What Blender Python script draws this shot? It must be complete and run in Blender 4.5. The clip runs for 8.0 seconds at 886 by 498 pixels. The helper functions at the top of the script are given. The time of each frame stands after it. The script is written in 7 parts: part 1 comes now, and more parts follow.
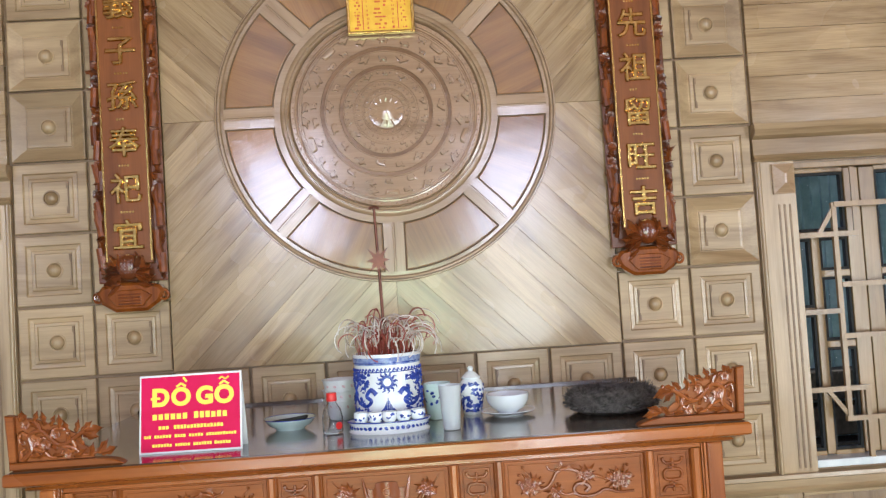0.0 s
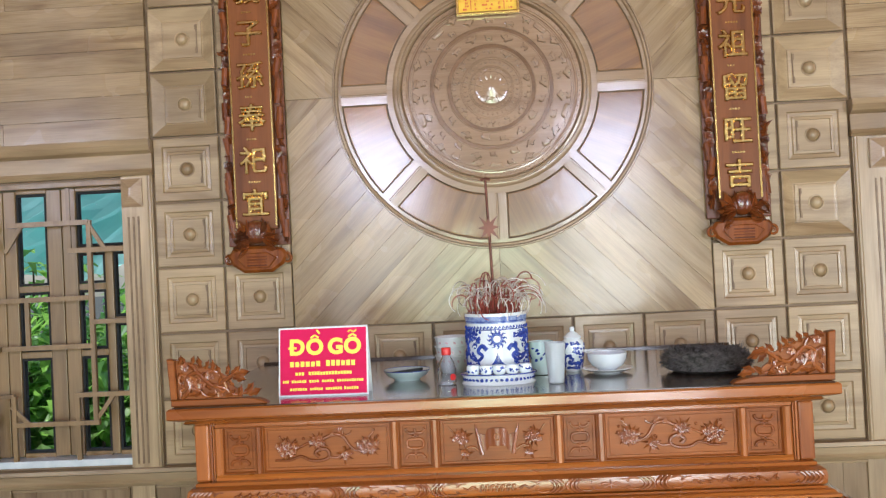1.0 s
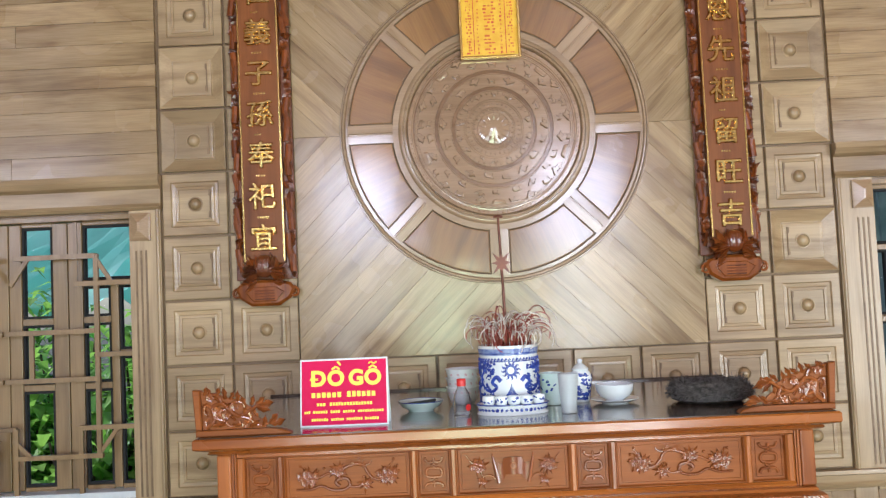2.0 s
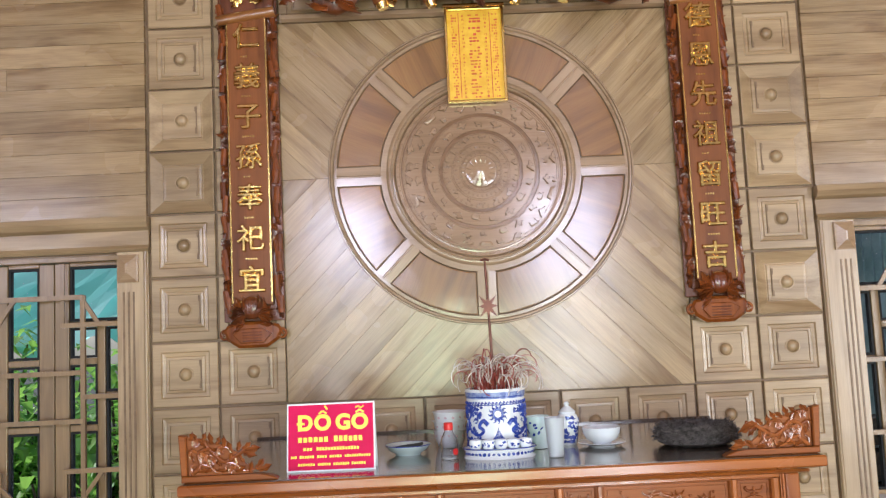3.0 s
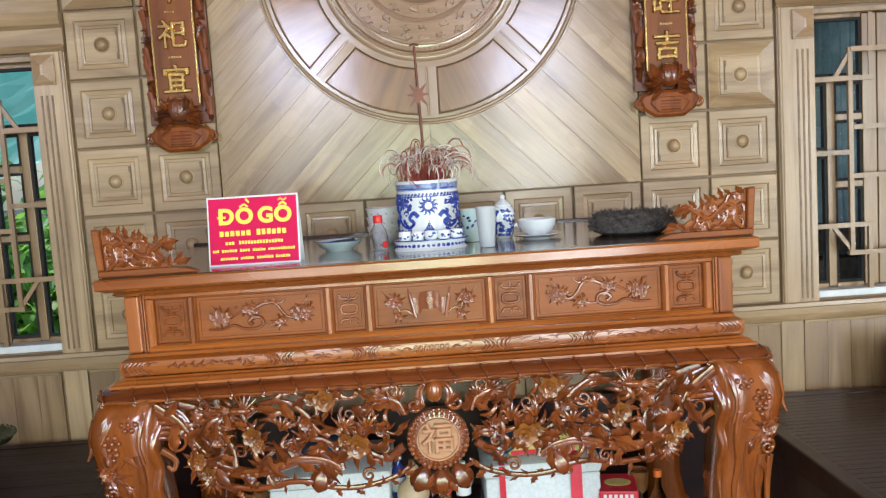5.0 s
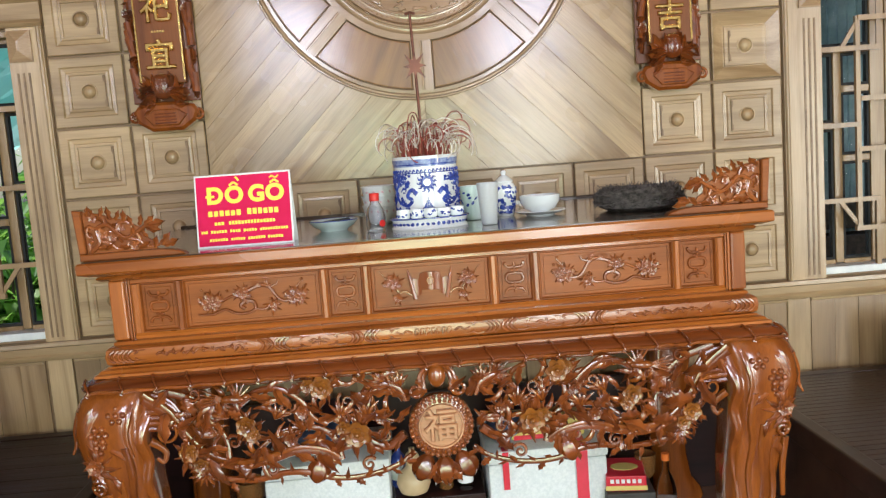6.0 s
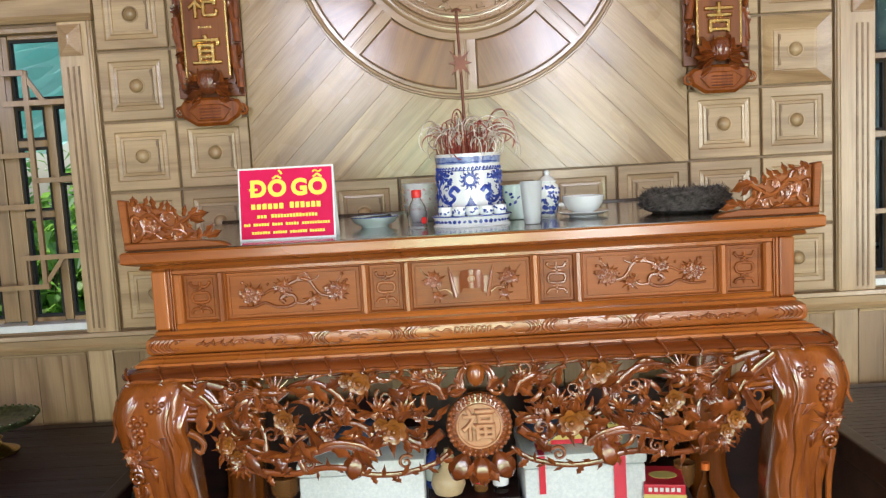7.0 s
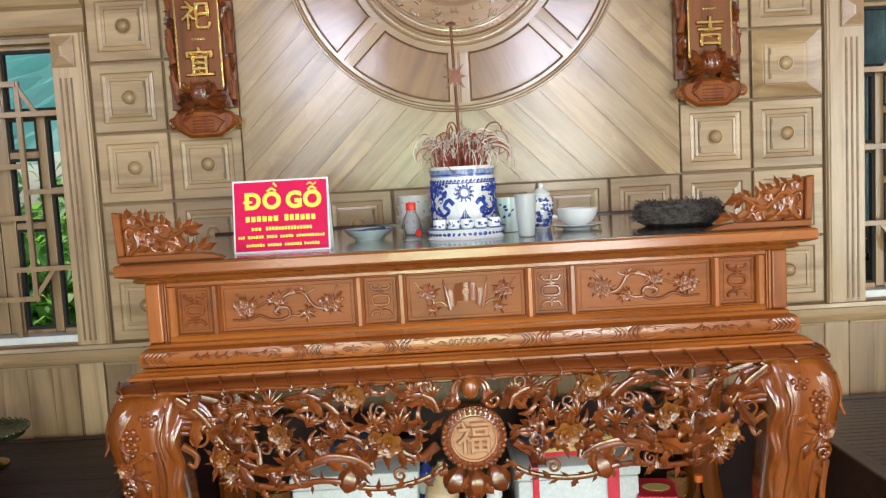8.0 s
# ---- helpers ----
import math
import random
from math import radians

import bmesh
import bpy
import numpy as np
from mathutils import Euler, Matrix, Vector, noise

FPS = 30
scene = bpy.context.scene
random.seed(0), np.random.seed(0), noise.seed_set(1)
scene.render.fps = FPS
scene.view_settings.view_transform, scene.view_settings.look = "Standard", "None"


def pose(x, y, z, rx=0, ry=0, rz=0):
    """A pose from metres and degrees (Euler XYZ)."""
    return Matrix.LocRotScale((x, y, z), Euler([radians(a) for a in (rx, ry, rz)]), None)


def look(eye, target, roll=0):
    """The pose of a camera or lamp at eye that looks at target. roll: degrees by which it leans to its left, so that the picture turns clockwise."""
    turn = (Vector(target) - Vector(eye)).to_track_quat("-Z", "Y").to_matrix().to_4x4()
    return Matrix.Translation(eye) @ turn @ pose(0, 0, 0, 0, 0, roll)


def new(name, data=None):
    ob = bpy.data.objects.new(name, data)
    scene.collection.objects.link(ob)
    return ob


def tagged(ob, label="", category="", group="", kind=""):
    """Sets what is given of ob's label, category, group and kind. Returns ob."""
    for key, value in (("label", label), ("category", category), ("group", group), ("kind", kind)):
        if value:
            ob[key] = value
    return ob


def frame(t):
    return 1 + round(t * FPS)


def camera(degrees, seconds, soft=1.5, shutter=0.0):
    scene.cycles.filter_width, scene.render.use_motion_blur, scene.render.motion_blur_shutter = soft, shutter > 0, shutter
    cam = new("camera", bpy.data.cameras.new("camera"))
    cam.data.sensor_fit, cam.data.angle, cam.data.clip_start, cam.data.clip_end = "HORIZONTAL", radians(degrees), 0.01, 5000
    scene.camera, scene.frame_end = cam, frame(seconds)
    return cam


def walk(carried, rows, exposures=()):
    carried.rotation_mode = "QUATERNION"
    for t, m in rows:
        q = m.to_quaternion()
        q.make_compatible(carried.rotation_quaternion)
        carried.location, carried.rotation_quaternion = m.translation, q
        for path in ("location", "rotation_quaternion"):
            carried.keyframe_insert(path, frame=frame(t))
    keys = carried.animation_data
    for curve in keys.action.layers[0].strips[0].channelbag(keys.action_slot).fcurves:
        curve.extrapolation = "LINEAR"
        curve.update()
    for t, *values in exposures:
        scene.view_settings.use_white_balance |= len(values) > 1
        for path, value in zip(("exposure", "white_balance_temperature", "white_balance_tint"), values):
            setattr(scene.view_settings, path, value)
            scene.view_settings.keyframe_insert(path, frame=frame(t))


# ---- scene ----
cam = camera(55.3, 8.0, soft=1.3)
PATH = [
    (0, (0.077, -2.252, 1.681), (0.174, -0.256, 1.77), -3.6),
    (0.5, (0.058, -2.369, 1.668), (0.129, -0.372, 1.759), -2.6),
    (1, (-0.017, -2.478, 1.667), (-0.114, -0.481, 1.698), -2.8),
    (2.5, (-0.218, -2.601, 1.676), (-0.195, -0.607, 1.825), -2.6),
    (3, (-0.178, -2.61, 1.7), (-0.157, -0.619, 1.89), -2.7),
    (3.5, (-0.107, -2.627, 1.695), (0.013, -0.655, 2.004), -1.2),
    (4, (-0.056, -2.606, 1.635), (-0.014, -0.617, 1.839), -1.4),
    (4.5, (-0.011, -2.58, 1.597), (-0.041, -0.58, 1.633), -2.8),
    (5, (-0.019, -2.48, 1.538), (0.03, -0.491, 1.341), -3.7),
    (5.2, (-0.037, -2.429, 1.531), (0.065, -0.445, 1.294), -4.2),
    (6.5, (-0.062, -2.353, 1.492), (-0.029, -0.366, 1.264), -3.9),
    (7, (-0.079, -2.343, 1.481), (-0.083, -0.354, 1.268), -3.2),
    (7.5, (-0.087, -2.347, 1.486), (-0.082, -0.356, 1.286), -3.2),
    (8, (-0.095, -2.345, 1.489), (-0.072, -0.355, 1.299), -3.1),
]
walk(cam, [(t, look(eye, target, roll)) for t, eye, target, roll in PATH], exposures=[(0, -0.1, 5420, 14), (2.5, -0.08, 5420, 14), (3.4, -0.08, 5600, 21), (4.4, -0.08, 5300, 13), (6.3, -0.08, 5800, 11), (8, -0.08, 5800, 11)])

# ---- light ----
world = bpy.data.worlds.new("world")
scene.world = world
world.use_nodes = True
wn = world.node_tree.nodes
sky = wn.new("ShaderNodeTexSky")
sky.sky_type, sky.sun_disc = "NISHITA", False
sky.sun_elevation, sky.sun_rotation = radians(45), radians(270)
world.node_tree.links.new(sky.outputs[0], wn["Background"].inputs[0])
wn["Background"].inputs[1].default_value = 0.14


def lamp(name, kind, m, energy, color, **more):
    data = bpy.data.lights.new(name, kind)
    data.energy, data.color = energy, color
    if "size" in more:
        data.shape, data.size, data.size_y = "RECTANGLE", more["size"], more["size_y"]
    if "angle" in more:
        data.angle = radians(more["angle"])
    ob = new(name, data)
    ob.matrix_world = m
    return ob


lamp("sun", "SUN", look((-9, 3.3, 9), (0, 3, 0)), 5.0, (1, 0.95, 0.86), angle=0.6)
BACK = -5.6          # front of the house, behind the camera
# the last opening is unseen, added with its lamps to brighten the right side
OPENINGS = [(-6.1, -4.5, 3.35), (-1.75, -0.8, 3.4), (-0.5, 0.6, 1.95), (1.0, 2.0, 3.4), (4.7, 6.3, 3.35)]
SILL, EAVE = 0.06, 2.3
# above the far trees the sky stands in the openings, below them the green yard
for (x0, x1, top), power, low in zip(OPENINGS, (44, 68, 0, 56, 26), (9, 22, 46, 50, 64)):
    mid = (x0 + x1) / 2
    yard = (0.84, 1.0, 0.55) if abs(mid) < 0.3 else (1.0, 0.975, 0.80)      # the middle door looks on to the lawn
    for z0, z1, watts, tint in ((EAVE, top, power, (1.0, 0.97, 1.04)), (SILL, min(top, EAVE), low, yard)):
        if z1 - z0 > 0.2:
            h = (z0 + z1) / 2
            lamp("window_daylight", "AREA", look((mid, BACK - 0.1, h), (mid, 0, h)), watts * (x1 - x0) * (z1 - z0), tint, size=x1 - x0 - 0.04, size_y=z1 - z0 - 0.02)

# ---- materials ----
def mat(name, color=(0.5, 0.5, 0.5), rough=0.5, metal=0.0, coat=0.0, coat_rough=0.1):
    m = bpy.data.materials.new(name)
    m.use_nodes = True
    b = m.node_tree.nodes["Principled BSDF"]
    b.inputs["Base Color"].default_value = (*color, 1)
    b.inputs["Roughness"].default_value = rough
    b.inputs["Metallic"].default_value = metal
    b.inputs["Coat Weight"].default_value = coat
    b.inputs["Coat Roughness"].default_value = coat_rough
    return m, m.node_tree.nodes, m.node_tree.links, b


def coords(n, l, scale=(1, 1, 1), shift=True):
    """Object coordinates, moved by a random amount for each object."""
    tc, mp = n.new("ShaderNodeTexCoord"), n.new("ShaderNodeMapping")
    mp.inputs["Scale"].default_value = scale
    if shift:
        info, mul, add = n.new("ShaderNodeObjectInfo"), n.new("ShaderNodeMath"), n.new("ShaderNodeVectorMath")
        mul.operation, mul.inputs[1].default_value = "MULTIPLY", 17.0
        l.new(info.outputs["Random"], mul.inputs[0])
        l.new(tc.outputs["Object"], add.inputs[0])
        l.new(mul.outputs[0], add.inputs[1])
        l.new(add.outputs[0], mp.inputs[0])
    else:
        l.new(tc.outputs["Object"], mp.inputs[0])
    return mp.outputs[0]


def noise_node(n, l, vec, scale, detail=4, rough=0.55, distort=0.0):
    t = n.new("ShaderNodeTexNoise")
    t.inputs["Scale"].default_value, t.inputs["Detail"].default_value = scale, detail
    t.inputs["Roughness"].default_value, t.inputs["Distortion"].default_value = rough, distort
    l.new(vec, t.inputs["Vector"])
    return t.outputs["Fac"]


def ramp(n, l, fac, stops):
    r = n.new("ShaderNodeValToRGB")
    e = r.color_ramp.elements
    while len(e) < len(stops):
        e.new(0.5)
    for el, (p, c) in zip(e, stops):
        el.position, el.color = p, (*c, 1)
    l.new(fac, r.inputs[0])
    return r.outputs[0]


def mix(n, l, a, b, fac=0.5, mode="MULTIPLY"):
    x = n.new("ShaderNodeMix")
    x.data_type, x.blend_type = "RGBA", mode
    for sock, v in ((x.inputs["Factor"], fac), (x.inputs[6], a), (x.inputs[7], b)):
        if hasattr(v, "links"):
            l.new(v, sock)
        else:
            sock.default_value = v if not isinstance(v, tuple) else (*v, 1)
    return x.outputs[2]


def wood(name, dark, light, rough=0.35, axis=0, grain=1.0, coat=0.3, tone=0.18, bump=0.12, wear=0.12, coat_rough=0.12, streak=0.34):
    """Varnished wood, its grain along one axis of the object."""
    m, n, l, b = mat(name, light, rough, 0, coat, coat_rough)
    s = [6.0, 6.0, 6.0]
    s[axis] = 0.6
    long = coords(n, l, s)
    fig = noise_node(n, l, long, 1.6 * grain, 4, 0.5, 1.4)
    s2 = [60.0, 60.0, 60.0]
    s2[axis] = 2.0
    fib = noise_node(n, l, coords(n, l, s2), 3.0 * grain, 3, 0.6, 0.2)
    blotch = noise_node(n, l, coords(n, l), 2.3, 3, 0.5)
    col = ramp(n, l, fig, [(0.3, dark), (0.5, tuple((d * 0.35 + q * 0.65) for d, q in zip(dark, light))), (0.72, light)])
    col = mix(n, l, col, ramp(n, l, fib, [(0.35, (0.72, 0.68, 0.62)), (0.6, (1.05, 1.04, 1.02))]), streak)
    col = mix(n, l, col, ramp(n, l, blotch, [(0.3, (1 - wear * 1.6,) * 3), (0.7, (1 + wear,) * 3)]), 0.8)
    info = n.new("ShaderNodeObjectInfo")
    col = mix(n, l, col, ramp(n, l, info.outputs["Random"], [(0.0, (1 - tone, 1 - tone * 1.15, 1 - tone * 1.3)), (1.0, (1 + tone * 0.6,) * 3)]), 1.0)
    l.new(col, b.inputs["Base Color"])
    rr = n.new("ShaderNodeMapRange")
    rr.inputs["To Min"].default_value, rr.inputs["To Max"].default_value = rough * 0.75, rough * 1.35
    l.new(blotch, rr.inputs[0])
    l.new(rr.outputs[0], b.inputs["Roughness"])
    bp, wavy = n.new("ShaderNodeBump"), n.new("ShaderNodeBump")
    bp.inputs["Strength"].default_value, bp.inputs["Distance"].default_value = bump, 0.002
    l.new(fib, bp.inputs["Height"])
    # slow unevenness of hand-laid varnish
    wavy.inputs["Strength"].default_value, wavy.inputs["Distance"].default_value = 0.14, 0.006
    l.new(noise_node(n, l, coords(n, l, (8, 8, 8)), 1.0, 2, 0.5), wavy.inputs["Height"])
    l.new(bp.outputs[0], wavy.inputs["Normal"])
    l.new(wavy.outputs[0], b.inputs["Normal"])
    l.new(wavy.outputs[0], b.inputs["Coat Normal"])
    return m


OAK_D, OAK_L = (0.27, 0.178, 0.088), (0.485, 0.355, 0.20)
oak_x = wood("oak_along_x", OAK_D, OAK_L, 0.33, 0, coat=0.25)
oak_z = wood("oak_along_z", OAK_D, OAK_L, 0.33, 2, coat=0.25)
oak_pale_x = wood("oak_board", (0.24, 0.148, 0.066), (0.455, 0.325, 0.168), 0.25, 0, coat=0.35, tone=0.14, grain=1.3, streak=0.6, wear=0.16, coat_rough=0.09)
oak_panel = wood("oak_wheel_panel", (0.19, 0.086, 0.019), (0.32, 0.158, 0.042), 0.3, 0, coat=0.9, tone=0.10, coat_rough=0.07, streak=0.5)
oak_ring = wood("oak_moulding", (0.29, 0.185, 0.10), (0.43, 0.30, 0.18), 0.2, 0, coat=0.5, tone=0.08, coat_rough=0.07)
groove = wood("stained_oak_joint", (0.17, 0.105, 0.055), (0.26, 0.17, 0.09), 0.5, 0, coat=0.1, tone=0.05)
rose = wood("lacquered_rosewood", (0.23, 0.062, 0.010), (0.42, 0.135, 0.021), 0.26, 0, coat=0.55, tone=0.08)
rose_z = wood("lacquered_rosewood_upright", (0.23, 0.062, 0.011), (0.42, 0.135, 0.024), 0.30, 2, coat=0.35, tone=0.08)
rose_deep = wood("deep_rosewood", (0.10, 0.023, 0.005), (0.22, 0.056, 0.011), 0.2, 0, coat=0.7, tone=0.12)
rose_leg = wood("rosewood_leg", (0.13, 0.031, 0.005), (0.31, 0.088, 0.012), 0.18, 2, coat=0.9, tone=0.1, coat_rough=0.06, streak=0.5, wear=0.2)
rose_panel = wood("carved_panel_wood", (0.17, 0.046, 0.009), (0.31, 0.096, 0.017), 0.38, 0, coat=0.05, tone=0.06, streak=0.5)
rose_panel.node_tree.nodes["Principled BSDF"].inputs["Specular IOR Level"].default_value = 0.25
top_dark = wood("dark_polished_top", (0.035, 0.022, 0.014), (0.085, 0.055, 0.035), 0.14, 0, coat=0.7, tone=0.05)
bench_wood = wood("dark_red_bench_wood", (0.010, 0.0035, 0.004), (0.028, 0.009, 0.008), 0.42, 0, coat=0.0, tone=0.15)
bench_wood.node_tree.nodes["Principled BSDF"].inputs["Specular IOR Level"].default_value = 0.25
ceiling_wood = wood("reddish_ceiling_wood", (0.20, 0.085, 0.04), (0.34, 0.17, 0.09), 0.45, 0, coat=0.1)
lacquer = wood("brown_red_lacquer", (0.13, 0.038, 0.007), (0.25, 0.082, 0.016), 0.45, 2, coat=0.1, tone=0.08, bump=0.1)
lacquer.node_tree.nodes["Principled BSDF"].inputs["Specular IOR Level"].default_value = 0.3
lacquer_dark = wood("dark_carved_lacquer", (0.07, 0.02, 0.007), (0.19, 0.055, 0.015), 0.3, 2, coat=0.5, tone=0.25)



def carved(name, dark, light, rough=0.3, coat=0.8):
    """Lacquered carving for small shared pieces, whose own units are large."""
    m, n, l, b = mat(name, light, rough, 0, coat, 0.06)
    f = noise_node(n, l, coords(n, l, (1, 1, 1)), 1.3, 3, 0.5, 0.6)
    col = ramp(n, l, f, [(0.3, dark), (0.7, light)])
    info = n.new("ShaderNodeObjectInfo")
    col = mix(n, l, col, ramp(n, l, info.outputs["Random"], [(0.0, (0.75, 0.72, 0.7)), (1.0, (1.12, 1.12, 1.1))]), 1.0)
    l.new(col, b.inputs["Base Color"])
    b.inputs["Specular IOR Level"].default_value = 0.35
    return m


cut_deep = carved("carving_deep_red", (0.11, 0.026, 0.005), (0.25, 0.066, 0.012))
cut_leg = carved("carving_red_brown", (0.14, 0.034, 0.007), (0.29, 0.080, 0.015))
cut_amber = carved("carving_amber", (0.14, 0.044, 0.006), (0.27, 0.096, 0.013), 0.28, 0.5)
cut_panel = carved("carving_on_panel", (0.19, 0.052, 0.012), (0.32, 0.10, 0.024), 0.26, 0.55)
cut_dark = carved("carving_dark_brown", (0.05, 0.014, 0.005), (0.15, 0.042, 0.012))
lower_oak = wood("brown_lower_panel", (0.19, 0.115, 0.052), (0.33, 0.225, 0.12), 0.36, 2, coat=0.2, tone=0.16)


def speckled(name, a, b_, scale, rough, metal=0.0, coat=0.0, bump=0.0):
    """A surface of two tones mixed by fine noise."""
    m, n, l, b = mat(name, a, rough, metal, coat)
    v = coords(n, l)
    f = noise_node(n, l, v, scale, 5, 0.6)
    l.new(ramp(n, l, f, [(0.35, a), (0.65, b_)]), b.inputs["Base Color"])
    if bump:
        bp = n.new("ShaderNodeBump")
        bp.inputs["Strength"].default_value, bp.inputs["Distance"].default_value = bump, 0.003
        l.new(f, bp.inputs["Height"])
        l.new(bp.outputs[0], b.inputs["Normal"])
    return m


gold = speckled("gilding", (0.72, 0.48, 0.12), (0.95, 0.72, 0.27), 60, 0.2, 1.0, 0.2, 0.1)
porcelain = speckled("white_porcelain", (0.72, 0.76, 0.80), (0.80, 0.83, 0.85), 8, 0.12, 0, 0.5)
cobalt = speckled("cobalt_glaze", (0.012, 0.025, 0.20), (0.04, 0.08, 0.40), 40, 0.14, 0, 0.5)
tile_floor = speckled("red_brown_floor_tile", (0.20, 0.10, 0.06), (0.27, 0.14, 0.09), 6, 0.25, 0, 0.2)
black_rubber = speckled("black_gasket", (0.008, 0.008, 0.008), (0.018, 0.017, 0.016), 50, 0.8)

# ---- mesh helpers ----


def finish(bm, name, material, smooth):
    me = bpy.data.meshes.new(name)
    bmesh.ops.recalc_face_normals(bm, faces=bm.faces)
    if smooth:
        for f in bm.faces:
            f.smooth = True
        for e in bm.edges:
            if len(e.link_faces) == 2 and e.calc_face_angle(0) > 0.7:
                e.smooth = False
    bm.to_mesh(me)
    bm.free()
    me.materials.append(material)
    return me


def part(name, bm, material, parent=None, label="", m=None, smooth=True):
    """Links a bmesh, or a ready mesh, as one object under a thing or part."""
    me = bm if isinstance(bm, bpy.types.Mesh) else finish(bm, name, material, smooth)
    ob = new(name, me)
    if parent is not None:
        ob.parent = parent
    if m is not None:
        ob.matrix_basis = m
    return tagged(ob, label)


def thing(name, loc, label, category, group="", kind="", turn=0):
    ob = new(name)
    ob.empty_display_size = 0.1
    ob.matrix_basis = pose(*loc, 0, 0, turn)
    return tagged(ob, label, category, group, kind)


def box(x0, x1, y0, y1, z0, z1, bev=0.0, bm=None):
    bm = bm or bmesh.new()
    r = bmesh.ops.create_cube(bm, size=1.0, matrix=Matrix.Translation(((x0 + x1) / 2, (y0 + y1) / 2, (z0 + z1) / 2))
                              @ Matrix.Diagonal((x1 - x0, y1 - y0, z1 - z0, 1)))
    if bev:
        es = list({e for v in r["verts"] for e in v.link_edges})
        bmesh.ops.bevel(bm, geom=es, offset=bev, segments=2, affect="EDGES", profile=0.5)
    return bm


def loops(rows, bm=None, close=True, cap=True):
    """Skin over rows of points with the same count; each row is a closed ring if close."""
    bm = bm or bmesh.new()
    vs = [[bm.verts.new(p) for p in r] for r in rows]
    k = len(rows[0])
    for a, b in zip(vs, vs[1:]):
        for i in range(k if close else k - 1):
            j = (i + 1) % k
            bm.faces.new((a[i], a[j], b[j], b[i]))
    if cap and close:
        bm.faces.new(vs[0][::-1])
        bm.faces.new(vs[-1])
    return bm


def prism(pts, a, b, axis="y", bm=None, bev=0.0):
    """A flat outline pushed from a to b along an axis; outlines are (x, z), (x, y) or (y, z)."""
    put = {"y": lambda p, d: (p[0], d, p[1]), "z": lambda p, d: (p[0], p[1], d), "x": lambda p, d: (d, p[0], p[1])}[axis]
    bm = bm or bmesh.new()
    f = [bm.verts.new(put(p, a)) for p in pts]
    g = [bm.verts.new(put(p, b)) for p in pts]
    n = len(pts)
    faces = [bm.faces.new(f[::-1]), bm.faces.new(g)]
    for i in range(n):
        faces.append(bm.faces.new((f[i], f[(i + 1) % n], g[(i + 1) % n], g[i])))
    if bev:
        es = list(faces[0].edges)
        bmesh.ops.bevel(bm, geom=es, offset=bev, segments=1, affect="EDGES")
    return bm


def lathe(profile, seg=32, bm=None, at=(0, 0, 0), squash=1.0):
    rows = []
    for r, z in profile:
        r = max(r, 0.0004)
        rows.append([(at[0] + r * math.cos(2 * math.pi * i / seg), at[1] + squash * r * math.sin(2 * math.pi * i / seg), at[2] + z) for i in range(seg)])
    return loops(rows, bm)


def spline(pts, n=8):
    """A smooth line through the points (Catmull-Rom)."""
    p = [Vector(q) for q in pts]
    p = [p[0] * 2 - p[1]] + p + [p[-1] * 2 - p[-2]]
    out = []
    for i in range(1, len(p) - 2):
        for k in range(n):
            t = k / n
            out.append(0.5 * ((2 * p[i]) + (p[i + 1] - p[i - 1]) * t + (2 * p[i - 1] - 5 * p[i] + 4 * p[i + 1] - p[i + 2]) * t * t
                              + (3 * p[i] - p[i - 1] - 3 * p[i + 1] + p[i + 2]) * t ** 3))
    out.append(p[-2])
    return out


def tube(pts, r0, r1=None, seg=8, bm=None, flat=1.0, r_mid=None):
    """A rod along pts, its radius from r0 to r1; flat squeezes it across the y axis."""
    r1 = r0 if r1 is None else r1
    pts = [Vector(p) for p in pts]
    rows, n = [], len(pts)
    for i, p in enumerate(pts):
        d = (pts[min(i + 1, n - 1)] - pts[max(i - 1, 0)])
        d = d.normalized() if d.length > 1e-9 else Vector((0, 0, 1))
        up = Vector((0, 1, 0)) if abs(d.y) < 0.9 else Vector((1, 0, 0))
        u = d.cross(up).normalized()
        v = u.cross(d).normalized()
        t = i / (n - 1)
        r = r0 + (r1 - r0) * t
        if r_mid is not None:
            r += (r_mid - (r0 + r1) / 2) * math.sin(math.pi * t)
        rows.append([p + r * (math.cos(2 * math.pi * k / seg) * u + flat * math.sin(2 * math.pi * k / seg) * v) for k in range(seg)])
    return loops(rows, bm)


def moulding(profile, x0, x1, bm=None, ends=0.0):
    """A run along x with a (y, z) outline, mitred back at both ends by how far each point stands out."""
    ymax = max(p[0] for p in profile)
    bm = bm or bmesh.new()
    a = [bm.verts.new((x0 + ends * (p[0] - min(q[0] for q in profile)), p[0], p[1])) for p in profile]
    b = [bm.verts.new((x1 - ends * (p[0] - min(q[0] for q in profile)), p[0], p[1])) for p in profile]
    n = len(profile)
    bm.faces.new(a[::-1])
    bm.faces.new(b)
    for i in range(n):
        bm.faces.new((a[i], a[(i + 1) % n], b[(i + 1) % n], b[i]))
    return bm


def dome(r, h, seg=16, rows=5):
    """A low boss that stands out towards -y."""
    rr = []
    for i in range(rows + 1):
        a = math.pi / 2 * i / rows
        q = max(r * math.cos(a), 0.0005)
        rr.append([(q * math.cos(2 * math.pi * k / seg), -h * math.sin(a), q * math.sin(2 * math.pi * k / seg)) for k in range(seg)])
    return loops(rr)


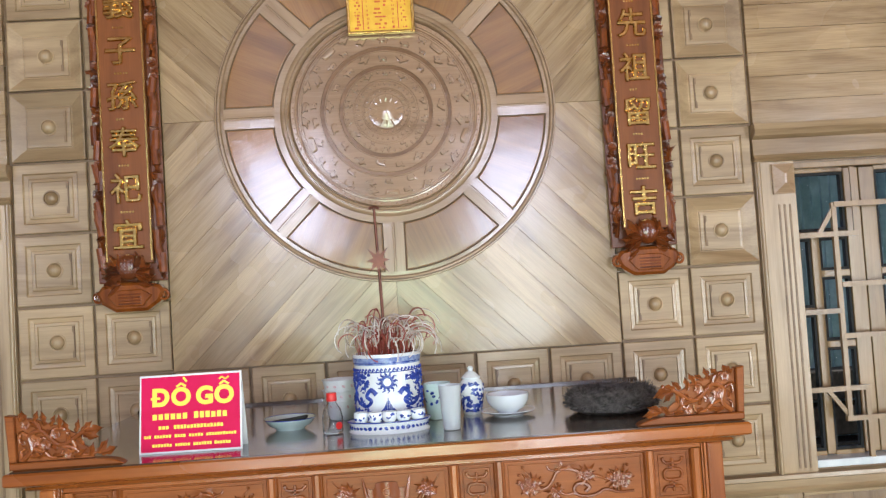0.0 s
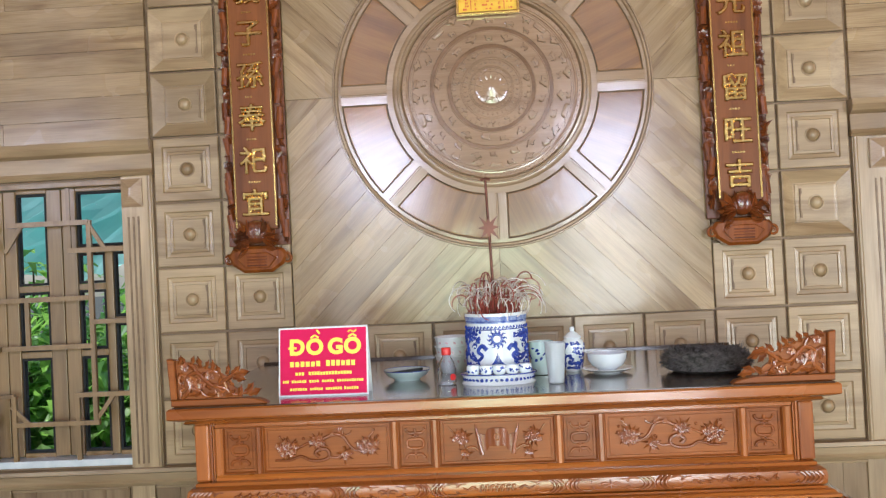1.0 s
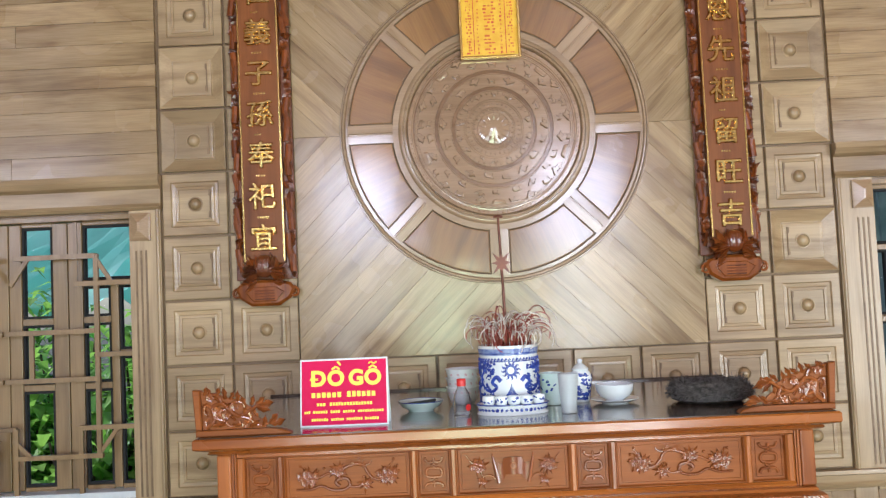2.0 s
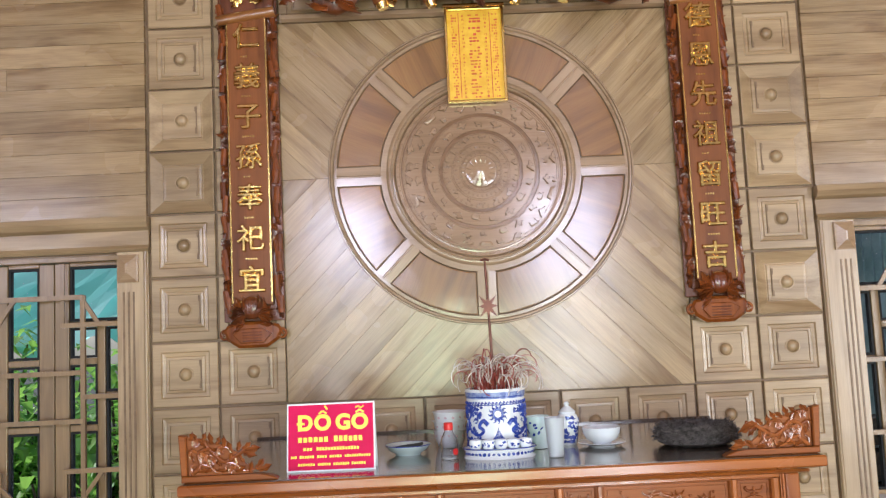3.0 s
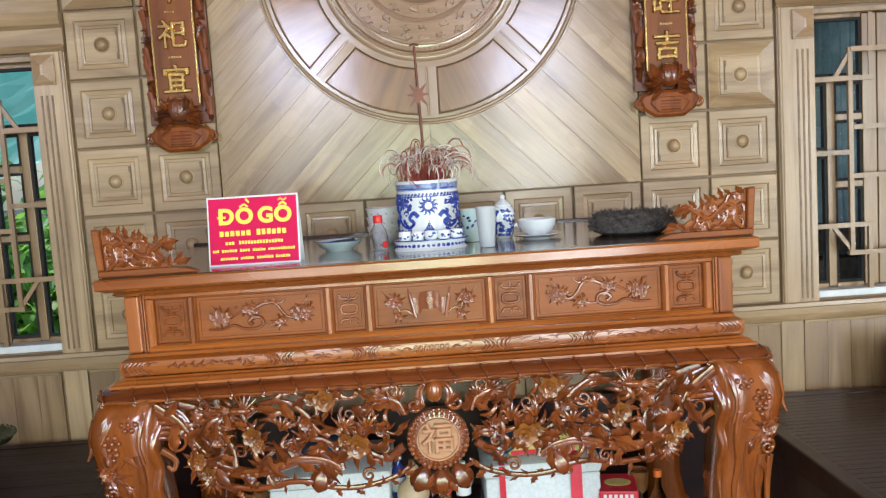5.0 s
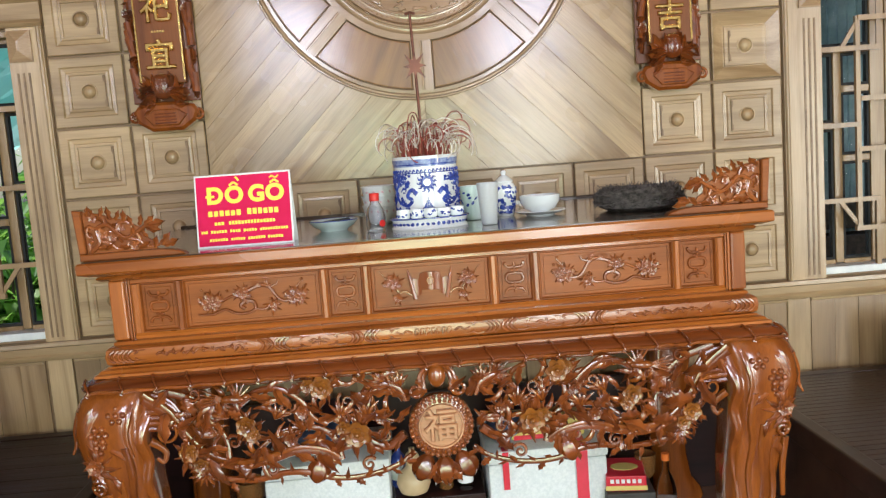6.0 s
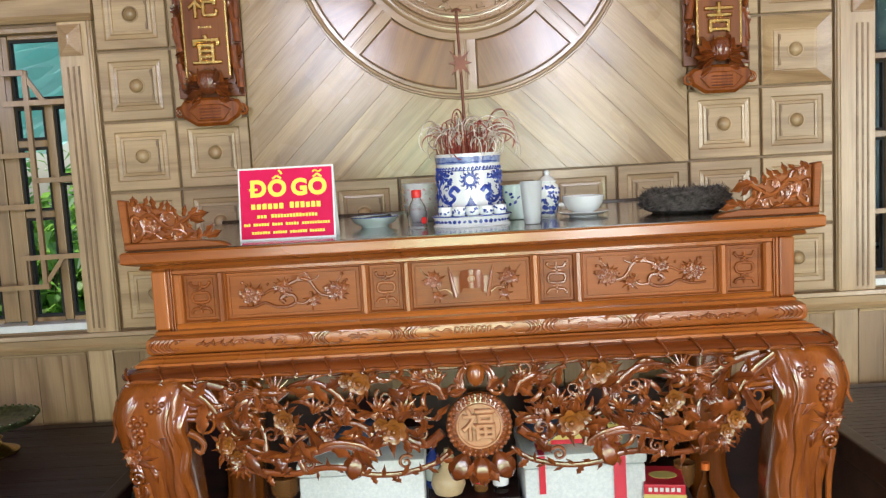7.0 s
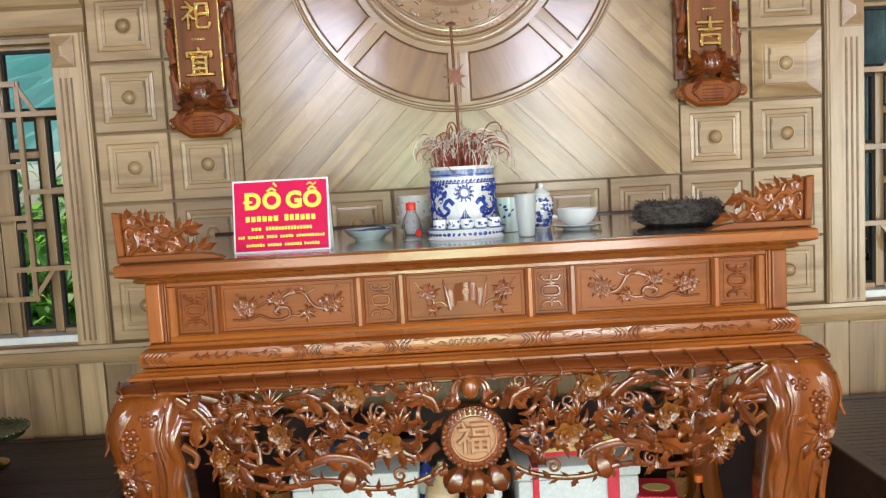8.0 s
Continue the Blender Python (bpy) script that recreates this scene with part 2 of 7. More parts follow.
def clip(poly, nx, nz, d):
    """Keeps the part of a convex outline with nx*x + nz*z <= d."""
    out = []
    for i, p in enumerate(poly):
        q = poly[(i + 1) % len(poly)]
        a, b = nx * p[0] + nz * p[1] - d, nx * q[0] + nz * q[1] - d
        if a <= 0:
            out.append(p)
        if (a < 0 < b) or (b < 0 < a):
            t = a / (a - b)
            out.append((p[0] + t * (q[0] - p[0]), p[1] + t * (q[1] - p[1])))
    return out

# ---- the room ----
WY = 1.13            # face of the panelled wall
PX0, PX1, PZ0, PZ1 = -0.844, 0.938, 1.415, 3.119   # big square panel
TX, TZ = (PX1 - PX0) / 6, (PZ1 - PZ0) / 6          # pitch of the coffered squares
LX0, RX1 = PX0 - 2 * TX, PX1 + 2 * TX              # outer edges of the coffered strips
WINL, WINR = (-3.02, -1.583), (1.700, 3.10)        # window openings
WZ0, WZ1 = 0.86, 2.10
SIDE_L, SIDE_R, CEIL = -6.6, 6.7, 3.98


def structure(name, bm, material, label, m=None, smooth=False):
    return tagged(part(name, bm, material, None, label, m, smooth), category=name.split("_")[0], kind="structure")


structure("floor", box(SIDE_L - 0.2, SIDE_R + 0.2, BACK - 0.2, WY + 0.2, -0.2, 0), tile_floor, "red-brown glazed tile floor of the altar room")
structure("ceiling", box(SIDE_L - 0.2, SIDE_R + 0.2, BACK - 0.2, WY + 0.2, CEIL, CEIL + 0.15), ceiling_wood, "varnished wooden board ceiling")
structure("wall_west", box(SIDE_L - 0.2, SIDE_L, BACK - 0.2, WY + 0.2, 0, CEIL), oak_pale_x, "plain varnished wooden side wall")
structure("wall_east", box(SIDE_R, SIDE_R + 0.2, BACK - 0.2, WY + 0.2, 0, CEIL), oak_pale_x, "plain varnished wooden side wall")
bm = bmesh.new()
edges = [SIDE_L] + [e for o in OPENINGS for e in o[:2]] + [SIDE_R]
for a, b in zip(edges[::2], edges[1::2]):
    box(a, b, BACK - 0.2, BACK, 0, CEIL, bm=bm)
for a, b, top in OPENINGS:
    box(a, b, BACK - 0.2, BACK, top, CEIL, bm=bm)
    box(a, b, BACK - 0.2, BACK, 0, SILL, bm=bm)
structure("wall_south", bm, oak_z, "wooden front wall with tall open windows")
bm = bmesh.new()
for a, b, z0, z1 in ((SIDE_L, WINL[0], 0, CEIL), (WINL[0], WINL[1], 0, WZ0), (WINL[0], WINL[1], WZ1, CEIL), (WINL[1], WINR[0], 0, CEIL),
                     (WINR[0], WINR[1], 0, WZ0), (WINR[0], WINR[1], WZ1, CEIL), (WINR[1], SIDE_R, 0, CEIL)):
    box(a, b, WY + 0.022, WY + 0.2, z0, z1, bm=bm)
wall = structure("wall_north", bm, groove, "altar wall clad in varnished pale oak panelling")


def sunk_square(w, h, steps, name):
    """A coffer: square rings (inset, height) stepped towards the room, grain along x."""
    rows = []
    for inset, out in steps:
        x, z = w / 2 - inset, h / 2 - inset
        rows.append([(-x, -out, -z), (x, -out, -z), (x, -out, z), (-x, -out, z)])
    bm = loops(rows)
    return finish(bm, name, oak_x, False)


W, H = TX - 0.011, TZ - 0.011
coffer_flat = sunk_square(W, H, [(0, -0.012), (0, 0.010), (0.003, 0.013), (0.036, 0.013), (0.041, 0.006), (0.056, 0.004), (0.060, 0.009), (0.070, 0.010), (0.072, 0.005)], "coffer")
coffer_deep = sunk_square(W, H, [(0, -0.012), (0, 0.016), (0.004, 0.018), (0.052, -0.004), (0.055, -0.004), (0.058, 0.001), (0.068, 0.002)], "coffer")
rows = [[(q * math.cos(2 * math.pi * k / 20), -o, q * math.sin(2 * math.pi * k / 20)) for k in range(20)] for q, o in
        ((0.034, 0), (0.033, 0.004), (0.029, 0.004), (0.0275, 0.001), (0.0255, 0.006), (0.021, 0.014), (0.014, 0.019), (0.006, 0.0215), (0.0005, 0.022))]
boss_mesh = finish(loops(rows), "boss", oak_z, True)


def notch_bar(h):
    """The thin shaped slip beside the middle of a coffer: a bar with an ogee at each end."""
    pts = [(-0.003, -h), (0.006, -h), (0.006, -h + 0.02), (0.001, -h + 0.032), (0.001, h - 0.032), (0.006, h - 0.02), (0.006, h), (-0.003, h)]
    return finish(prism(pts, 0, 0.005, "y"), "slip", groove, False)


slip_mesh = notch_bar(0.062)
DEEP = {(0, 3), (0, 4), (0, 7), (7 + 2, 1), (9, 4), (9, 3), (9, 7), (3, 6), (6, 6), (1, 7), (8, 7)}


def coffer(ix, iz):
    x, z = LX0 + (ix + 0.5) * TX, PZ0 + (iz + 0.5) * TZ
    deep = (ix, iz) in DEEP
    t = part("coffer", coffer_deep if deep else coffer_flat, None, wall, m=pose(x, WY + 0.013, z))
    part("boss", boss_mesh, None, t, m=pose(0, -0.001 if deep else -0.004, 0))
    side = -1 if ix > 4 else 1
    part("slip", slip_mesh, None, t, m=pose(side * 0.066, -0.011 if not deep else -0.007, 0) @ Matrix.Diagonal((-side, 1, 1, 1)))
    return t


for iz in range(-2, 9):
    for ix in range(10):
        inside = 2 <= ix <= 7 and 0 <= iz <= 5
        hidden = 2 <= ix <= 7 and iz < -1
        if not inside and not hidden:
            coffer(ix, iz)

# boards of the square panel, four fields that run at 45 degrees to its middle
CX, CZ, R_OUT = 0.048, 2.398, 0.683
MX, MZ = CX, CZ
quads = [((PX0, MX, PZ0, MZ), 1), ((MX, PX1, PZ0, MZ), -1), ((PX0, MX, MZ, PZ1), -1), ((MX, PX1, MZ, PZ1), 1)]
PITCH = 0.104
s = math.sqrt(0.5)
for (x0, x1, z0, z1), sg in quads:
    dx, dz = s, sg * s                 # along the board
    nx, nz = -dz, dx                   # across
    x0, x1, z0, z1 = x0 + 0.0005, x1 - 0.0005, z0 + 0.0005, z1 - 0.0005
    corners = [(x0, z0), (x1, z0), (x1, z1), (x0, z1)]
    off = nx * CX + nz * CZ
    c = [nx * p[0] + nz * p[1] - off for p in corners]
    for k in range(math.floor(min(c) / PITCH), math.ceil(max(c) / PITCH)):
        poly = clip(clip(corners, nx, nz, off + (k + 1) * PITCH - 0.0002), -nx, -nz, -(off + k * PITCH + 0.0002))
        if len(poly) < 3:
            continue
        mx, mz = sum(p[0] for p in poly) / len(poly), sum(p[1] for p in poly) / len(poly)
        if max(math.hypot(p[0] - CX, p[1] - CZ) for p in poly) < R_OUT - 0.05:
            continue
        loc = [((p[0] - mx) * dx + (p[1] - mz) * dz, (p[0] - mx) * nx + (p[1] - mz) * nz) for p in poly]
        a = math.degrees(math.atan2(dz, dx))
        part("board", finish(prism(loc, -0.010 - 0.0015 * random.random(), 0.012, "y", bev=0.0006), "board", oak_pale_x, False), None, wall,
             m=Matrix.Translation((mx, WY + 0.012, mz)) @ Matrix.Rotation(-radians(a), 4, "Y"))
# fillet above the square panel
part("cornice_strip", moulding([(WY + 0.02, PZ1 + 0.002), (WY - 0.012, PZ1 + 0.002), (WY - 0.030, PZ1 + 0.012), (WY - 0.030, PZ1 + 0.030), (WY - 0.008, PZ1 + 0.045), (WY + 0.02, PZ1 + 0.045)], PX0 + 0.02, PX1 - 0.02), oak_ring, wall, "pale chamfered strip", smooth=False)

# plank cladding, lintel, pilasters, rail and lower panels of the side bays
def planks(x0, x1, z0, z1, h, seed):
    rnd = random.Random(seed)
    z = z0
    while z < z1 - 0.01:
        top = min(z + h, z1)
        x = x0
        while x < x1 - 0.02:
            end = x + rnd.uniform(0.5, 1.1)
            end = x1 if x1 - end < 0.3 else end
            me = finish(box(-(end - x) / 2 + 0.0008, (end - x) / 2 - 0.0008, -0.012, 0.01, -(top - z) / 2 + 0.0008, (top - z) / 2 - 0.0008), "plank", oak_pale_x, False)
            part("plank", me, None, wall, m=pose((x + end) / 2, WY + 0.011 + rnd.uniform(0, 0.0015), (z + top) / 2))
            x = end
        z = top


LINTEL0, LINTEL1 = 2.108, 2.262
planks(SIDE_L, LX0 - 0.012, LINTEL1, CEIL, 0.1, 3)
planks(RX1 + 0.012, SIDE_R, LINTEL1, CEIL, 0.1, 4)
for x0, x1, wx, sg in ((SIDE_L, LX0, WINL[1], -1), (RX1, SIDE_R, WINR[0], 1)):
    part("lintel", moulding([(WY + 0.02, LINTEL0), (WY - 0.012, LINTEL0), (WY - 0.022, LINTEL0 + 0.012), (WY - 0.012, LINTEL0 + 0.028), (WY - 0.010, LINTEL0 + 0.092),
                             (WY - 0.034, LINTEL0 + 0.105), (WY - 0.046, LINTEL0 + 0.128), (WY - 0.040, LINTEL1), (WY + 0.02, LINTEL1)], x0, x1), oak_x, wall, smooth=False)
    e0, e1 = (wx, LX0 - 0.006) if sg < 0 else (RX1 + 0.006, wx)
    bm = box(e0, e1, WY - 0.004, WY + 0.02, 0.835, LINTEL0, 0.002)
    part("pilaster", bm, oak_z, wall, smooth=False)
    mid = e0 + 0.052 if sg < 0 else e1 - 0.052
    rows = [[(mid - 0.045 + i, WY - 0.004 - o, 1.972 + i), (mid + 0.045 - i, WY - 0.004 - o, 1.972 + i), (mid + 0.045 - i, WY - 0.004 - o, 2.095 - i), (mid - 0.045 + i, WY - 0.004 - o, 2.095 - i)]
            for i, o in ((0, 0), (0, 0.012), (0.006, 0.014), (0.041, 0.032))]
    part("corner_block", loops(rows), oak_ring, wall, smooth=False)
    for k in (-0.022, 0.0, 0.022):
        part("flute", prism([(mid + k - 0.004, 0.86), (mid + k + 0.004, 0.86), (mid + k + 0.004, 1.93), (mid + k - 0.004, 1.93)], WY - 0.0065, WY, "y"), groove, wall, smooth=False)
    f = e1 - 0.012 if sg < 0 else e0 + 0.012
    part("bead", tube([(f, WY - 0.004, 0.835), (f, WY - 0.004, LINTEL0)], 0.009, seg=10), oak_z, wall)
part("dado_rail", moulding([(WY + 0.02, 0.765), (WY - 0.010, 0.765), (WY - 0.016, 0.780), (WY - 0.008, 0.790), (WY - 0.010, 0.818), (WY - 0.028, 0.826), (WY - 0.026, 0.842), (WY + 0.02, 0.845)], SIDE_L, SIDE_R), oak_x, wall, smooth=False)
x = SIDE_L
for i, x0 in enumerate([-3.42, -2.80, -2.18, -1.54, -0.9, -0.28, 0.34, 0.96, 1.58, 2.2, 2.82]):
    part("stile", box(x0 - 0.05, x0 + 0.05, WY, WY + 0.02, 0.02, 0.763, 0.003), oak_z, wall, smooth=False)
    for k in range(5):
        a = x0 + 0.056 + k * 0.104
        part("lower_board", box(a, a + 0.1025, WY + 0.009 + 0.001 * (k % 2), WY + 0.021, 0.03, 0.763), lower_oak, wall, smooth=False)
    part("panel_bead", tube([(x0 + 0.056, WY + 0.006, 0.755), (x0 + 0.57, WY + 0.006, 0.755)], 0.006, seg=8), oak_x, wall)

# ---- round carved ornament on the square panel ----
def turned(profile, seg=96, bm=None):
    """A ring or disc round the y axis from (radius, height towards the room)."""
    rows = [[(max(r, 0.0005) * math.cos(2 * math.pi * i / seg), -o, max(r, 0.0005) * math.sin(2 * math.pi * i / seg)) for i in range(seg)] for r, o in profile]
    return loops(rows, bm, cap=False)


wheel = thing("wheel_ornament", (CX, WY + 0.002, CZ), "round carved wooden wheel with a bronze-drum disc on the wall", "wall ornament")
part("rim", turned([(0.685, -0.004), (0.685, 0.008), (0.682, 0.012), (0.678, 0.012), (0.676, 0.006), (0.674, 0.006), (0.672, 0.013), (0.666, 0.014), (0.662, 0.010), (0.660, 0.0)]), oak_ring, wheel)
part("rim_line", turned([(0.6762, 0.0062), (0.6755, 0.0068), (0.6742, 0.0068), (0.6738, 0.0062)]), groove, wheel)
part("felloe", turned([(0.6598, 0.0), (0.6598, 0.0085), (0.646, 0.0085), (0.644, 0.0)]), oak_ring, wheel)
part("hub_ring", turned([(0.452, 0.0), (0.450, 0.0085), (0.424, 0.0085), (0.420, 0.013), (0.412, 0.018), (0.405, 0.018), (0.402, 0.012), (0.399, 0.012), (0.397, 0.019), (0.391, 0.021), (0.386, 0.014), (0.385, 0.0)]), oak_ring, wheel)
spoke_me = finish(moulding([(-0.041, 0.0), (-0.041, -0.0085), (-0.005, -0.0095), (-0.0025, -0.0055), (0.0025, -0.0055), (0.005, -0.0095), (0.041, -0.0085), (0.041, 0.0)], 0.449, 0.647), "spoke", oak_ring, False)
for v in spoke_me.vertices:                      # outline lies in (across, out): turn it to face the room
    x, y, z = v.co
    v.co = (x, z, y)
spoke_me.flip_normals()
A0 = [90, 45, 0, -45, -90, -135, 180, 135]
for a in A0:
    part("spoke", spoke_me, None, wheel, m=Matrix.Rotation(-radians(a), 4, "Y"))


def wedge(steps, r0, r1, half, n=14):
    """A bowed field between two spokes, edges kept parallel to them; steps are (inset, height)."""
    rows = []
    for ins, out in steps:
        a, b, w = r0 + ins, r1 - ins, half + ins
        ring = []
        for r, order in ((b, 1), (a, -1)):
            lim = math.pi / 8 - math.asin(w / r)
            for i in range(n + 1):
                t = (-1 + 2 * i / n) * order * lim
                ring.append((r * math.cos(t), -out, r * math.sin(t)))
        rows.append(ring)
    return rows


me = finish(loops(wedge([(0, 0.0), (0, 0.0075), (0.004, 0.002), (0.005, 0.002)], 0.4515, 0.645, 0.041), cap=True), "panel_border", groove, False)
me2 = finish(loops(wedge([(0.0055, 0.0), (0.0055, 0.0070), (0.008, 0.0085)], 0.4515, 0.645, 0.041), cap=True), "field", oak_panel, False)
for k in range(8):
    m = Matrix.Rotation(-radians(22.5 + 45 * k), 4, "Y")
    b_ = part("panel_border", me, None, wheel, m=m)
    part("field", me2, None, b_, "glossy darker wedge panel")

drum_m = wood("drum_wood", (0.27, 0.165, 0.092), (0.42, 0.275, 0.165), 0.17, 0, coat=0.8, tone=0.0, coat_rough=0.07)
# darker copy of the drum wood, with the channels' dim reflection in its colour
drum_dim = wood("stained_drum_ring", (0.16, 0.085, 0.038), (0.25, 0.14, 0.07), 0.2, 0, coat=0.6, tone=0.0)
prof = [(0.384, 0.0), (0.384, 0.010), (0.380, 0.015), (0.366, 0.015), (0.364, 0.010)]
for r, w in ((0.352, 0.004), (0.343, 0.004), (0.267, 0.004), (0.247, 0.004), (0.192, 0.004), (0.172, 0.004), (0.134, 0.004), (0.126, 0.004), (0.098, 0.004), (0.091, 0.003), (0.074, 0.003)):
    prof += [(r, 0.012), (r - 0.001, 0.0165), (r - w, 0.0165), (r - w - 0.001, 0.012)]
prof += [(0.066, 0.012), (0.05, 0.016), (0.03, 0.021), (0.012, 0.025), (0.0, 0.026)]
drum = part("drum", turned(prof), drum_m, wheel, "carved disc with rings of birds")


def flat_relief(outline, h, name, material):
    """A small raised figure with a slightly domed face; outline in (x, z)."""
    cx, cz = sum(p[0] for p in outline) / len(outline), sum(p[1] for p in outline) / len(outline)
    rows = [[(cx + (p[0] - cx) * k, -o, cz + (p[1] - cz) * k) for p in outline] for k, o in ((1, 0), (0.97, h * 0.7), (0.8, h))]
    return finish(loops(rows), name, material, True)


bird = flat_relief([(-0.028, 0.004), (-0.016, 0.008), (-0.008, 0.020), (0.004, 0.016), (0.002, 0.007), (0.016, 0.006), (0.030, 0.012), (0.024, 0.001), (0.012, -0.006), (0.004, -0.016), (-0.006, -0.014), (-0.004, -0.005), (-0.018, -0.003)], 0.014, "bird", drum_m)
deer = flat_relief([(-0.02, 0.010), (-0.012, 0.012), (-0.006, 0.006), (0.012, 0.007), (0.018, 0.002), (0.017, -0.013), (0.012, -0.013), (0.010, -0.003), (-0.004, -0.003), (-0.006, -0.013), (-0.011, -0.013), (-0.011, 0.0)], 0.012, "deer", drum_m)
lozenge = flat_relief([(-0.006, 0), (0, 0.009), (0.006, 0), (0, -0.009)], 0.008, "lozenge", drum_m)
ray = flat_relief([(-0.006, 0), (0, 0.040), (0.006, 0)], 0.006, "star_ray", drum_m)
# smooth channels between the figures, their weaker reflection painted as darker rings
for r0, r1 in ((0.358, 0.353), (0.2618, 0.2475), (0.1868, 0.1725), (0.125, 0.1215)):
    part("stained_ring", turned([(r0, 0.0115), (r0 - 0.001, 0.0132), (r1 + 0.001, 0.0132), (r1, 0.0115)]), drum_dim, drum, "smooth ring coloured darker for its dim reflection")
ox = flat_relief([(-0.026, 0.004), (-0.022, 0.012), (-0.016, 0.008), (0.012, 0.010), (0.022, 0.004), (0.026, -0.006), (0.021, -0.004), (0.020, -0.016), (0.014, -0.016), (0.012, -0.006), (-0.008, -0.006), (-0.010, -0.016), (-0.016, -0.016), (-0.016, -0.002)], 0.010, "ox", drum_m)
boat = flat_relief([(-0.034, 0.010), (-0.026, 0.002), (0.026, 0.002), (0.034, 0.010), (0.030, -0.008), (0.022, -0.012), (-0.022, -0.012), (-0.030, -0.008)], 0.010, "boat", drum_m)
bead_d = finish(dome(0.006, 0.006, 8, 3), "stud", drum_m, True)
r5 = random.Random(41)
for figs, r, k, sc in (((bird, ox, bird, boat, deer), 0.326, 26, 0.95), ((ox, bird, deer), 0.287, 22, 0.85), ((deer, bird, ox), 0.2185, 17, 0.95), ((lozenge,), 0.160, 40, 0.9), ((deer, bird), 0.146, 14, 0.55), ((lozenge,), 0.112, 34, 0.8), ((lozenge,), 0.083, 24, 0.7), ((bead_d,), 0.373, 110, 0.75)):
    for i in range(k):
        me_ = figs[i % len(figs)]
        jig = 0 if len(figs) == 1 else r5.uniform(-2.2, 2.2)
        part(me_.name.split(".")[0], me_, None, drum, m=Matrix.Rotation(-radians(360 * i / k + jig), 4, "Y") @ pose(0, -0.0118, r + (0 if len(figs) == 1 else r5.uniform(-0.006, 0.006)), 0, jig * 5, 0) @ Matrix.Diagonal((sc, 1.1, sc, 1)))
for i in range(14):
    part("star_ray", ray, None, drum, m=Matrix.Rotation(2 * math.pi * i / 14, 4, "Y") @ pose(0, -0.013, 0.030))

# ---- altar table ----
TABLE_LABEL = "long carved rosewood altar table with openwork floral apron"
altar = thing("altar_table", (0, 0.53, 0), TABLE_LABEL, "altar table")
ORY = -0.53          # from world y to the table's own y


def ap(name, bm, material, label="", parent=None, smooth=False, m=None):
    """A part of the altar built at its place in the room."""
    me = bm if isinstance(bm, bpy.types.Mesh) else finish(bm, name, material, smooth)
    ob = new(name, me)
    ob.parent = parent or altar
    m = m or Matrix.Identity(4)
    ob.matrix_basis = m if parent else Matrix.Translation((0, ORY, 0)) @ m
    return tagged(ob, label)


def collar(profile, back, bm=None):
    """A moulding round front and both sides: profile rows are (half width, front y, z)."""
    rows = [[(-w, back, z), (-w, y, z), (w, y, z), (w, back, z)] for w, y, z in profile]
    return loops(rows, bm)


TBACK = 1.075
ap("top_board", collar([(0.945, 0.045, 1.2225), (0.958, 0.028, 1.226), (0.983, 0.004, 1.234), (0.985, 0.0, 1.238), (0.985, 0.0, 1.262), (0.980, 0.005, 1.267)], TBACK), rose)
ap("tabletop_surface", box(-0.972, 0.972, 0.013, TBACK, 1.2665, 1.270, 0.001), top_dark, "dark polished top surface")
ap("back_lip", box(-0.97, 0.97, TBACK - 0.012, TBACK + 0.008, 1.262, 1.279, 0.002), top_dark)
ap("under_moulding", collar([(0.936, 0.122, 1.196), (0.940, 0.112, 1.200), (0.952, 0.085, 1.204), (0.958, 0.062, 1.212), (0.946, 0.048, 1.2215)], TBACK - 0.02), rose)
BODY = 0.128
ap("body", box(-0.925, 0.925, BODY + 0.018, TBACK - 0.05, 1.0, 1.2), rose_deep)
for sx in (-1, 1):
    ap("corner_post", box(sx * 0.9215 - 0.0225, sx * 0.9215 + 0.0225, BODY - 0.014, BODY + 0.05, 1.022, 1.198, 0.006), rose_z)
    for fx, fw_, fo in ((0.895, 0.0035, 0.008), (0.8885, 0.0025, 0.002)):
        ap("fillet", box(sx * fx - fw_, sx * fx + fw_, BODY - fo, BODY + 0.05, 1.022, 1.198, 0.0015), rose_z)
    ap("side_panel", box(sx * 0.927 - 0.006, sx * 0.927 + 0.006, BODY + 0.06, TBACK - 0.07, 1.03, 1.19, 0.003), rose_panel)
ap("rail", moulding([(BODY + 0.03, 1.184), (BODY - 0.001, 1.184), (BODY - 0.006, 1.187), (BODY - 0.006, 1.196), (BODY + 0.03, 1.196)], -0.882, 0.882), rose)
ap("rail", moulding([(BODY + 0.03, 1.022), (BODY - 0.006, 1.022), (BODY - 0.008, 1.030), (BODY - 0.001, 1.037), (BODY + 0.03, 1.037)], -0.882, 0.882), rose)
cuts = [-0.872, -0.745, -0.321, -0.196, 0.184, 0.311, 0.738, 0.870]
for c in cuts:
    w = 0.010 if abs(c) < 0.8 else 0.013
    prof = [(c - w, BODY + 0.02), (c - w, BODY), (c - w * 0.5, BODY - 0.006), (c + w * 0.5, BODY - 0.006), (c + w, BODY), (c + w, BODY + 0.02)]
    ap("mullion", prism(prof, 1.038, 1.183, "z"), rose_z)
PY = BODY + 0.012     # face of the carved panels
panel_objs = []
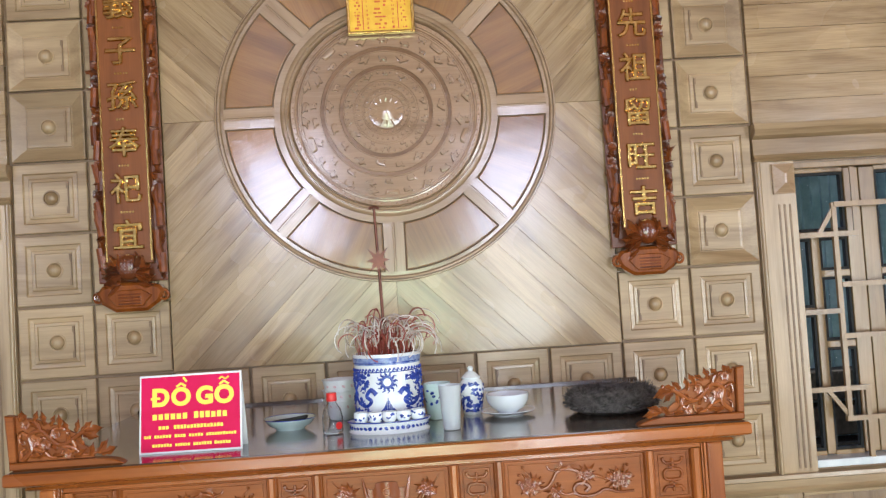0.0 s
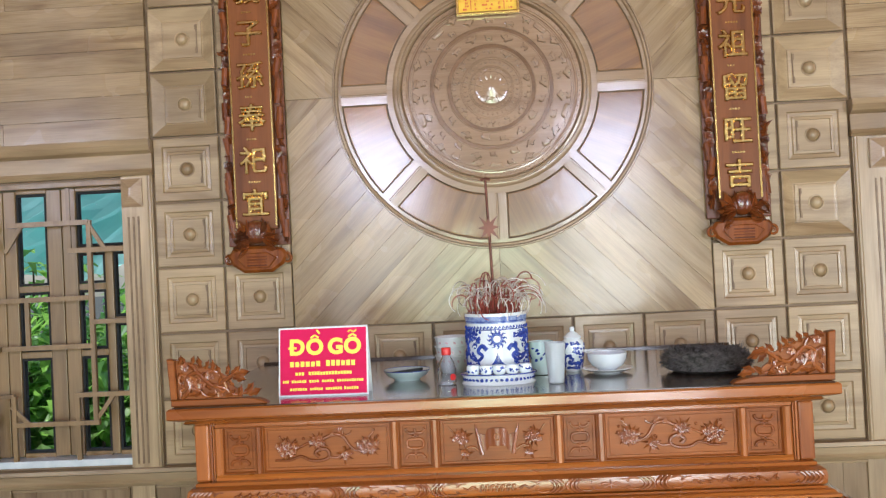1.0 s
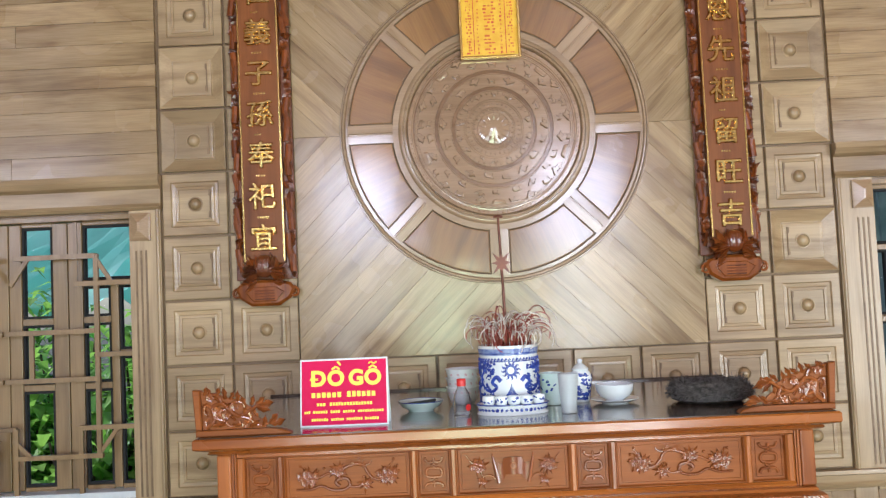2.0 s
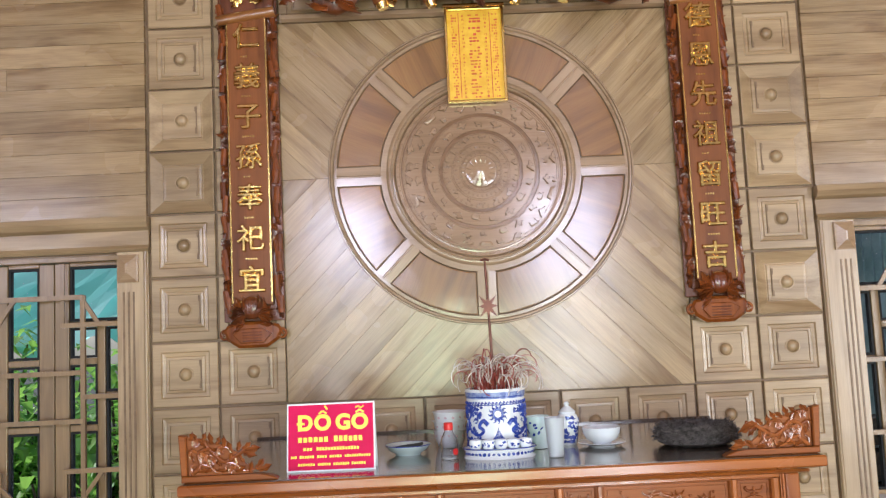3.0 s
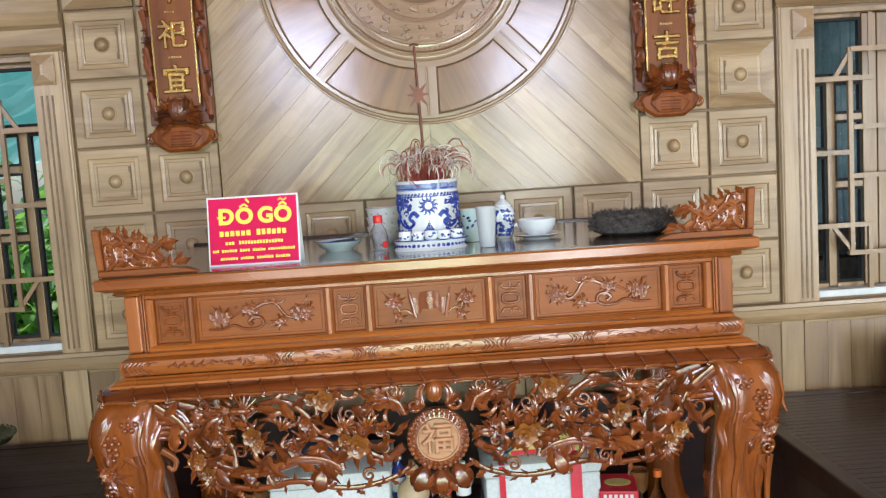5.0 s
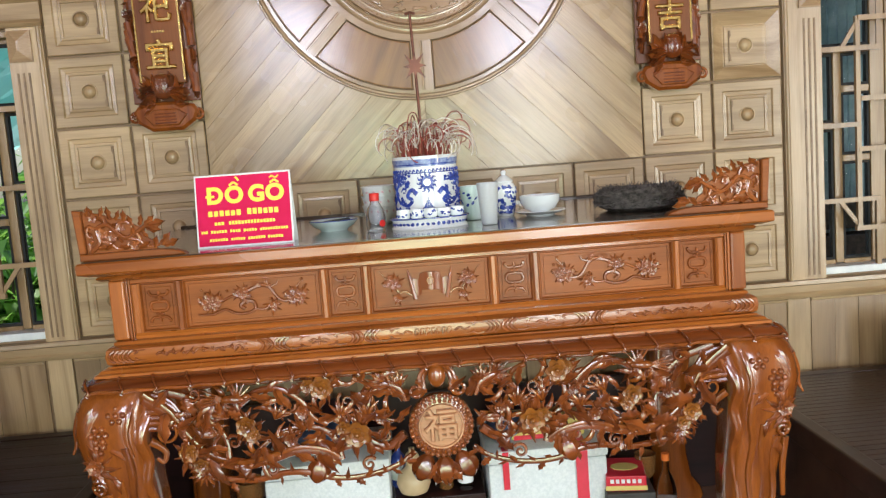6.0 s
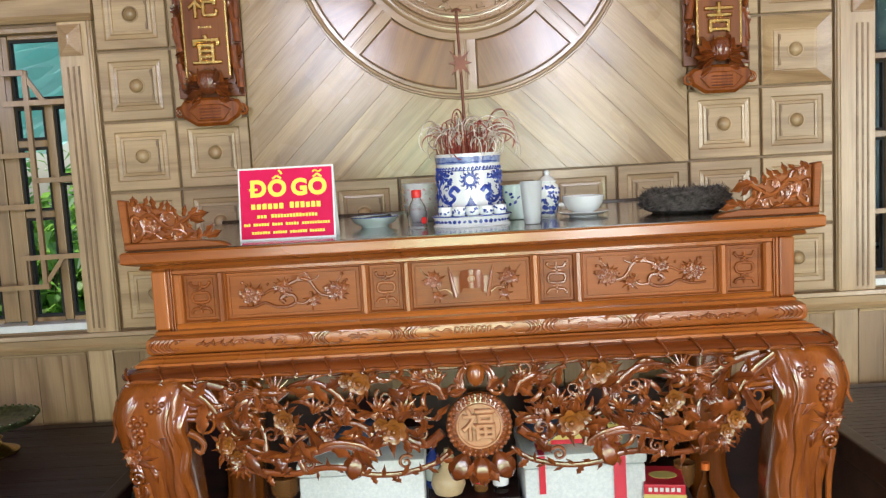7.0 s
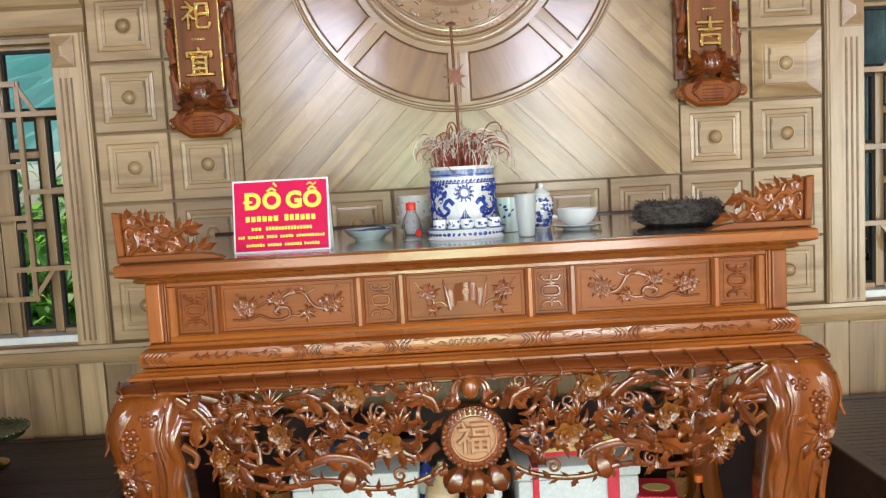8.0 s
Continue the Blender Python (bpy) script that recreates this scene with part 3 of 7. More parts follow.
for c0, c1 in zip(cuts, cuts[1:]):
    a, b = c0 + 0.0105, c1 - 0.0105
    rows = [[(a + i, PY - o, 1.038 + i), (b - i, PY - o, 1.038 + i), (b - i, PY - o, 1.183 - i), (a + i, PY - o, 1.183 - i)]
            for i, o in ((0, -0.012), (0, 0.009), (0.002, 0.009), (0.006, -0.001), (0.0128, -0.001), (0.0135, -0.0035), (0.0155, -0.0035), (0.0162, -0.001))]
    panel_objs.append((a, b, ap("carved_panel", loops(rows), rose_panel)))
ap("frieze", collar([(0.938, 0.10, 0.955), (0.950, 0.078, 0.957), (0.956, 0.068, 0.965), (0.958, 0.064, 0.985), (0.955, 0.068, 1.003), (0.947, 0.082, 1.010), (0.940, 0.095, 1.012), (0.940, 0.10, 1.020), (0.934, 0.118, 1.022)], TBACK - 0.03), rose, smooth=True)
ap("bed_moulding", collar([(0.985, 0.038, 0.930), (0.985, 0.038, 0.938), (0.976, 0.048, 0.941), (0.971, 0.056, 0.948), (0.960, 0.068, 0.9505), (0.955, 0.074, 0.9545), (0.940, 0.095, 0.955)], TBACK - 0.02), rose)
def rounded(profile, back, rad, bm=None):
    """As collar(), with the two front corners rounded in plan."""
    rows = []
    for w, y, z in profile:
        row = [(-w, back, z)]
        for k in range(9):
            a = math.pi + math.pi / 2 * k / 8
            row.append((-w + rad + rad * math.cos(a), y + rad + rad * math.sin(a), z))
        for k in range(9):
            a = 1.5 * math.pi + math.pi / 2 * k / 8
            row.append((w - rad + rad * math.cos(a), y + rad + rad * math.sin(a), z))
        rows.append(row + [(w, back, z)])
    return loops(rows, bm)


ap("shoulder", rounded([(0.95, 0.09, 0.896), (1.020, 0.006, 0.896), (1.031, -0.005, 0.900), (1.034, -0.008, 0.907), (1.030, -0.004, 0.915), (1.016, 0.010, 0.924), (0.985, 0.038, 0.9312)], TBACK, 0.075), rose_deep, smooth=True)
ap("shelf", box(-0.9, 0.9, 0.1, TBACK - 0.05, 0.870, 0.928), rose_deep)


def leg_mesh(front):
    """A bowed lion leg: rounded square sections from foot to shoulder; x to the outside, -y to the front."""
    sect = [(0.00, 0.030, 0.098, 0.095), (0.035, 0.035, 0.108, 0.102), (0.07, 0.028, 0.100, 0.096), (0.12, 0.006, 0.082, 0.082), (0.22, -0.006, 0.074, 0.076),
            (0.36, -0.010, 0.076, 0.078), (0.48, -0.004, 0.082, 0.084), (0.60, 0.010, 0.090, 0.092), (0.70, 0.022, 0.100, 0.102), (0.78, 0.026, 0.108, 0.108), (0.84, 0.020, 0.108, 0.106), (0.875, 0.008, 0.104, 0.102), (0.902, -0.008, 0.098, 0.096)]
    rows = []
    for z, o, wx, wy in sect:
        ring = []
        for i in range(56):
            a = 2 * math.pi * i / 56
            c, sn = math.cos(a), math.sin(a)
            e = 0.62
            rib = 1 + 0.022 * math.cos(9 * a + 2 * math.sin(z * 5)) * min(1, max(0.15, (0.78 - z) * 5))
            ring.append((o + wx * rib * math.copysign(abs(c) ** e, c), -o * 0.9 + wy * rib * math.copysign(abs(sn) ** e, sn), z))
        rows.append(ring)
    return finish(loops(rows), "leg", rose_leg, True)


leg_me = leg_mesh(True)
LEGX, LEGY = 0.925, 0.105
legs = {}
for sx in (-1, 1):
    for y, sy in ((LEGY, 1), (TBACK - LEGY - 0.02, -1)):
        legs[sx, sy] = ap("leg", leg_me, None, m=pose(sx * LEGX, y, 0) @ Matrix.Diagonal((sx, sy, 1, 1)))

# ---- windows ----
glass_m, _, _, gb = mat("window_glass", (0.98, 1.0, 0.99), 0.0)
gb.inputs["Transmission Weight"].default_value = 1.0
gb.inputs["IOR"].default_value = 1.02
pale_frame = wood("pale_lattice_wood", (0.20, 0.12, 0.048), (0.32, 0.205, 0.088), 0.4, 2, coat=0.2, tone=0.06)
sill_m = speckled("white_stone_sill", (0.60, 0.64, 0.66), (0.72, 0.75, 0.76), 14, 0.3)


def bar(x0, z0, x1, z1, y0, y1, w, bm=None):
    """A flat bar between two points of the wall plane."""
    d = Vector((x1 - x0, z1 - z0)).normalized()
    px, pz = -d.y * w / 2, d.x * w / 2
    return prism([(x0 + px, z0 + pz), (x1 + px, z1 + pz), (x1 - px, z1 - pz), (x0 - px, z0 - pz)], y0, y1, "y", bm)


def leaf_lattice(f, y0, y1, w, parent, material):
    """The step pattern of one half leaf; f maps the distance from the jamb to x."""
    runs = [(0.155, 1.918, 0.52, 1.918), (0.0, 1.796, 0.25, 1.796), (0.165, 1.588, 0.56, 1.588), (0.0, 1.482, 0.155, 1.482), (0.155, 1.378, 0.56, 1.378),
            (0.0, 1.166, 0.235, 1.166), (0.14, 1.044, 0.52, 1.044), (0.155, 1.926, 0.155, 1.036), (0.235, 1.174, 0.235, 0.862), (0.52, 1.17, 0.52, 0.862), (0.445, 1.588, 0.445, 1.378), (0.52, 1.17, 0.60, 1.17), (0.455, 1.918, 0.535, 1.80), (0.160, 1.912, 0.088, 1.800), (0.535, 1.126, 0.455, 1.044), (0.075, 1.160, 0.150, 1.060), (0.245, 2.07, 0.245, 1.796), (0.155, 1.796, 0.25, 1.796)]
    for i, (a, z0, b, z1) in enumerate(runs):
        part("lattice_bar", bar(f(a), z0, f(b), z1, y0 + 0.0006 * i, y1 - 0.0006 * i, w - 0.0003 * i), material, parent, smooth=False)


def window(name, jamb, sg, label):
    win = tagged(new(name), label, "window", kind="structure")
    f = lambda d: jamb + sg * d
    wide = 1.40
    lo, hi = sorted((f(0), f(wide)))
    part("sill", box(lo, hi, WY - 0.0, WY + 0.21, WZ0 - 0.005, WZ0 + 0.026, 0.004), sill_m, win, "pale stone sill", smooth=False)
    for a, b, z0, z1 in ((lo, hi, WZ1 - 0.022, WZ1 + 0.006), (lo, lo + 0.012, WZ0, WZ1), (hi - 0.012, hi, WZ0, WZ1)):
        part("frame", box(a, b, WY + 0.03, WY + 0.20, z0, z1, 0.002), pale_frame, win, smooth=False)
    leaf_lattice(f, WY - 0.004, WY + 0.022, 0.022, win, pale_frame)
    leaf_lattice(lambda d: f(1.13 - d), WY - 0.0043, WY + 0.0223, 0.022, win, pale_frame)
    # casements behind the lattice: stiles (from, to, top), crossbars and panes with a black seal
    low, high = WZ0 + 0.03, WZ1 - 0.025
    for stiles, fields in ((((0.085, 0.120, 1.80), (0.245, 0.308, high)), ((0.004, 0.083, (low, 1.482, 1.80)), (0.122, 0.243, (low, 1.341, 1.635, 1.80)), (0.004, 0.243, (1.80, high)))),
                           (((0.312, 0.378, high), (0.520, 0.575, high)), ((0.380, 0.518, (low, 1.341, 1.635, high)),)),
                           (((0.579, 0.634, high), (0.800, 0.862, high)), ((0.636, 0.798, (low, 1.341, 1.635, high)),)),
                           (((0.866, 0.930, high), (1.050, 1.085, 1.80)), ((0.932, 1.048, (low, 1.341, 1.635, 1.80)), (1.087, 1.380, (low, 1.482, 1.80)), (0.932, 1.380, (1.80, high))))):
        a, b, top = stiles[0]
        case = part("casement", box(*sorted((f(a), f(b))), WY + 0.075, WY + 0.115, low, top, 0.003), pale_frame, win, smooth=False)
        a, b, top = stiles[1]
        part("stile", box(*sorted((f(a), f(b))), WY + 0.075, WY + 0.115, low, top, 0.003), pale_frame, case, smooth=False)
        for c0, c1, zs in fields:
            a, b = sorted((f(c0), f(c1)))
            for z in zs:
                part("crossbar", box(a, b, WY + 0.078, WY + 0.112, z - 0.014, z + 0.014, 0.002), pale_frame, case, smooth=False)
            for z0, z1 in zip(zs, zs[1:]):
                z0, z1 = z0 + 0.015, z1 - 0.015
                bm = bmesh.new()
                for q in ((a, a + 0.010, z0, z1), (b - 0.010, b, z0, z1), (a + 0.010, b - 0.010, z0, z0 + 0.011), (a + 0.010, b - 0.010, z1 - 0.011, z1)):
                    box(q[0], q[1], WY + 0.082, WY + 0.108, q[2], q[3], bm=bm)
                part("seal", bm, black_rubber, case, smooth=False)
                pane = part("pane", box(a + 0.005, b - 0.005, WY + 0.094, WY + 0.098, z0 + 0.005, z1 - 0.005), glass_m, case, smooth=False)
                pane.visible_shadow = False
    return win


window("window_1", WINL[1], -1, "wooden lattice window with clear panes towards green garden")
window("window_2", WINR[0], 1, "wooden lattice window with clear panes towards a shaded yard")

# ---- outside ----
soil = speckled("garden_soil", (0.05, 0.05, 0.03), (0.10, 0.09, 0.05), 3, 0.9, bump=0.4)
tagged(part("ground", box(-60, 60, WY + 0.25, 90, -0.6, -0.3), soil, None, "bare earth of the garden behind the house"), category="ground", kind="structure")
tagged(part("ground", box(-60, 60, -60, BACK - 0.25, -0.6, -0.12), soil, None, "earth yard in front of the house"), category="ground", kind="structure")

# ---- carved pieces, made once and shared ----
def text_mesh(body, size, depth, material, fat=0.0, chamfer=0.0):
    cu = bpy.data.curves.new("letters", "FONT")
    cu.body, cu.size, cu.extrude, cu.align_x, cu.align_y, cu.offset = body, size, depth, "CENTER", "CENTER", fat
    cu.bevel_depth, cu.bevel_resolution = chamfer, 0
    ob = new("letters", cu)
    bpy.context.view_layer.update()
    me = bpy.data.meshes.new_from_object(ob.evaluated_get(bpy.context.evaluated_depsgraph_get()))
    bpy.data.objects.remove(ob)
    me.materials.clear()
    me.materials.append(material)
    return me


def leaf_bm(length, width, lobes=3, thick=0.010, curl=0.25):
    """A pointed, lobed leaf along x that stands out towards -y, with a raised rib and bent tip."""
    n = lobes * 4
    left, right, rib = [], [], []
    for i in range(n + 1):
        t = i / n
        w = width * 0.5 * (math.sin(math.pi * min(1, t * 0.92 + 0.08)) ** 0.8) * (1 + 0.32 * math.sin(2 * math.pi * lobes * t))
        bend = curl * length * t * t
        out = thick * (0.7 + 0.9 * math.sin(math.pi * t))
        rib.append((t * length, -out - thick * 0.5, bend))
        left.append((t * length - 0.2 * w, -out * 0.45, bend + w))
        right.append((t * length - 0.2 * w, -out * 0.45, bend - w))
    bm = bmesh.new()
    rows = []
    for i in range(n + 1):
        mid1 = tuple((a + b) / 2 for a, b in zip(left[i], rib[i]))
        mid2 = tuple((a + b) / 2 for a, b in zip(right[i], rib[i]))
        mid1, mid2 = (mid1[0], mid1[1] + thick * 0.25, mid1[2]), (mid2[0], mid2[1] + thick * 0.25, mid2[2])
        back = (rib[i][0], thick * 0.25, rib[i][2])
        rows.append([left[i], mid1, rib[i], mid2, right[i], back])
    return loops(rows, bm)


def ball(r, at=(0, 0, 0), seg=10, bm=None, sq=(1, 1, 1)):
    bm = bm or bmesh.new()
    bmesh.ops.create_uvsphere(bm, u_segments=seg, v_segments=max(4, seg // 2 + 1), radius=r, matrix=Matrix.Translation(at) @ Matrix.Diagonal((*sq, 1)))
    return bm


def flower_bm(r, petals=6, layers=2):
    """An open blossom that faces -y: cupped petals in layers round a seed head."""
    bm = bmesh.new()
    for layer in range(layers):
        rr, out, lift = r * (1 - 0.36 * layer), 0.18 * r * layer, 0.25 + 0.5 * layer
        for i in range(petals):
            a = 2 * math.pi * (i + 0.5 * layer) / petals
            m = Matrix.Rotation(-a, 4, "Y") @ Matrix.Translation((rr * 0.55, -out - 0.10 * r, 0)) @ Matrix.Rotation(-lift * 0.7, 4, "Z")
            q = bmesh.ops.create_uvsphere(bm, u_segments=9, v_segments=6, radius=1, matrix=m @ Matrix.Diagonal((rr * 0.47, r * 0.13, rr * 0.42, 1)))
            for v in q["verts"]:
                loc = m.inverted() @ v.co
                loc.y += -1.5 * (loc.z ** 2 + (loc.x * 0.7) ** 2) / max(r, 1e-4) * 0.9     # cup
                v.co = m @ loc
    ball(r * 0.2, (0, -r * 0.42, 0), 8, bm)
    return bm


def spiral(x, z, r, turns, a0, sg=1, y=0.0, n=26):
    out = []
    for i in range(n + 1):
        t = i / n
        a = a0 + sg * 2 * math.pi * turns * t
        q = r * (1 - 0.86 * t)
        out.append((x + q * math.cos(a), y - 0.006 * t, z + q * math.sin(a)))
    return out


def peach_bm(r):
    """A ribbed round fruit with a pointed tip, seen from the front."""
    rows = []
    for j in range(9):
        t = j / 8
        q = r * math.sin(math.pi * (0.04 + 0.92 * t)) ** 0.75 * (1 - 0.25 * t)
        z = -r + 2.3 * r * t
        rows.append([(q * (1 + 0.09 * math.cos(6 * 2 * math.pi * i / 24)) * math.cos(2 * math.pi * i / 24), 0.75 * q * (1 + 0.09 * math.cos(6 * 2 * math.pi * i / 24)) * math.sin(2 * math.pi * i / 24), z) for i in range(24)])
    return loops(rows)


def bird_bm(s):
    """A small carved bird in flight: body, head, beak, spread wings of feathers and a fan tail."""
    bm = ball(0.16 * s, (0, -0.06 * s, 0), 10, sq=(1.9, 0.8, 0.9))
    ball(0.1 * s, (0.34 * s, -0.1 * s, 0.1 * s), 8, bm)
    tube([(0.4 * s, -0.1 * s, 0.1 * s), (0.54 * s, -0.1 * s, 0.07 * s)], 0.035 * s, 0.004 * s, 6, bm)
    for k in range(5):
        a = 0.5 + 0.28 * k
        tube(spline([(0.05 * s, -0.08 * s, 0.05 * s), (0.25 * s * math.cos(a), -0.12 * s, 0.3 * s * math.sin(a)), (0.62 * s * math.cos(a + 0.3), -0.06 * s, 0.62 * s * math.sin(a + 0.2))], 4), 0.05 * s, 0.012 * s, 6, bm, 0.5)
        b = math.pi + 0.45 - 0.24 * k
        tube(spline([(-0.2 * s, -0.05 * s, 0), (0.5 * s * math.cos(b), -0.08 * s, 0.3 * s * math.sin(b)), (0.85 * s * math.cos(b), -0.03 * s, 0.55 * s * math.sin(b))], 4), 0.045 * s, 0.01 * s, 6, bm, 0.5)
    return bm


LEAF = [finish(leaf_bm(1, 0.40, 1, 0.13, 0.42), "leaf", cut_deep, True), finish(leaf_bm(1, 0.36, 2, 0.13, -0.42), "leaf", cut_deep, True), finish(leaf_bm(1, 0.55, 3, 0.14, 0.15), "leaf", cut_deep, True)]
LEAF_AMBER = [finish(leaf_bm(1, 0.42, 2, 0.14, 0.3), "leaf", cut_leg, True), finish(leaf_bm(1, 0.36, 1, 0.13, -0.4), "leaf", cut_leg, True)]
LEAF_DARK = [finish(leaf_bm(1, 0.6, 3, 0.14), "leaf", cut_dark, True)]
FLOWER = finish(flower_bm(1, 6, 2), "flower", cut_amber, True)
FLOWER_LEG = finish(flower_bm(1, 6, 2), "flower", cut_leg, True)
FLOWER_RED = finish(flower_bm(1, 6, 2), "flower", cut_deep, True)
FLOWER_PANEL = finish(flower_bm(1, 5, 1), "flower", cut_panel, True)
FLOWER_DARK = finish(flower_bm(1, 6, 2), "flower", cut_dark, True)
LEAF_SLIM = finish(leaf_bm(1, 0.30, 1, 0.13, 0.2), "leaf", cut_panel, True)
LEAF_PANEL = finish(leaf_bm(1, 0.45, 2, 0.22), "leaf", cut_panel, True)
BEAD = finish(ball(1, (0, 0, 0), 8), "bead", cut_leg, True)
BEAD_RED = finish(ball(1, (0, 0, 0), 8), "bead", cut_panel, True)


def place(name, me, parent, x, y, z, size, turn=0.0, mirror=1, tip=0.0, depth=1.0):
    """Sets a shared carved piece under a part; turn is in the wall's plane."""
    ob = part(name, me, None, parent, m=Matrix.Translation((x, y, z)) @ Matrix.Rotation(-radians(turn), 4, "Y") @ Matrix.Rotation(radians(tip), 4, "Z")
              @ Matrix.Diagonal((size * mirror, size * depth, size, 1)))
    return ob

# ---- carving of the altar ----
AY = 0.035            # middle plane of the openwork
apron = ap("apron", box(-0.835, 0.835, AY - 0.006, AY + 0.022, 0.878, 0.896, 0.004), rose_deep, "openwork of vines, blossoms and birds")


def vine(pts, r0, r1, parent=None, material=rose_deep, y=AY, name="vine", flat=0.8, n=8):
    rnd = random.Random(len(pts) + pts[0][0])
    p3 = [(p[0], y - 0.02 + (p[2] if len(p) > 2 else 0.012 * math.sin(7 * i)), p[1]) for i, p in enumerate(pts)]
    return part(name, tube(spline(p3, n), r0, r1, 8, flat=flat), material, parent or apron)


rnd = random.Random(11)


def lift(z):
    """Spreads the upper half of the openwork up to the table's edge."""
    return z + max(0.0, z - 0.75) * 0.27


for sx in (-1, 1):
    def P(*pts):
        return [(sx * a - 0.004, lift(b)) for a, b in pts]
    main = P((0.84, 0.845), (0.775, 0.80), (0.725, 0.73), (0.665, 0.672), (0.585, 0.648), (0.50, 0.662), (0.42, 0.682), (0.35, 0.672), (0.305, 0.645))
    lower = P((0.755, 0.715), (0.735, 0.66), (0.70, 0.625), (0.63, 0.607), (0.545, 0.60), (0.46, 0.616), (0.39, 0.612), (0.33, 0.592), (0.26, 0.585), (0.19, 0.592), (0.13, 0.61), (0.085, 0.64))
    upper = P((0.80, 0.858), (0.72, 0.835), (0.66, 0.80), (0.60, 0.80), (0.53, 0.835), (0.46, 0.84), (0.40, 0.81), (0.37, 0.77), (0.33, 0.75))
    inner = P((0.11, 0.70), (0.16, 0.665), (0.21, 0.68), (0.245, 0.73), (0.22, 0.79), (0.17, 0.83), (0.12, 0.82), (0.10, 0.79))
    cross = P((0.30, 0.64), (0.32, 0.71), (0.38, 0.74), (0.46, 0.735), (0.52, 0.70), (0.56, 0.66))
    cross2 = P((0.62, 0.67), (0.63, 0.74), (0.69, 0.79), (0.74, 0.79))
    swag = P((0.25, 0.85), (0.21, 0.83), (0.19, 0.77), (0.15, 0.74), (0.11, 0.745))
    vine(main, 0.023, 0.011)
    vine([(a, b + 0.012) for a, b in main], 0.010, 0.006, y=AY - 0.012, material=rose_leg)
    vine(lower, 0.0105, 0.008)
    vine(upper, 0.014, 0.007)
    vine(inner, 0.015, 0.006)
    vine(cross, 0.012, 0.006)
    vine(cross2, 0.010, 0.005)
    vine(swag, 0.009, 0.004, material=rose_leg)
    for cx, cz, r, t, a0, sg in ((0.79, 0.76, 0.035, 1.4, 1.6, 1), (0.70, 0.845, 0.022, 1.3, 0, -1), (0.44, 0.80, 0.024, 1.4, 3, 1), (0.27, 0.80, 0.028, 1.4, 1, -1),
                                 (0.17, 0.70, 0.022, 1.3, 0, 1), (0.50, 0.63, 0.018, 1.3, 2, 1), (0.22, 0.62, 0.022, 1.4, 2.5, -1), (0.60, 0.72, 0.022, 1.3, 0.5, 1), (0.13, 0.85, 0.024, 1.4, 4, 1), (0.385, 0.655, 0.02, 1.3, 4, -1)):
        pts = spiral(sx * cx - 0.004, lift(cz), r, t, a0 if sx > 0 else math.pi - a0, sg * sx, AY - 0.024)
        part("tendril", tube(pts, 0.0055, 0.003, 6), rose_deep if r < 0.024 else rose_leg, apron)
    # leaves set along the vines on both sides
    for path, step, size in ((main, 0.5, 0.072), (lower, 0.42, 0.032), (upper, 0.5, 0.056), (inner, 0.55, 0.050), (cross, 0.6, 0.050), (cross2, 0.7, 0.046), (swag, 0.8, 0.05)):
        pts = spline([(p[0], 0, p[1]) for p in path], 10)
        i = 4
        flip = 1
        while i < len(pts) - 2:
            d = pts[i + 1] - pts[i - 1]
            a = math.degrees(math.atan2(d.z, d.x))
            k = size * rnd.uniform(0.7, 1.25)
            if pts[i].z + k * math.sin(radians(a + flip * 50)) < 0.89:
                place("leaf", rnd.choice(LEAF + LEAF_AMBER[:1]), apron, pts[i].x, AY - 0.022 - rnd.uniform(0, 0.014), pts[i].z, k, a + flip * rnd.uniform(35, 70), tip=rnd.uniform(-20, 20))
            flip = -flip
            i += max(3, round(10 * step))
    # blossoms, most of them in pairs, each with a ruff of pointed leaves
    for cx, cz, r, me in ((0.722, 0.703, 0.030, FLOWER), (0.704, 0.668, 0.024, FLOWER), (0.556, 0.768, 0.032, FLOWER), (0.540, 0.735, 0.024, FLOWER), (0.250, 0.716, 0.040, FLOWER), (0.285, 0.730, 0.024, FLOWER), (0.335, 0.858, 0.036, FLOWER), (0.370, 0.866, 0.022, FLOWER),
                          (0.44, 0.720, 0.022, FLOWER_RED), (0.66, 0.765, 0.018, FLOWER_RED), (0.395, 0.80, 0.022, FLOWER_RED), (0.175, 0.755, 0.018, FLOWER_RED)):
        jx, jz = rnd.uniform(-0.008, 0.008), rnd.uniform(-0.006, 0.006)
        place("flower", me, apron, sx * cx - 0.004 + jx, AY - 0.036, cz + jz, r, rnd.uniform(0, 60), depth=0.9)
        for k in range(7):
            a = 360 * k / 7 + rnd.uniform(-20, 20)
            place("leaf", rnd.choice(LEAF_AMBER + LEAF[:2]), apron, sx * cx + jx + 0.55 * r * math.cos(radians(a)), AY - 0.026, min(cz + jz + 0.55 * r * math.sin(radians(a)), 0.872), r * rnd.uniform(1.0, 1.5), a, depth=0.8)
    # tufts of narrow blades over the flowers
    for tx, tz, a0, n_b, ln in ((0.215, 0.755, 70, 6, 0.062), (0.295, 0.760, 105, 5, 0.055), (0.610, 0.790, 40, 5, 0.055), (0.690, 0.650, -80, 6, 0.055), (0.480, 0.775, 120, 5, 0.050), (0.405, 0.730, 95, 5, 0.060), (0.150, 0.850, 30, 6, 0.065), (0.115, 0.838, 80, 5, 0.045), (0.640, 0.840, 200, 5, 0.05)):
        for k in range(n_b):
            a = radians(a0 + (k - (n_b - 1) / 2) * 17)
            b_a = a + 0.5 * (k - (n_b - 1) / 2) / n_b
            x0_, z0_ = sx * tx - 0.004, tz
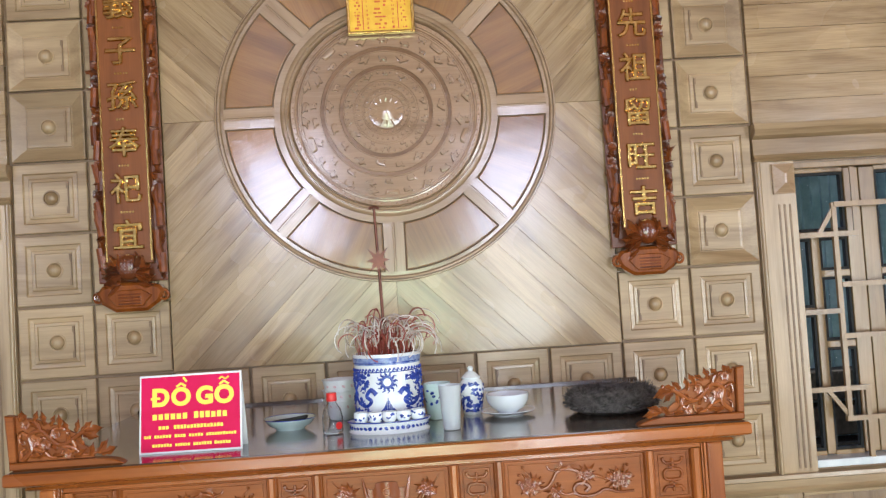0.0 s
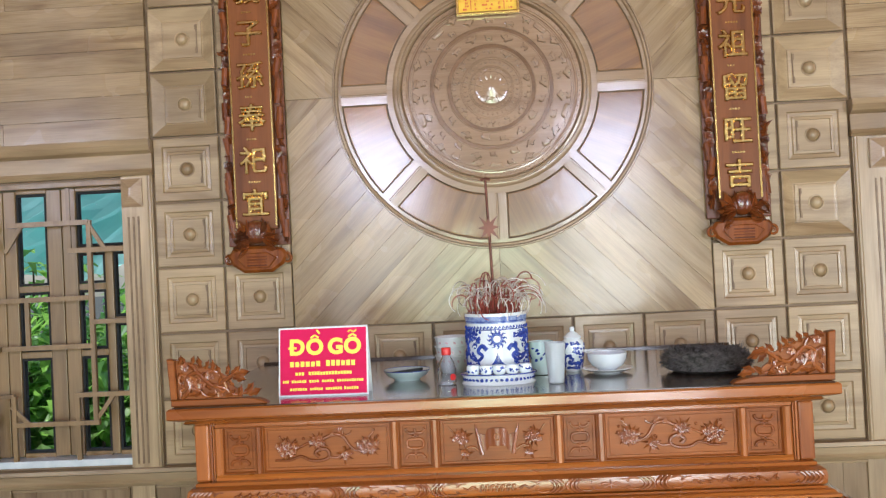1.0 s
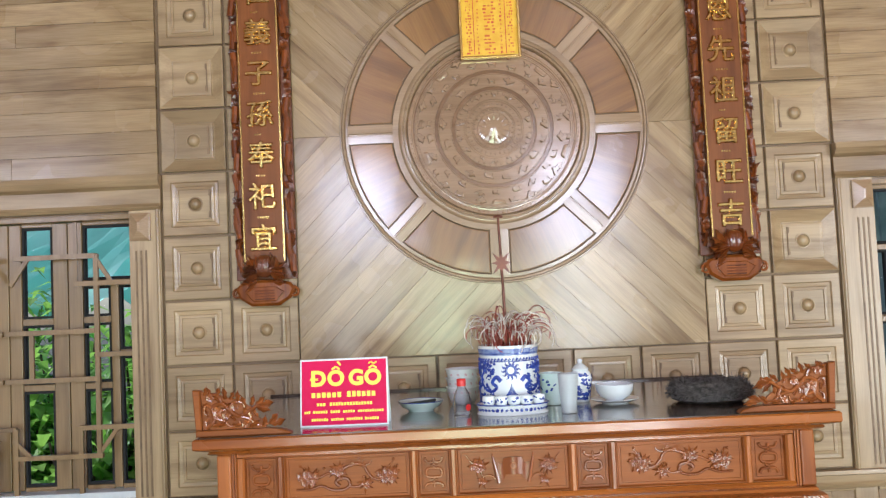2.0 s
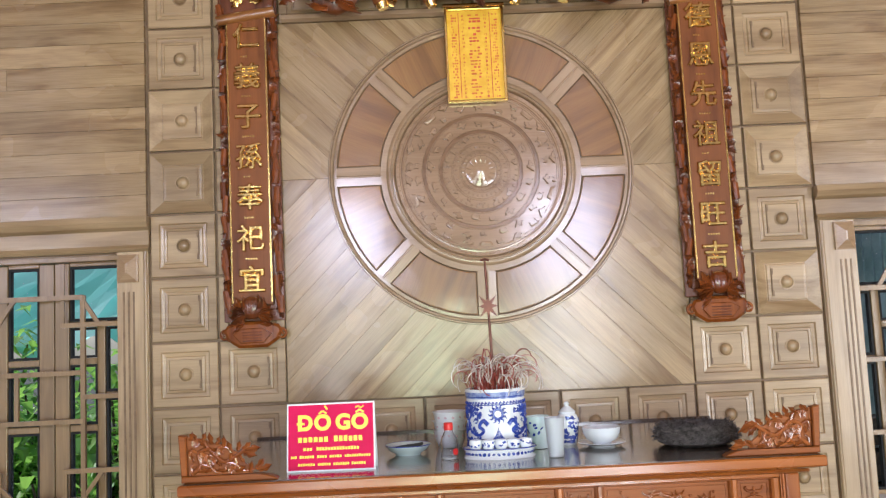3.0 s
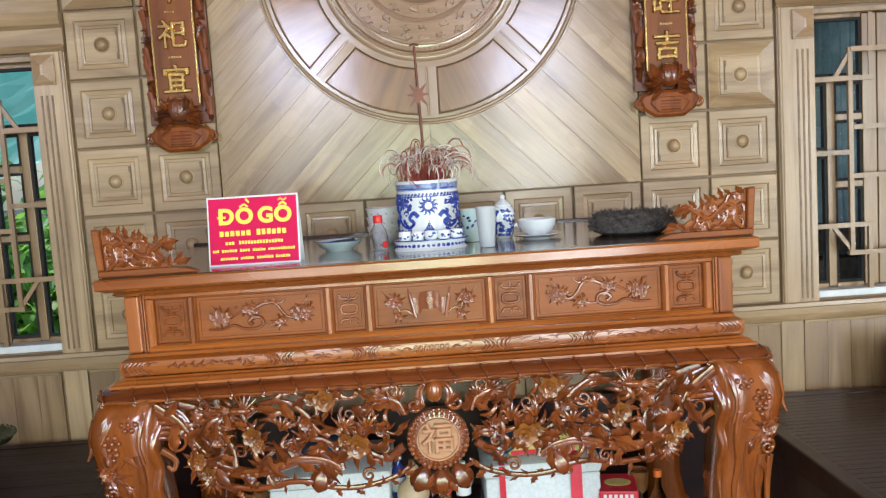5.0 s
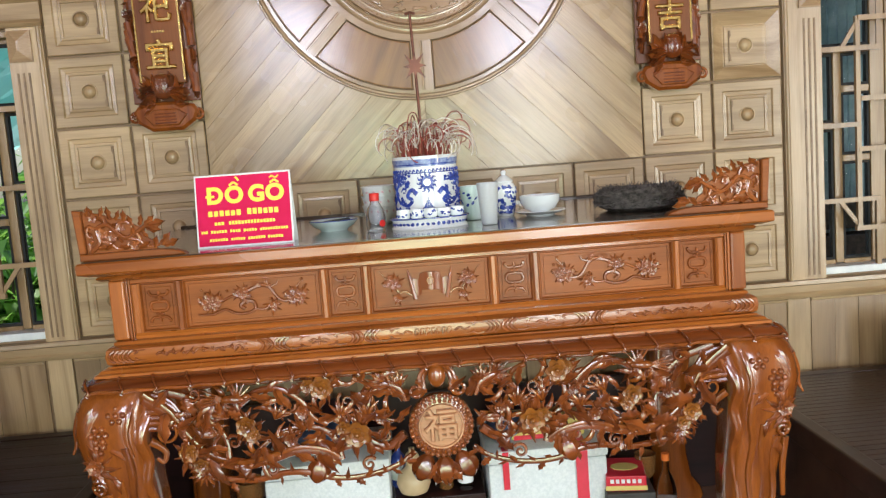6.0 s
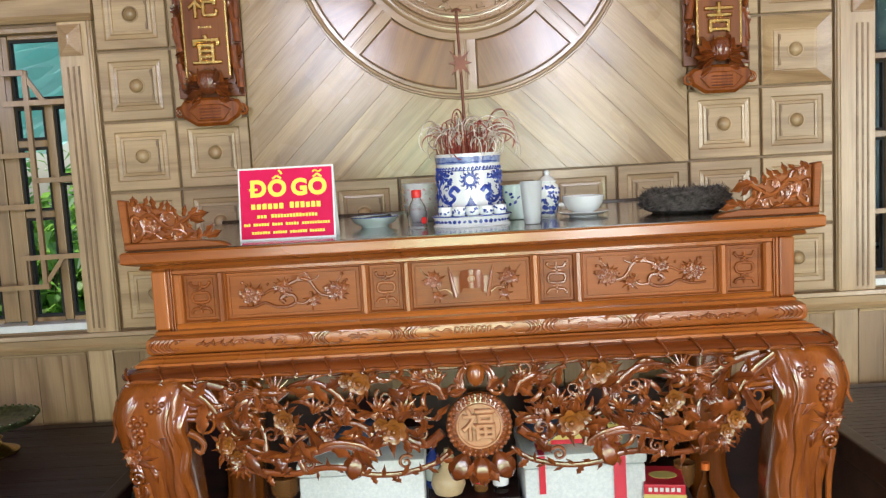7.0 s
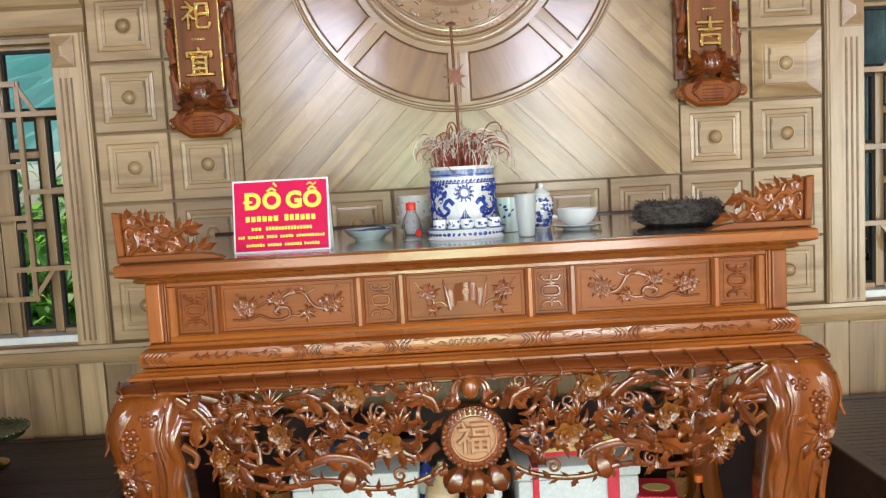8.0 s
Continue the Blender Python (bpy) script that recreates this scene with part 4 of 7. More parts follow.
            part("blade", tube(spline([(x0_, AY - 0.016, z0_), (x0_ + sx * 0.55 * ln * math.cos(a), AY - 0.030, min(z0_ + 0.55 * ln * math.sin(a), 0.885)), (x0_ + sx * ln * math.cos(b_a), AY - 0.026, min(z0_ + ln * math.sin(b_a), 0.888))], 4), 0.003, 0.0014, 6, r_mid=0.0052, flat=0.6), rose_leg if k % 2 else rose_deep, apron)
    # raised lobes along the main branch
    mp_ = spline([(p[0], AY - 0.036, p[1]) for p in main], 6)
    for k in range(8, len(mp_) - 4, 3):
        place("lobe", BEAD, apron, mp_[k].x, mp_[k].y, mp_[k].z, 0.008, depth=0.7)
    # fruit on the lower edge
    for cx, cz, r, tn in ((0.365, 0.612, 0.036, 20), (0.338, 0.672, 0.030, -30), (0.064, 0.592, 0.037, 25)):
        part("fruit", peach_bm(r), rose_deep, apron, m=pose(sx * cx - 0.006, AY - 0.024, cz, 0, -sx * tn, 0))
    part("bird", bird_bm(0.115), rose_leg, apron, m=pose(sx * 0.588 - 0.006, AY - 0.032, 0.850, 0, 4, 0) @ Matrix.Diagonal((-sx, 1, 0.8, 1)))
    # fluted sweeps that join the apron to the leg
    for k in range(7):
        o = 0.016 * k
        vine([(sx * q[0] - 0.004, q[1]) for q in ((0.838, 0.876 - o), (0.806, 0.872 - o), (0.770, 0.850 - 0.8 * o), (0.746, 0.812 - 0.55 * o), (0.736, 0.778 - 0.3 * o), (0.742, 0.752 - 0.1 * o))], 0.0090, 0.0045, y=AY - 0.004, material=rose_leg if k % 2 else rose_deep, name="flute", flat=1.0)
    vine(P((0.838, 0.742), (0.815, 0.722), (0.80, 0.70), (0.81, 0.675), (0.825, 0.69)), 0.013, 0.005, material=rose_leg, name="hook")
    # long curling acanthus blades that fill the field
    for k in range(46):
        bx, bz = rnd.uniform(0.12, 0.78), rnd.uniform(0.63, 0.87)
        low_edge = 0.60 if bx < 0.6 else 0.60 + 0.6 * (bx - 0.6)
        if bz < low_edge + 0.02 or math.hypot(bx - 0.009, bz - 0.722) < 0.125:
            continue
        ang, ln, cv = rnd.uniform(0, 6.28), rnd.uniform(0.06, 0.11), rnd.choice((-1, 1)) * rnd.uniform(0.5, 1.3)
        pts, x, z = [], bx, bz
        for i in range(7):
            pts.append((sx * x - 0.004, AY - 0.010 - 0.018 * math.sin(math.pi * i / 6), min(max(z, low_edge), 0.885)))
            x, z = x + ln / 6 * math.cos(ang), z + ln / 6 * math.sin(ang)
            ang += cv / 3
        part("acanthus", tube(pts, 0.003, 0.0015, 8, flat=0.6, r_mid=0.0085), rnd.choice((rose_deep, rose_leg, rose_leg)), apron)
# bottom lotus and the crest over the medallion
part("fruit", peach_bm(0.036), rose_deep, apron, m=pose(-0.006, AY - 0.03, 0.588, 0, 180, 0))
for a in (-150, -120, -60, -30, -90):
    place("leaf", LEAF[2], apron, -0.006 + 0.02 * math.cos(radians(a)), AY - 0.03, 0.606 + 0.01 * math.sin(radians(a)), 0.06, a)
crest = ap("crest", ball(0.030, (-0.012, AY - 0.035, 0.868), 12, sq=(0.9, 0.7, 1.15)), rose_leg, "carved crest above the medallion", smooth=True)
for k, r in ((0, 0.040), (1, 0.051)):
    part("crest_arch", tube([(-0.012 + r * math.cos(a), AY - 0.03, 0.852 + 0.95 * r * math.sin(a)) for a in [math.pi * (-0.12 + 1.24 * i / 20) for i in range(21)]], 0.0065, seg=8), rose_leg, crest)
for sx in (-1, 1):
    part("crest_scroll", tube(spiral(-0.012 + sx * 0.062, 0.828, 0.026, 1.5, math.pi / 2, sx, AY - 0.03), 0.008, 0.004, 8), rose_leg, crest)
    place("leaf", LEAF[0], crest, -0.012 + sx * 0.03, AY - 0.03, 0.825, 0.06, 90 - sx * 80)
    for k in range(4):
        place("leaf", LEAF_AMBER[k % 2], crest, -0.012 + sx * (0.085 + 0.02 * k), AY - 0.02, 0.80 + 0.015 * k, 0.07, 90 - sx * (40 + 18 * k))
medal_m = wood("pale_medallion_wood", (0.36, 0.15, 0.065), (0.50, 0.25, 0.13), 0.24, 0, coat=0.5, tone=0.0)
medal = ap("medallion", turned([(0.066, -0.01), (0.067, 0.010), (0.065, 0.014), (0.061, 0.014), (0.059, 0.008), (0.0, 0.009)], 48), medal_m, "round medallion with a raised good-fortune character", smooth=True, m=pose(-0.009, AY - 0.040, 0.722))
part("backing_disc", turned([(0.094, -0.016), (0.092, 0.000), (0.068, 0.006), (0.0, 0.006)], 48), rose_leg, medal)
for cnt, rr_, sz in ((32, 0.074, 0.0064), (34, 0.087, 0.0078)):
    for i in range(cnt):
        a = 2 * math.pi * (i + 0.5 * (cnt == 34)) / cnt
        place("bead", BEAD, medal, rr_ * math.cos(a), -0.004, rr_ * math.sin(a), sz)
part("character", text_mesh("福", 0.098, 0.006, medal_m, 0.0, 0.0026), None, medal, "raised character meaning good fortune", m=pose(0, -0.014, 0.0, 90, 0, 0))

# draped lappets along the shoulder: a rib at every fold and a rolled lower edge between
for i in range(22):
    x = -0.998 + i * 0.095
    ap("fold_rib", tube(spline([(x - 0.010, 0.030, 0.932), (x - 0.004, 0.006, 0.926), (x + 0.004, -0.008, 0.915), (x + 0.010, -0.014, 0.904), (x + 0.003, -0.016, 0.896), (x + 0.010, -0.016, 0.891)], 4), 0.0042, 0.0032, 7), rose_deep, smooth=True)
    if i < 21:
        ap("rolled_edge", tube(spline([(x + 0.010, -0.009, 0.899), (x + 0.035, -0.011, 0.903), (x + 0.065, -0.011, 0.901), (x + 0.100, -0.009, 0.899)], 5), 0.0062, 0.0050, 8), rose_leg, smooth=True)

# relief of the legs
def leg_front(z):
    """How far the leg's front stands out at a height."""
    zs, ys = (0.12, 0.36, 0.48, 0.60, 0.70, 0.78, 0.84, 0.875), (0.087, 0.069, 0.080, 0.101, 0.122, 0.131, 0.119, 0.096)
    return -float(np.interp(z, zs, ys))


def on_leg(x, z, out=0.0):
    """A point on the leg's bowed front."""
    return (x, leg_front(z) - out + 0.9 * max(0, abs(x - 0.015) - 0.06), z)


for key, leg in legs.items():
    if key[1] < 0:
        continue
    r2 = random.Random(5 + key[0])
    # bold rolls of the inner edge, then long folds down the shank
    for pts, ra, rb in (([(-0.072, 0.875), (-0.078, 0.82), (-0.060, 0.76), (-0.072, 0.69), (-0.060, 0.62), (-0.070, 0.54), (-0.058, 0.44), (-0.05, 0.30)], 0.021, 0.012),
                        ([(-0.045, 0.87), (-0.035, 0.82), (-0.028, 0.77), (-0.040, 0.71)], 0.016, 0.005),
                        ([(-0.022, 0.74), (-0.028, 0.66), (-0.020, 0.58), (-0.030, 0.48), (-0.020, 0.34)], 0.014, 0.010),
                        ([(0.010, 0.64), (0.004, 0.56), (0.012, 0.46), (0.004, 0.32)], 0.013, 0.009),
                        ([(0.048, 0.60), (0.040, 0.52), (0.046, 0.42), (0.036, 0.30)], 0.014, 0.009),
                        ([(0.080, 0.59), (0.074, 0.50), (0.078, 0.40)], 0.012, 0.008)):
        part("fold", tube(spline([on_leg(p[0], p[1], -0.004) for p in pts], 8), ra, rb, 8, flat=0.7), rose_leg, leg)
    # mane that sweeps from the top over the knee to a hooked tip
    for k in range(6):
        o = 0.011 * k
        part("mane_lock", tube(spline([on_leg(-0.020 + o, 0.885 - 0.2 * o, -0.002), on_leg(0.020 + 0.9 * o, 0.868 - 0.4 * o, 0.002), on_leg(0.050 + 0.7 * o, 0.835 - 0.5 * o, 0.003), on_leg(0.074 + 0.35 * o, 0.790 - 0.5 * o, 0.001)], 6), 0.0070, 0.0030, 7, flat=0.7), rose_leg, leg)
    part("hook", tube(spline([(0.100, leg_front(0.82) + 0.030, 0.845), (0.118, leg_front(0.80) + 0.034, 0.80), (0.122, leg_front(0.76) + 0.036, 0.755), (0.134, leg_front(0.74) + 0.030, 0.725)], 6), 0.013, 0.003, 8), rose_leg, leg)
    # two bunches of berries
    for bx, bz, rows_ in ((0.045, 0.800, (2, 3, 2, 2, 1)), (-0.005, 0.852, (1, 3, 2))):
        for j, cnt in enumerate(rows_):
            for k in range(cnt):
                x, z = bx + 0.020 * (k - (cnt - 1) / 2), bz - 0.017 * j
                place("berry", BEAD, leg, *on_leg(x, z, 0.0), 0.0098)
    # open flower, leaves laid flat round it, and a coil below
    fx, fz = 0.066, 0.690
    for k in range(11):
        a = 360 * k / 11 + r2.uniform(-8, 8)
        x, z = fx + 0.016 * math.cos(radians(a)), fz + 0.018 * math.sin(radians(a))
        place("leaf", LEAF_AMBER[1], leg, *on_leg(x, z, -0.002), 0.034 if math.cos(radians(a)) > 0.3 else 0.050, a, tip=24 if math.cos(radians(a)) > 0 else 0, depth=0.7)
    place("flower", FLOWER_LEG, leg, *on_leg(fx, fz, 0.003), 0.026, 10, depth=0.8)
    part("coil", tube([on_leg(q[0], q[2], 0.003) for q in spiral(0.066, 0.622, 0.026, 1.6, 2.2, -1)], 0.0080, 0.0040, 8), rose_leg, leg)
    for x, z, a, q in ((0.03, 0.655, 230, 0.055), (0.02, 0.735, 200, 0.050), (0.045, 0.735, 120, 0.040), (0.05, 0.60, 262, 0.06)):
        place("leaf", LEAF_AMBER[0], leg, *on_leg(x, z, -0.003), q, a, depth=0.7)

# low relief in the panels between the mullions
def relief(parent, pts, r, r1=None, y=PY - 0.002, n=6, material=rose_panel, name="stem"):
    return part(name, tube(spline([(p[0], y, p[1]) for p in pts], n), r, r1 or r, 6, flat=0.8), material, parent)


def blossoms(parent, x, z, spread, count, sg, rnd_):
    """A head of small flowers with pointed leaves round it."""
    for k in range(count + 3):
        a = 360 * k / (count + 3) + rnd_.uniform(-14, 14)
        place("leaf", LEAF_SLIM, parent, x + 0.55 * spread * math.cos(radians(a)), PY - 0.001, z + 0.45 * spread * math.sin(radians(a)), 0.024 * rnd_.uniform(0.7, 1.1), a, depth=0.9)
    for k in range(count):
        a, q = 2.4 * k, spread * 0.78 * math.sqrt((k + 0.3) / count)
        place("flower", FLOWER_PANEL, parent, x + 1.15 * q * math.cos(a), PY - 0.005, z + 0.8 * q * math.sin(a), rnd_.uniform(0.0095, 0.0125), rnd_.uniform(0, 70), depth=1.0)


for idx, (a, b, pn) in enumerate(panel_objs):
    c, h, zc = (a + b) / 2, (b - a) / 2, 1.111
    r3 = random.Random(20 + idx)
    if idx in (0, 2, 4, 6):
        key = dict(y=PY - 0.003, name="key_line", material=cut_panel)
        for s2 in (-1, 1):
            for s1 in (-1, 1):
                relief(pn, [(c, zc + s2 * 0.033), (c + s1 * 0.018, zc + s2 * 0.033), (c + s1 * 0.024, zc + s2 * 0.037), (c + s1 * 0.029, zc + s2 * 0.044), (c + s1 * 0.024, zc + s2 * 0.045)], 0.0044, n=4, **key)
            relief(pn, [(c, zc + s2 * 0.046), (c, zc + s2 * 0.014)], 0.0044, n=1, **key)
            relief(pn, [(c - 0.012, zc + s2 * 0.0225), (c + 0.012, zc + s2 * 0.0225)], 0.0044, n=1, **key)
        hexa = [(0.026, 0), (0.022, 0.011), (0.012, 0.014), (-0.012, 0.014), (-0.022, 0.011), (-0.026, 0), (-0.022, -0.011), (-0.012, -0.014), (0.012, -0.014), (0.022, -0.011), (0.026, 0)]
        relief(pn, [(c + q[0], zc + q[1]) for q in hexa], 0.0046, n=2, y=PY - 0.003, name="key_ring", material=cut_panel)
    elif idx == 3:
        # an unrolled scroll between two brushes
        rows = []
        for i in range(25):
            u = -1 + i / 12
            top_, bot_ = (1.150 - 0.022 * abs(u) ** 3 if abs(u) < 0.62 else 1.128 + 0.012 * (abs(u) - 0.62)), (1.096 if abs(u) < 0.55 else 1.078 + 0.010 * (1 - abs(u)))
            out = PY - 0.004 - 0.010 * math.cos(u * 1.9) ** 2
            rows.append([(c + 0.052 * u, out, top_), (c + 0.052 * u, out, bot_), (c + 0.052 * u, PY + 0.002, bot_), (c + 0.052 * u, PY + 0.002, top_)])
        part("scroll_sheet", loops(rows), cut_panel, pn, "carved open scroll")
        relief(pn, [(c + 0.010 * math.cos(t), 1.124 + 0.010 * math.sin(t)) for t in [2 * math.pi * i / 8 for i in range(9)]], 0.0022, n=2, y=PY - 0.014, name="seal_ring", material=cut_panel)
        for s1 in (-1, 1):
            part("brush", tube([(c + s1 * 0.048, PY - 0.006, 1.070), (c + s1 * 0.060, PY - 0.007, 1.130), (c + s1 * 0.064, PY - 0.005, 1.150), (c + s1 * 0.066, PY - 0.004, 1.162)], 0.0068, 0.0018, 8), cut_panel, pn)
            relief(pn, [(c + s1 * 0.055, 1.080), (c + s1 * 0.075, 1.094), (c + s1 * 0.095, 1.090), (c + s1 * 0.105, 1.075), (c + s1 * 0.095, 1.068)], 0.0042, 0.002, material=cut_panel)
            relief(pn, [(c + s1 * 0.095, 1.090), (c + s1 * 0.105, 1.11), (c + s1 * 0.125, 1.128), (c + s1 * 0.150, 1.160)], 0.0036, 0.0016, material=cut_panel)
            blossoms(pn, c + s1 * 0.112, 1.124, 0.026, 7, s1, r3)
            blossoms(pn, c + s1 * 0.098, 1.074, 0.012, 2, s1, r3)
    else:
        sg = 1 if idx == 1 else -1
        Q = lambda *pts: [(c + sg * q[0], q[1]) for q in pts]
        # gnarled branch with a loop, twigs, blossom heads at both ends, berries and a plumed bird
        for pts, ra, rb in ((Q((-0.165, 1.075), (-0.120, 1.074), (-0.085, 1.085), (-0.055, 1.072), (-0.020, 1.070), (0.004, 1.082), (0.000, 1.102), (-0.022, 1.106), (-0.038, 1.094), (-0.026, 1.082)), 0.0034, 0.0066),
                            (Q((-0.016, 1.100), (-0.030, 1.120), (-0.010, 1.138), (0.020, 1.148), (0.050, 1.142), (0.066, 1.118), (0.085, 1.100), (0.115, 1.098), (0.145, 1.108)), 0.0064, 0.0032),
                            (Q((-0.030, 1.116), (-0.060, 1.124), (-0.090, 1.112), (-0.120, 1.116)), 0.0046, 0.0026),
                            (Q((0.004, 1.080), (0.030, 1.078), (0.055, 1.090), (0.075, 1.086)), 0.0040, 0.0022),
                            (Q((0.115, 1.100), (0.130, 1.135), (0.150, 1.158)), 0.0030, 0.0016), (Q((0.050, 1.142), (0.072, 1.150), (0.078, 1.160)), 0.0030, 0.0016)):
            relief(pn, pts, ra, rb, y=PY - 0.004, material=cut_panel)
        blossoms(pn, c - sg * 0.125, 1.112, 0.036, 11, -sg, r3)
        blossoms(pn, c + sg * 0.128, 1.112, 0.034, 11, sg, r3)
        blossoms(pn, c - sg * 0.030, 1.132, 0.022, 6, -sg, r3)
        blossoms(pn, c + sg * 0.058, 1.084, 0.016, 4, sg, r3)
        for q, z in ((-0.150, 1.148), (0.146, 1.160), (0.158, 1.140), (0.162, 1.122), (0.050, 1.108), (0.064, 1.098), (-0.075, 1.140), (-0.110, 1.086)):
            place("berry", BEAD_RED, pn, c + sg * q, PY - 0.004, z, 0.0046)
        part("bird", bird_bm(0.050), cut_panel, pn, m=pose(c + sg * 0.035, PY - 0.005, 1.150, 0, 12 * sg, 0) @ Matrix.Diagonal((sg, 0.8, 0.75, 1)))

# relief along the frieze
FY = 0.0625


def frieze_line(pts, r0, r1, name="frieze_curl"):
    return ap(name, tube(spline([(q[0], FY + 0.0028 * ((q[1] - 0.984) / 0.016) ** 2, q[1]) for q in pts], 5), r0, r1, 6, flat=0.8), cut_panel, smooth=True)


def crescents(gx, s1, count=3):
    """Nested crescents that open away from a joint, the last one drawn out into hooks."""
    for k in range(count):
        q = 0.004 + 0.013 * k
        frieze_line([(gx + s1 * (q + 0.016 * math.sin(t) ** 2), 0.984 + 0.018 * math.sin(t)) for t in [-1.5 + 3.0 * i / 6 for i in range(7)]], 0.0046, 0.0046, "frieze_arc")
    e = gx + s1 * 0.050
    for s2 in (-1, 1):
        frieze_line([(e, 0.984 + s2 * 0.015), (e + s1 * 0.018, 0.984 + s2 * 0.017), (e + s1 * 0.034, 0.984 + s2 * 0.011), (e + s1 * 0.026, 0.984 + s2 * 0.006), (e + s1 * 0.040, 0.984 + s2 * 0.014), (e + s1 * 0.056, 0.984 + s2 * 0.015)], 0.0036, 0.0016)


for gx in (-0.474, -0.212, 0.190, 0.456):
    crescents(gx, 1)
    crescents(gx, -1)
for s1 in (-1, 1):
    crescents(-s1 * 0.950, s1, 5)
for gx in (-0.342, 0.325):                       # small crossed motif
    frieze_line([(gx - 0.030, 0.984), (gx - 0.016, 0.989), (gx, 0.984), (gx + 0.016, 0.989), (gx + 0.030, 0.984)], 0.0036, 0.002)
    frieze_line([(gx - 0.022, 0.978), (gx, 0.982), (gx + 0.022, 0.978)], 0.003, 0.002)
    frieze_line([(gx, 0.996), (gx, 0.972)], 0.0036, 0.003)
for k in range(7):                               # row of upright scrolls in the middle
    gx = -0.009 + 0.016 * (k - 3)
    frieze_line([(gx - 0.005, 0.975), (gx - 0.005, 0.992), (gx + 0.003, 0.993), (gx + 0.004, 0.984), (gx - 0.001, 0.977)], 0.0028, 0.0018)
for s1 in (-1, 1):
    frieze_line([(-0.009 + s1 * 0.062, 0.982), (-0.009 + s1 * 0.078, 0.990), (-0.009 + s1 * 0.092, 0.982), (-0.009 + s1 * 0.108, 0.990)], 0.004, 0.002)
    r6 = random.Random(60 + s1)
    for k in range(9):                           # leafy sprays towards the ends
        gx = s1 * (0.575 + 0.028 * k)
        frieze_line([(gx - 0.013, 0.982 + r6.uniform(-0.004, 0.004)), (gx, 0.988 + r6.uniform(-0.003, 0.003)), (gx + 0.013, 0.981), (gx + 0.018, 0.988)], 0.0036, 0.002)
        place("frieze_leaf", LEAF_SLIM, altar, gx, FY + ORY, 0.985, 0.020, r6.choice((40, 140, -35, 215)), depth=0.8)
        place("frieze_berry", BEAD_RED, altar, gx + 0.010, FY + ORY - 0.001, 0.985 + r6.uniform(-0.006, 0.006), 0.0044)

# raised carved ends on the tabletop
def wing(sx, x_out, label):
    """A low end board with a leaning post, covered by a vine in relief whose leaves break its upper edge."""
    w = thing("altar_wing", (x_out, 0.050, 1.27), label, "carved wing", "carved wings at the ends of the altar top")
    f = lambda p: [(-sx * q[0], q[1]) for q in p]
    part("base", prism(f([(0.0, 0.0), (0.295, 0.0), (0.285, 0.008), (0.262, 0.015), (0.225, 0.019), (0.0, 0.019)]), -0.018, 0.018, "y", bev=0.003), rose_panel, w, smooth=False)
    part("end_post", prism(f([(-0.001, 0.0195), (0.018, 0.0195), (0.014, 0.140), (-0.009, 0.144)]), -0.016, 0.016, "y", bev=0.003), rose_panel, w, smooth=False)
    part("back_board", prism(f([(0.0185, 0.0195), (0.215, 0.0195), (0.20, 0.045), (0.178, 0.060), (0.182, 0.082), (0.160, 0.088), (0.130, 0.108), (0.095, 0.116), (0.060, 0.130), (0.0145, 0.138)]), 0.0, 0.010, "y"), rose_panel, w, smooth=False)
    r4 = random.Random(31 + sx)
    car = part("carving", tube(spline([(-sx * q[0], -0.004, q[1]) for q in ((0.030, 0.024), (0.055, 0.050), (0.050, 0.085), (0.080, 0.098), (0.105, 0.075), (0.130, 0.058), (0.160, 0.070), (0.195, 0.094))], 8), 0.0075, 0.006, 8), cut_panel, w, "vine with blossoms and a curling leaf head")
    for p in ([(0.055, 0.055), (0.085, 0.045), (0.105, 0.028), (0.130, 0.030), (0.135, 0.045)], [(0.080, 0.098), (0.070, 0.120), (0.045, 0.128), (0.030, 0.118)], [(0.105, 0.075), (0.115, 0.100), (0.140, 0.100), (0.150, 0.085)],
              [(0.130, 0.058), (0.165, 0.048), (0.185, 0.030), (0.215, 0.030), (0.245, 0.046)], [(0.050, 0.085), (0.030, 0.095), (0.024, 0.075), (0.034, 0.065)], [(0.030, 0.024), (0.028, 0.045), (0.040, 0.055)],
              [(0.085, 0.045), (0.075, 0.065), (0.085, 0.080), (0.098, 0.070)], [(0.160, 0.070), (0.168, 0.052), (0.158, 0.038), (0.148, 0.046)]):
        part("stem", tube(spline([(-sx * q[0], -0.005, q[1]) for q in p], 7), 0.0056, 0.003, 7, flat=0.8), cut_panel, car)
    for q, z, r in ((0.066, 0.074, 0.017), (0.094, 0.062, 0.015), (0.044, 0.118, 0.014), (0.120, 0.088, 0.013), (0.150, 0.032, 0.011)):
        place("flower", FLOWER_PANEL, car, -sx * q, -0.006, z, r, r4.uniform(0, 60), depth=0.7)
    def leaf_at(q, z, a, size, me=LEAF_PANEL):
        place("leaf", me, car, -sx * q, -0.003, z, size, a if sx < 0 else 180 - a, mirror=1, depth=0.8)
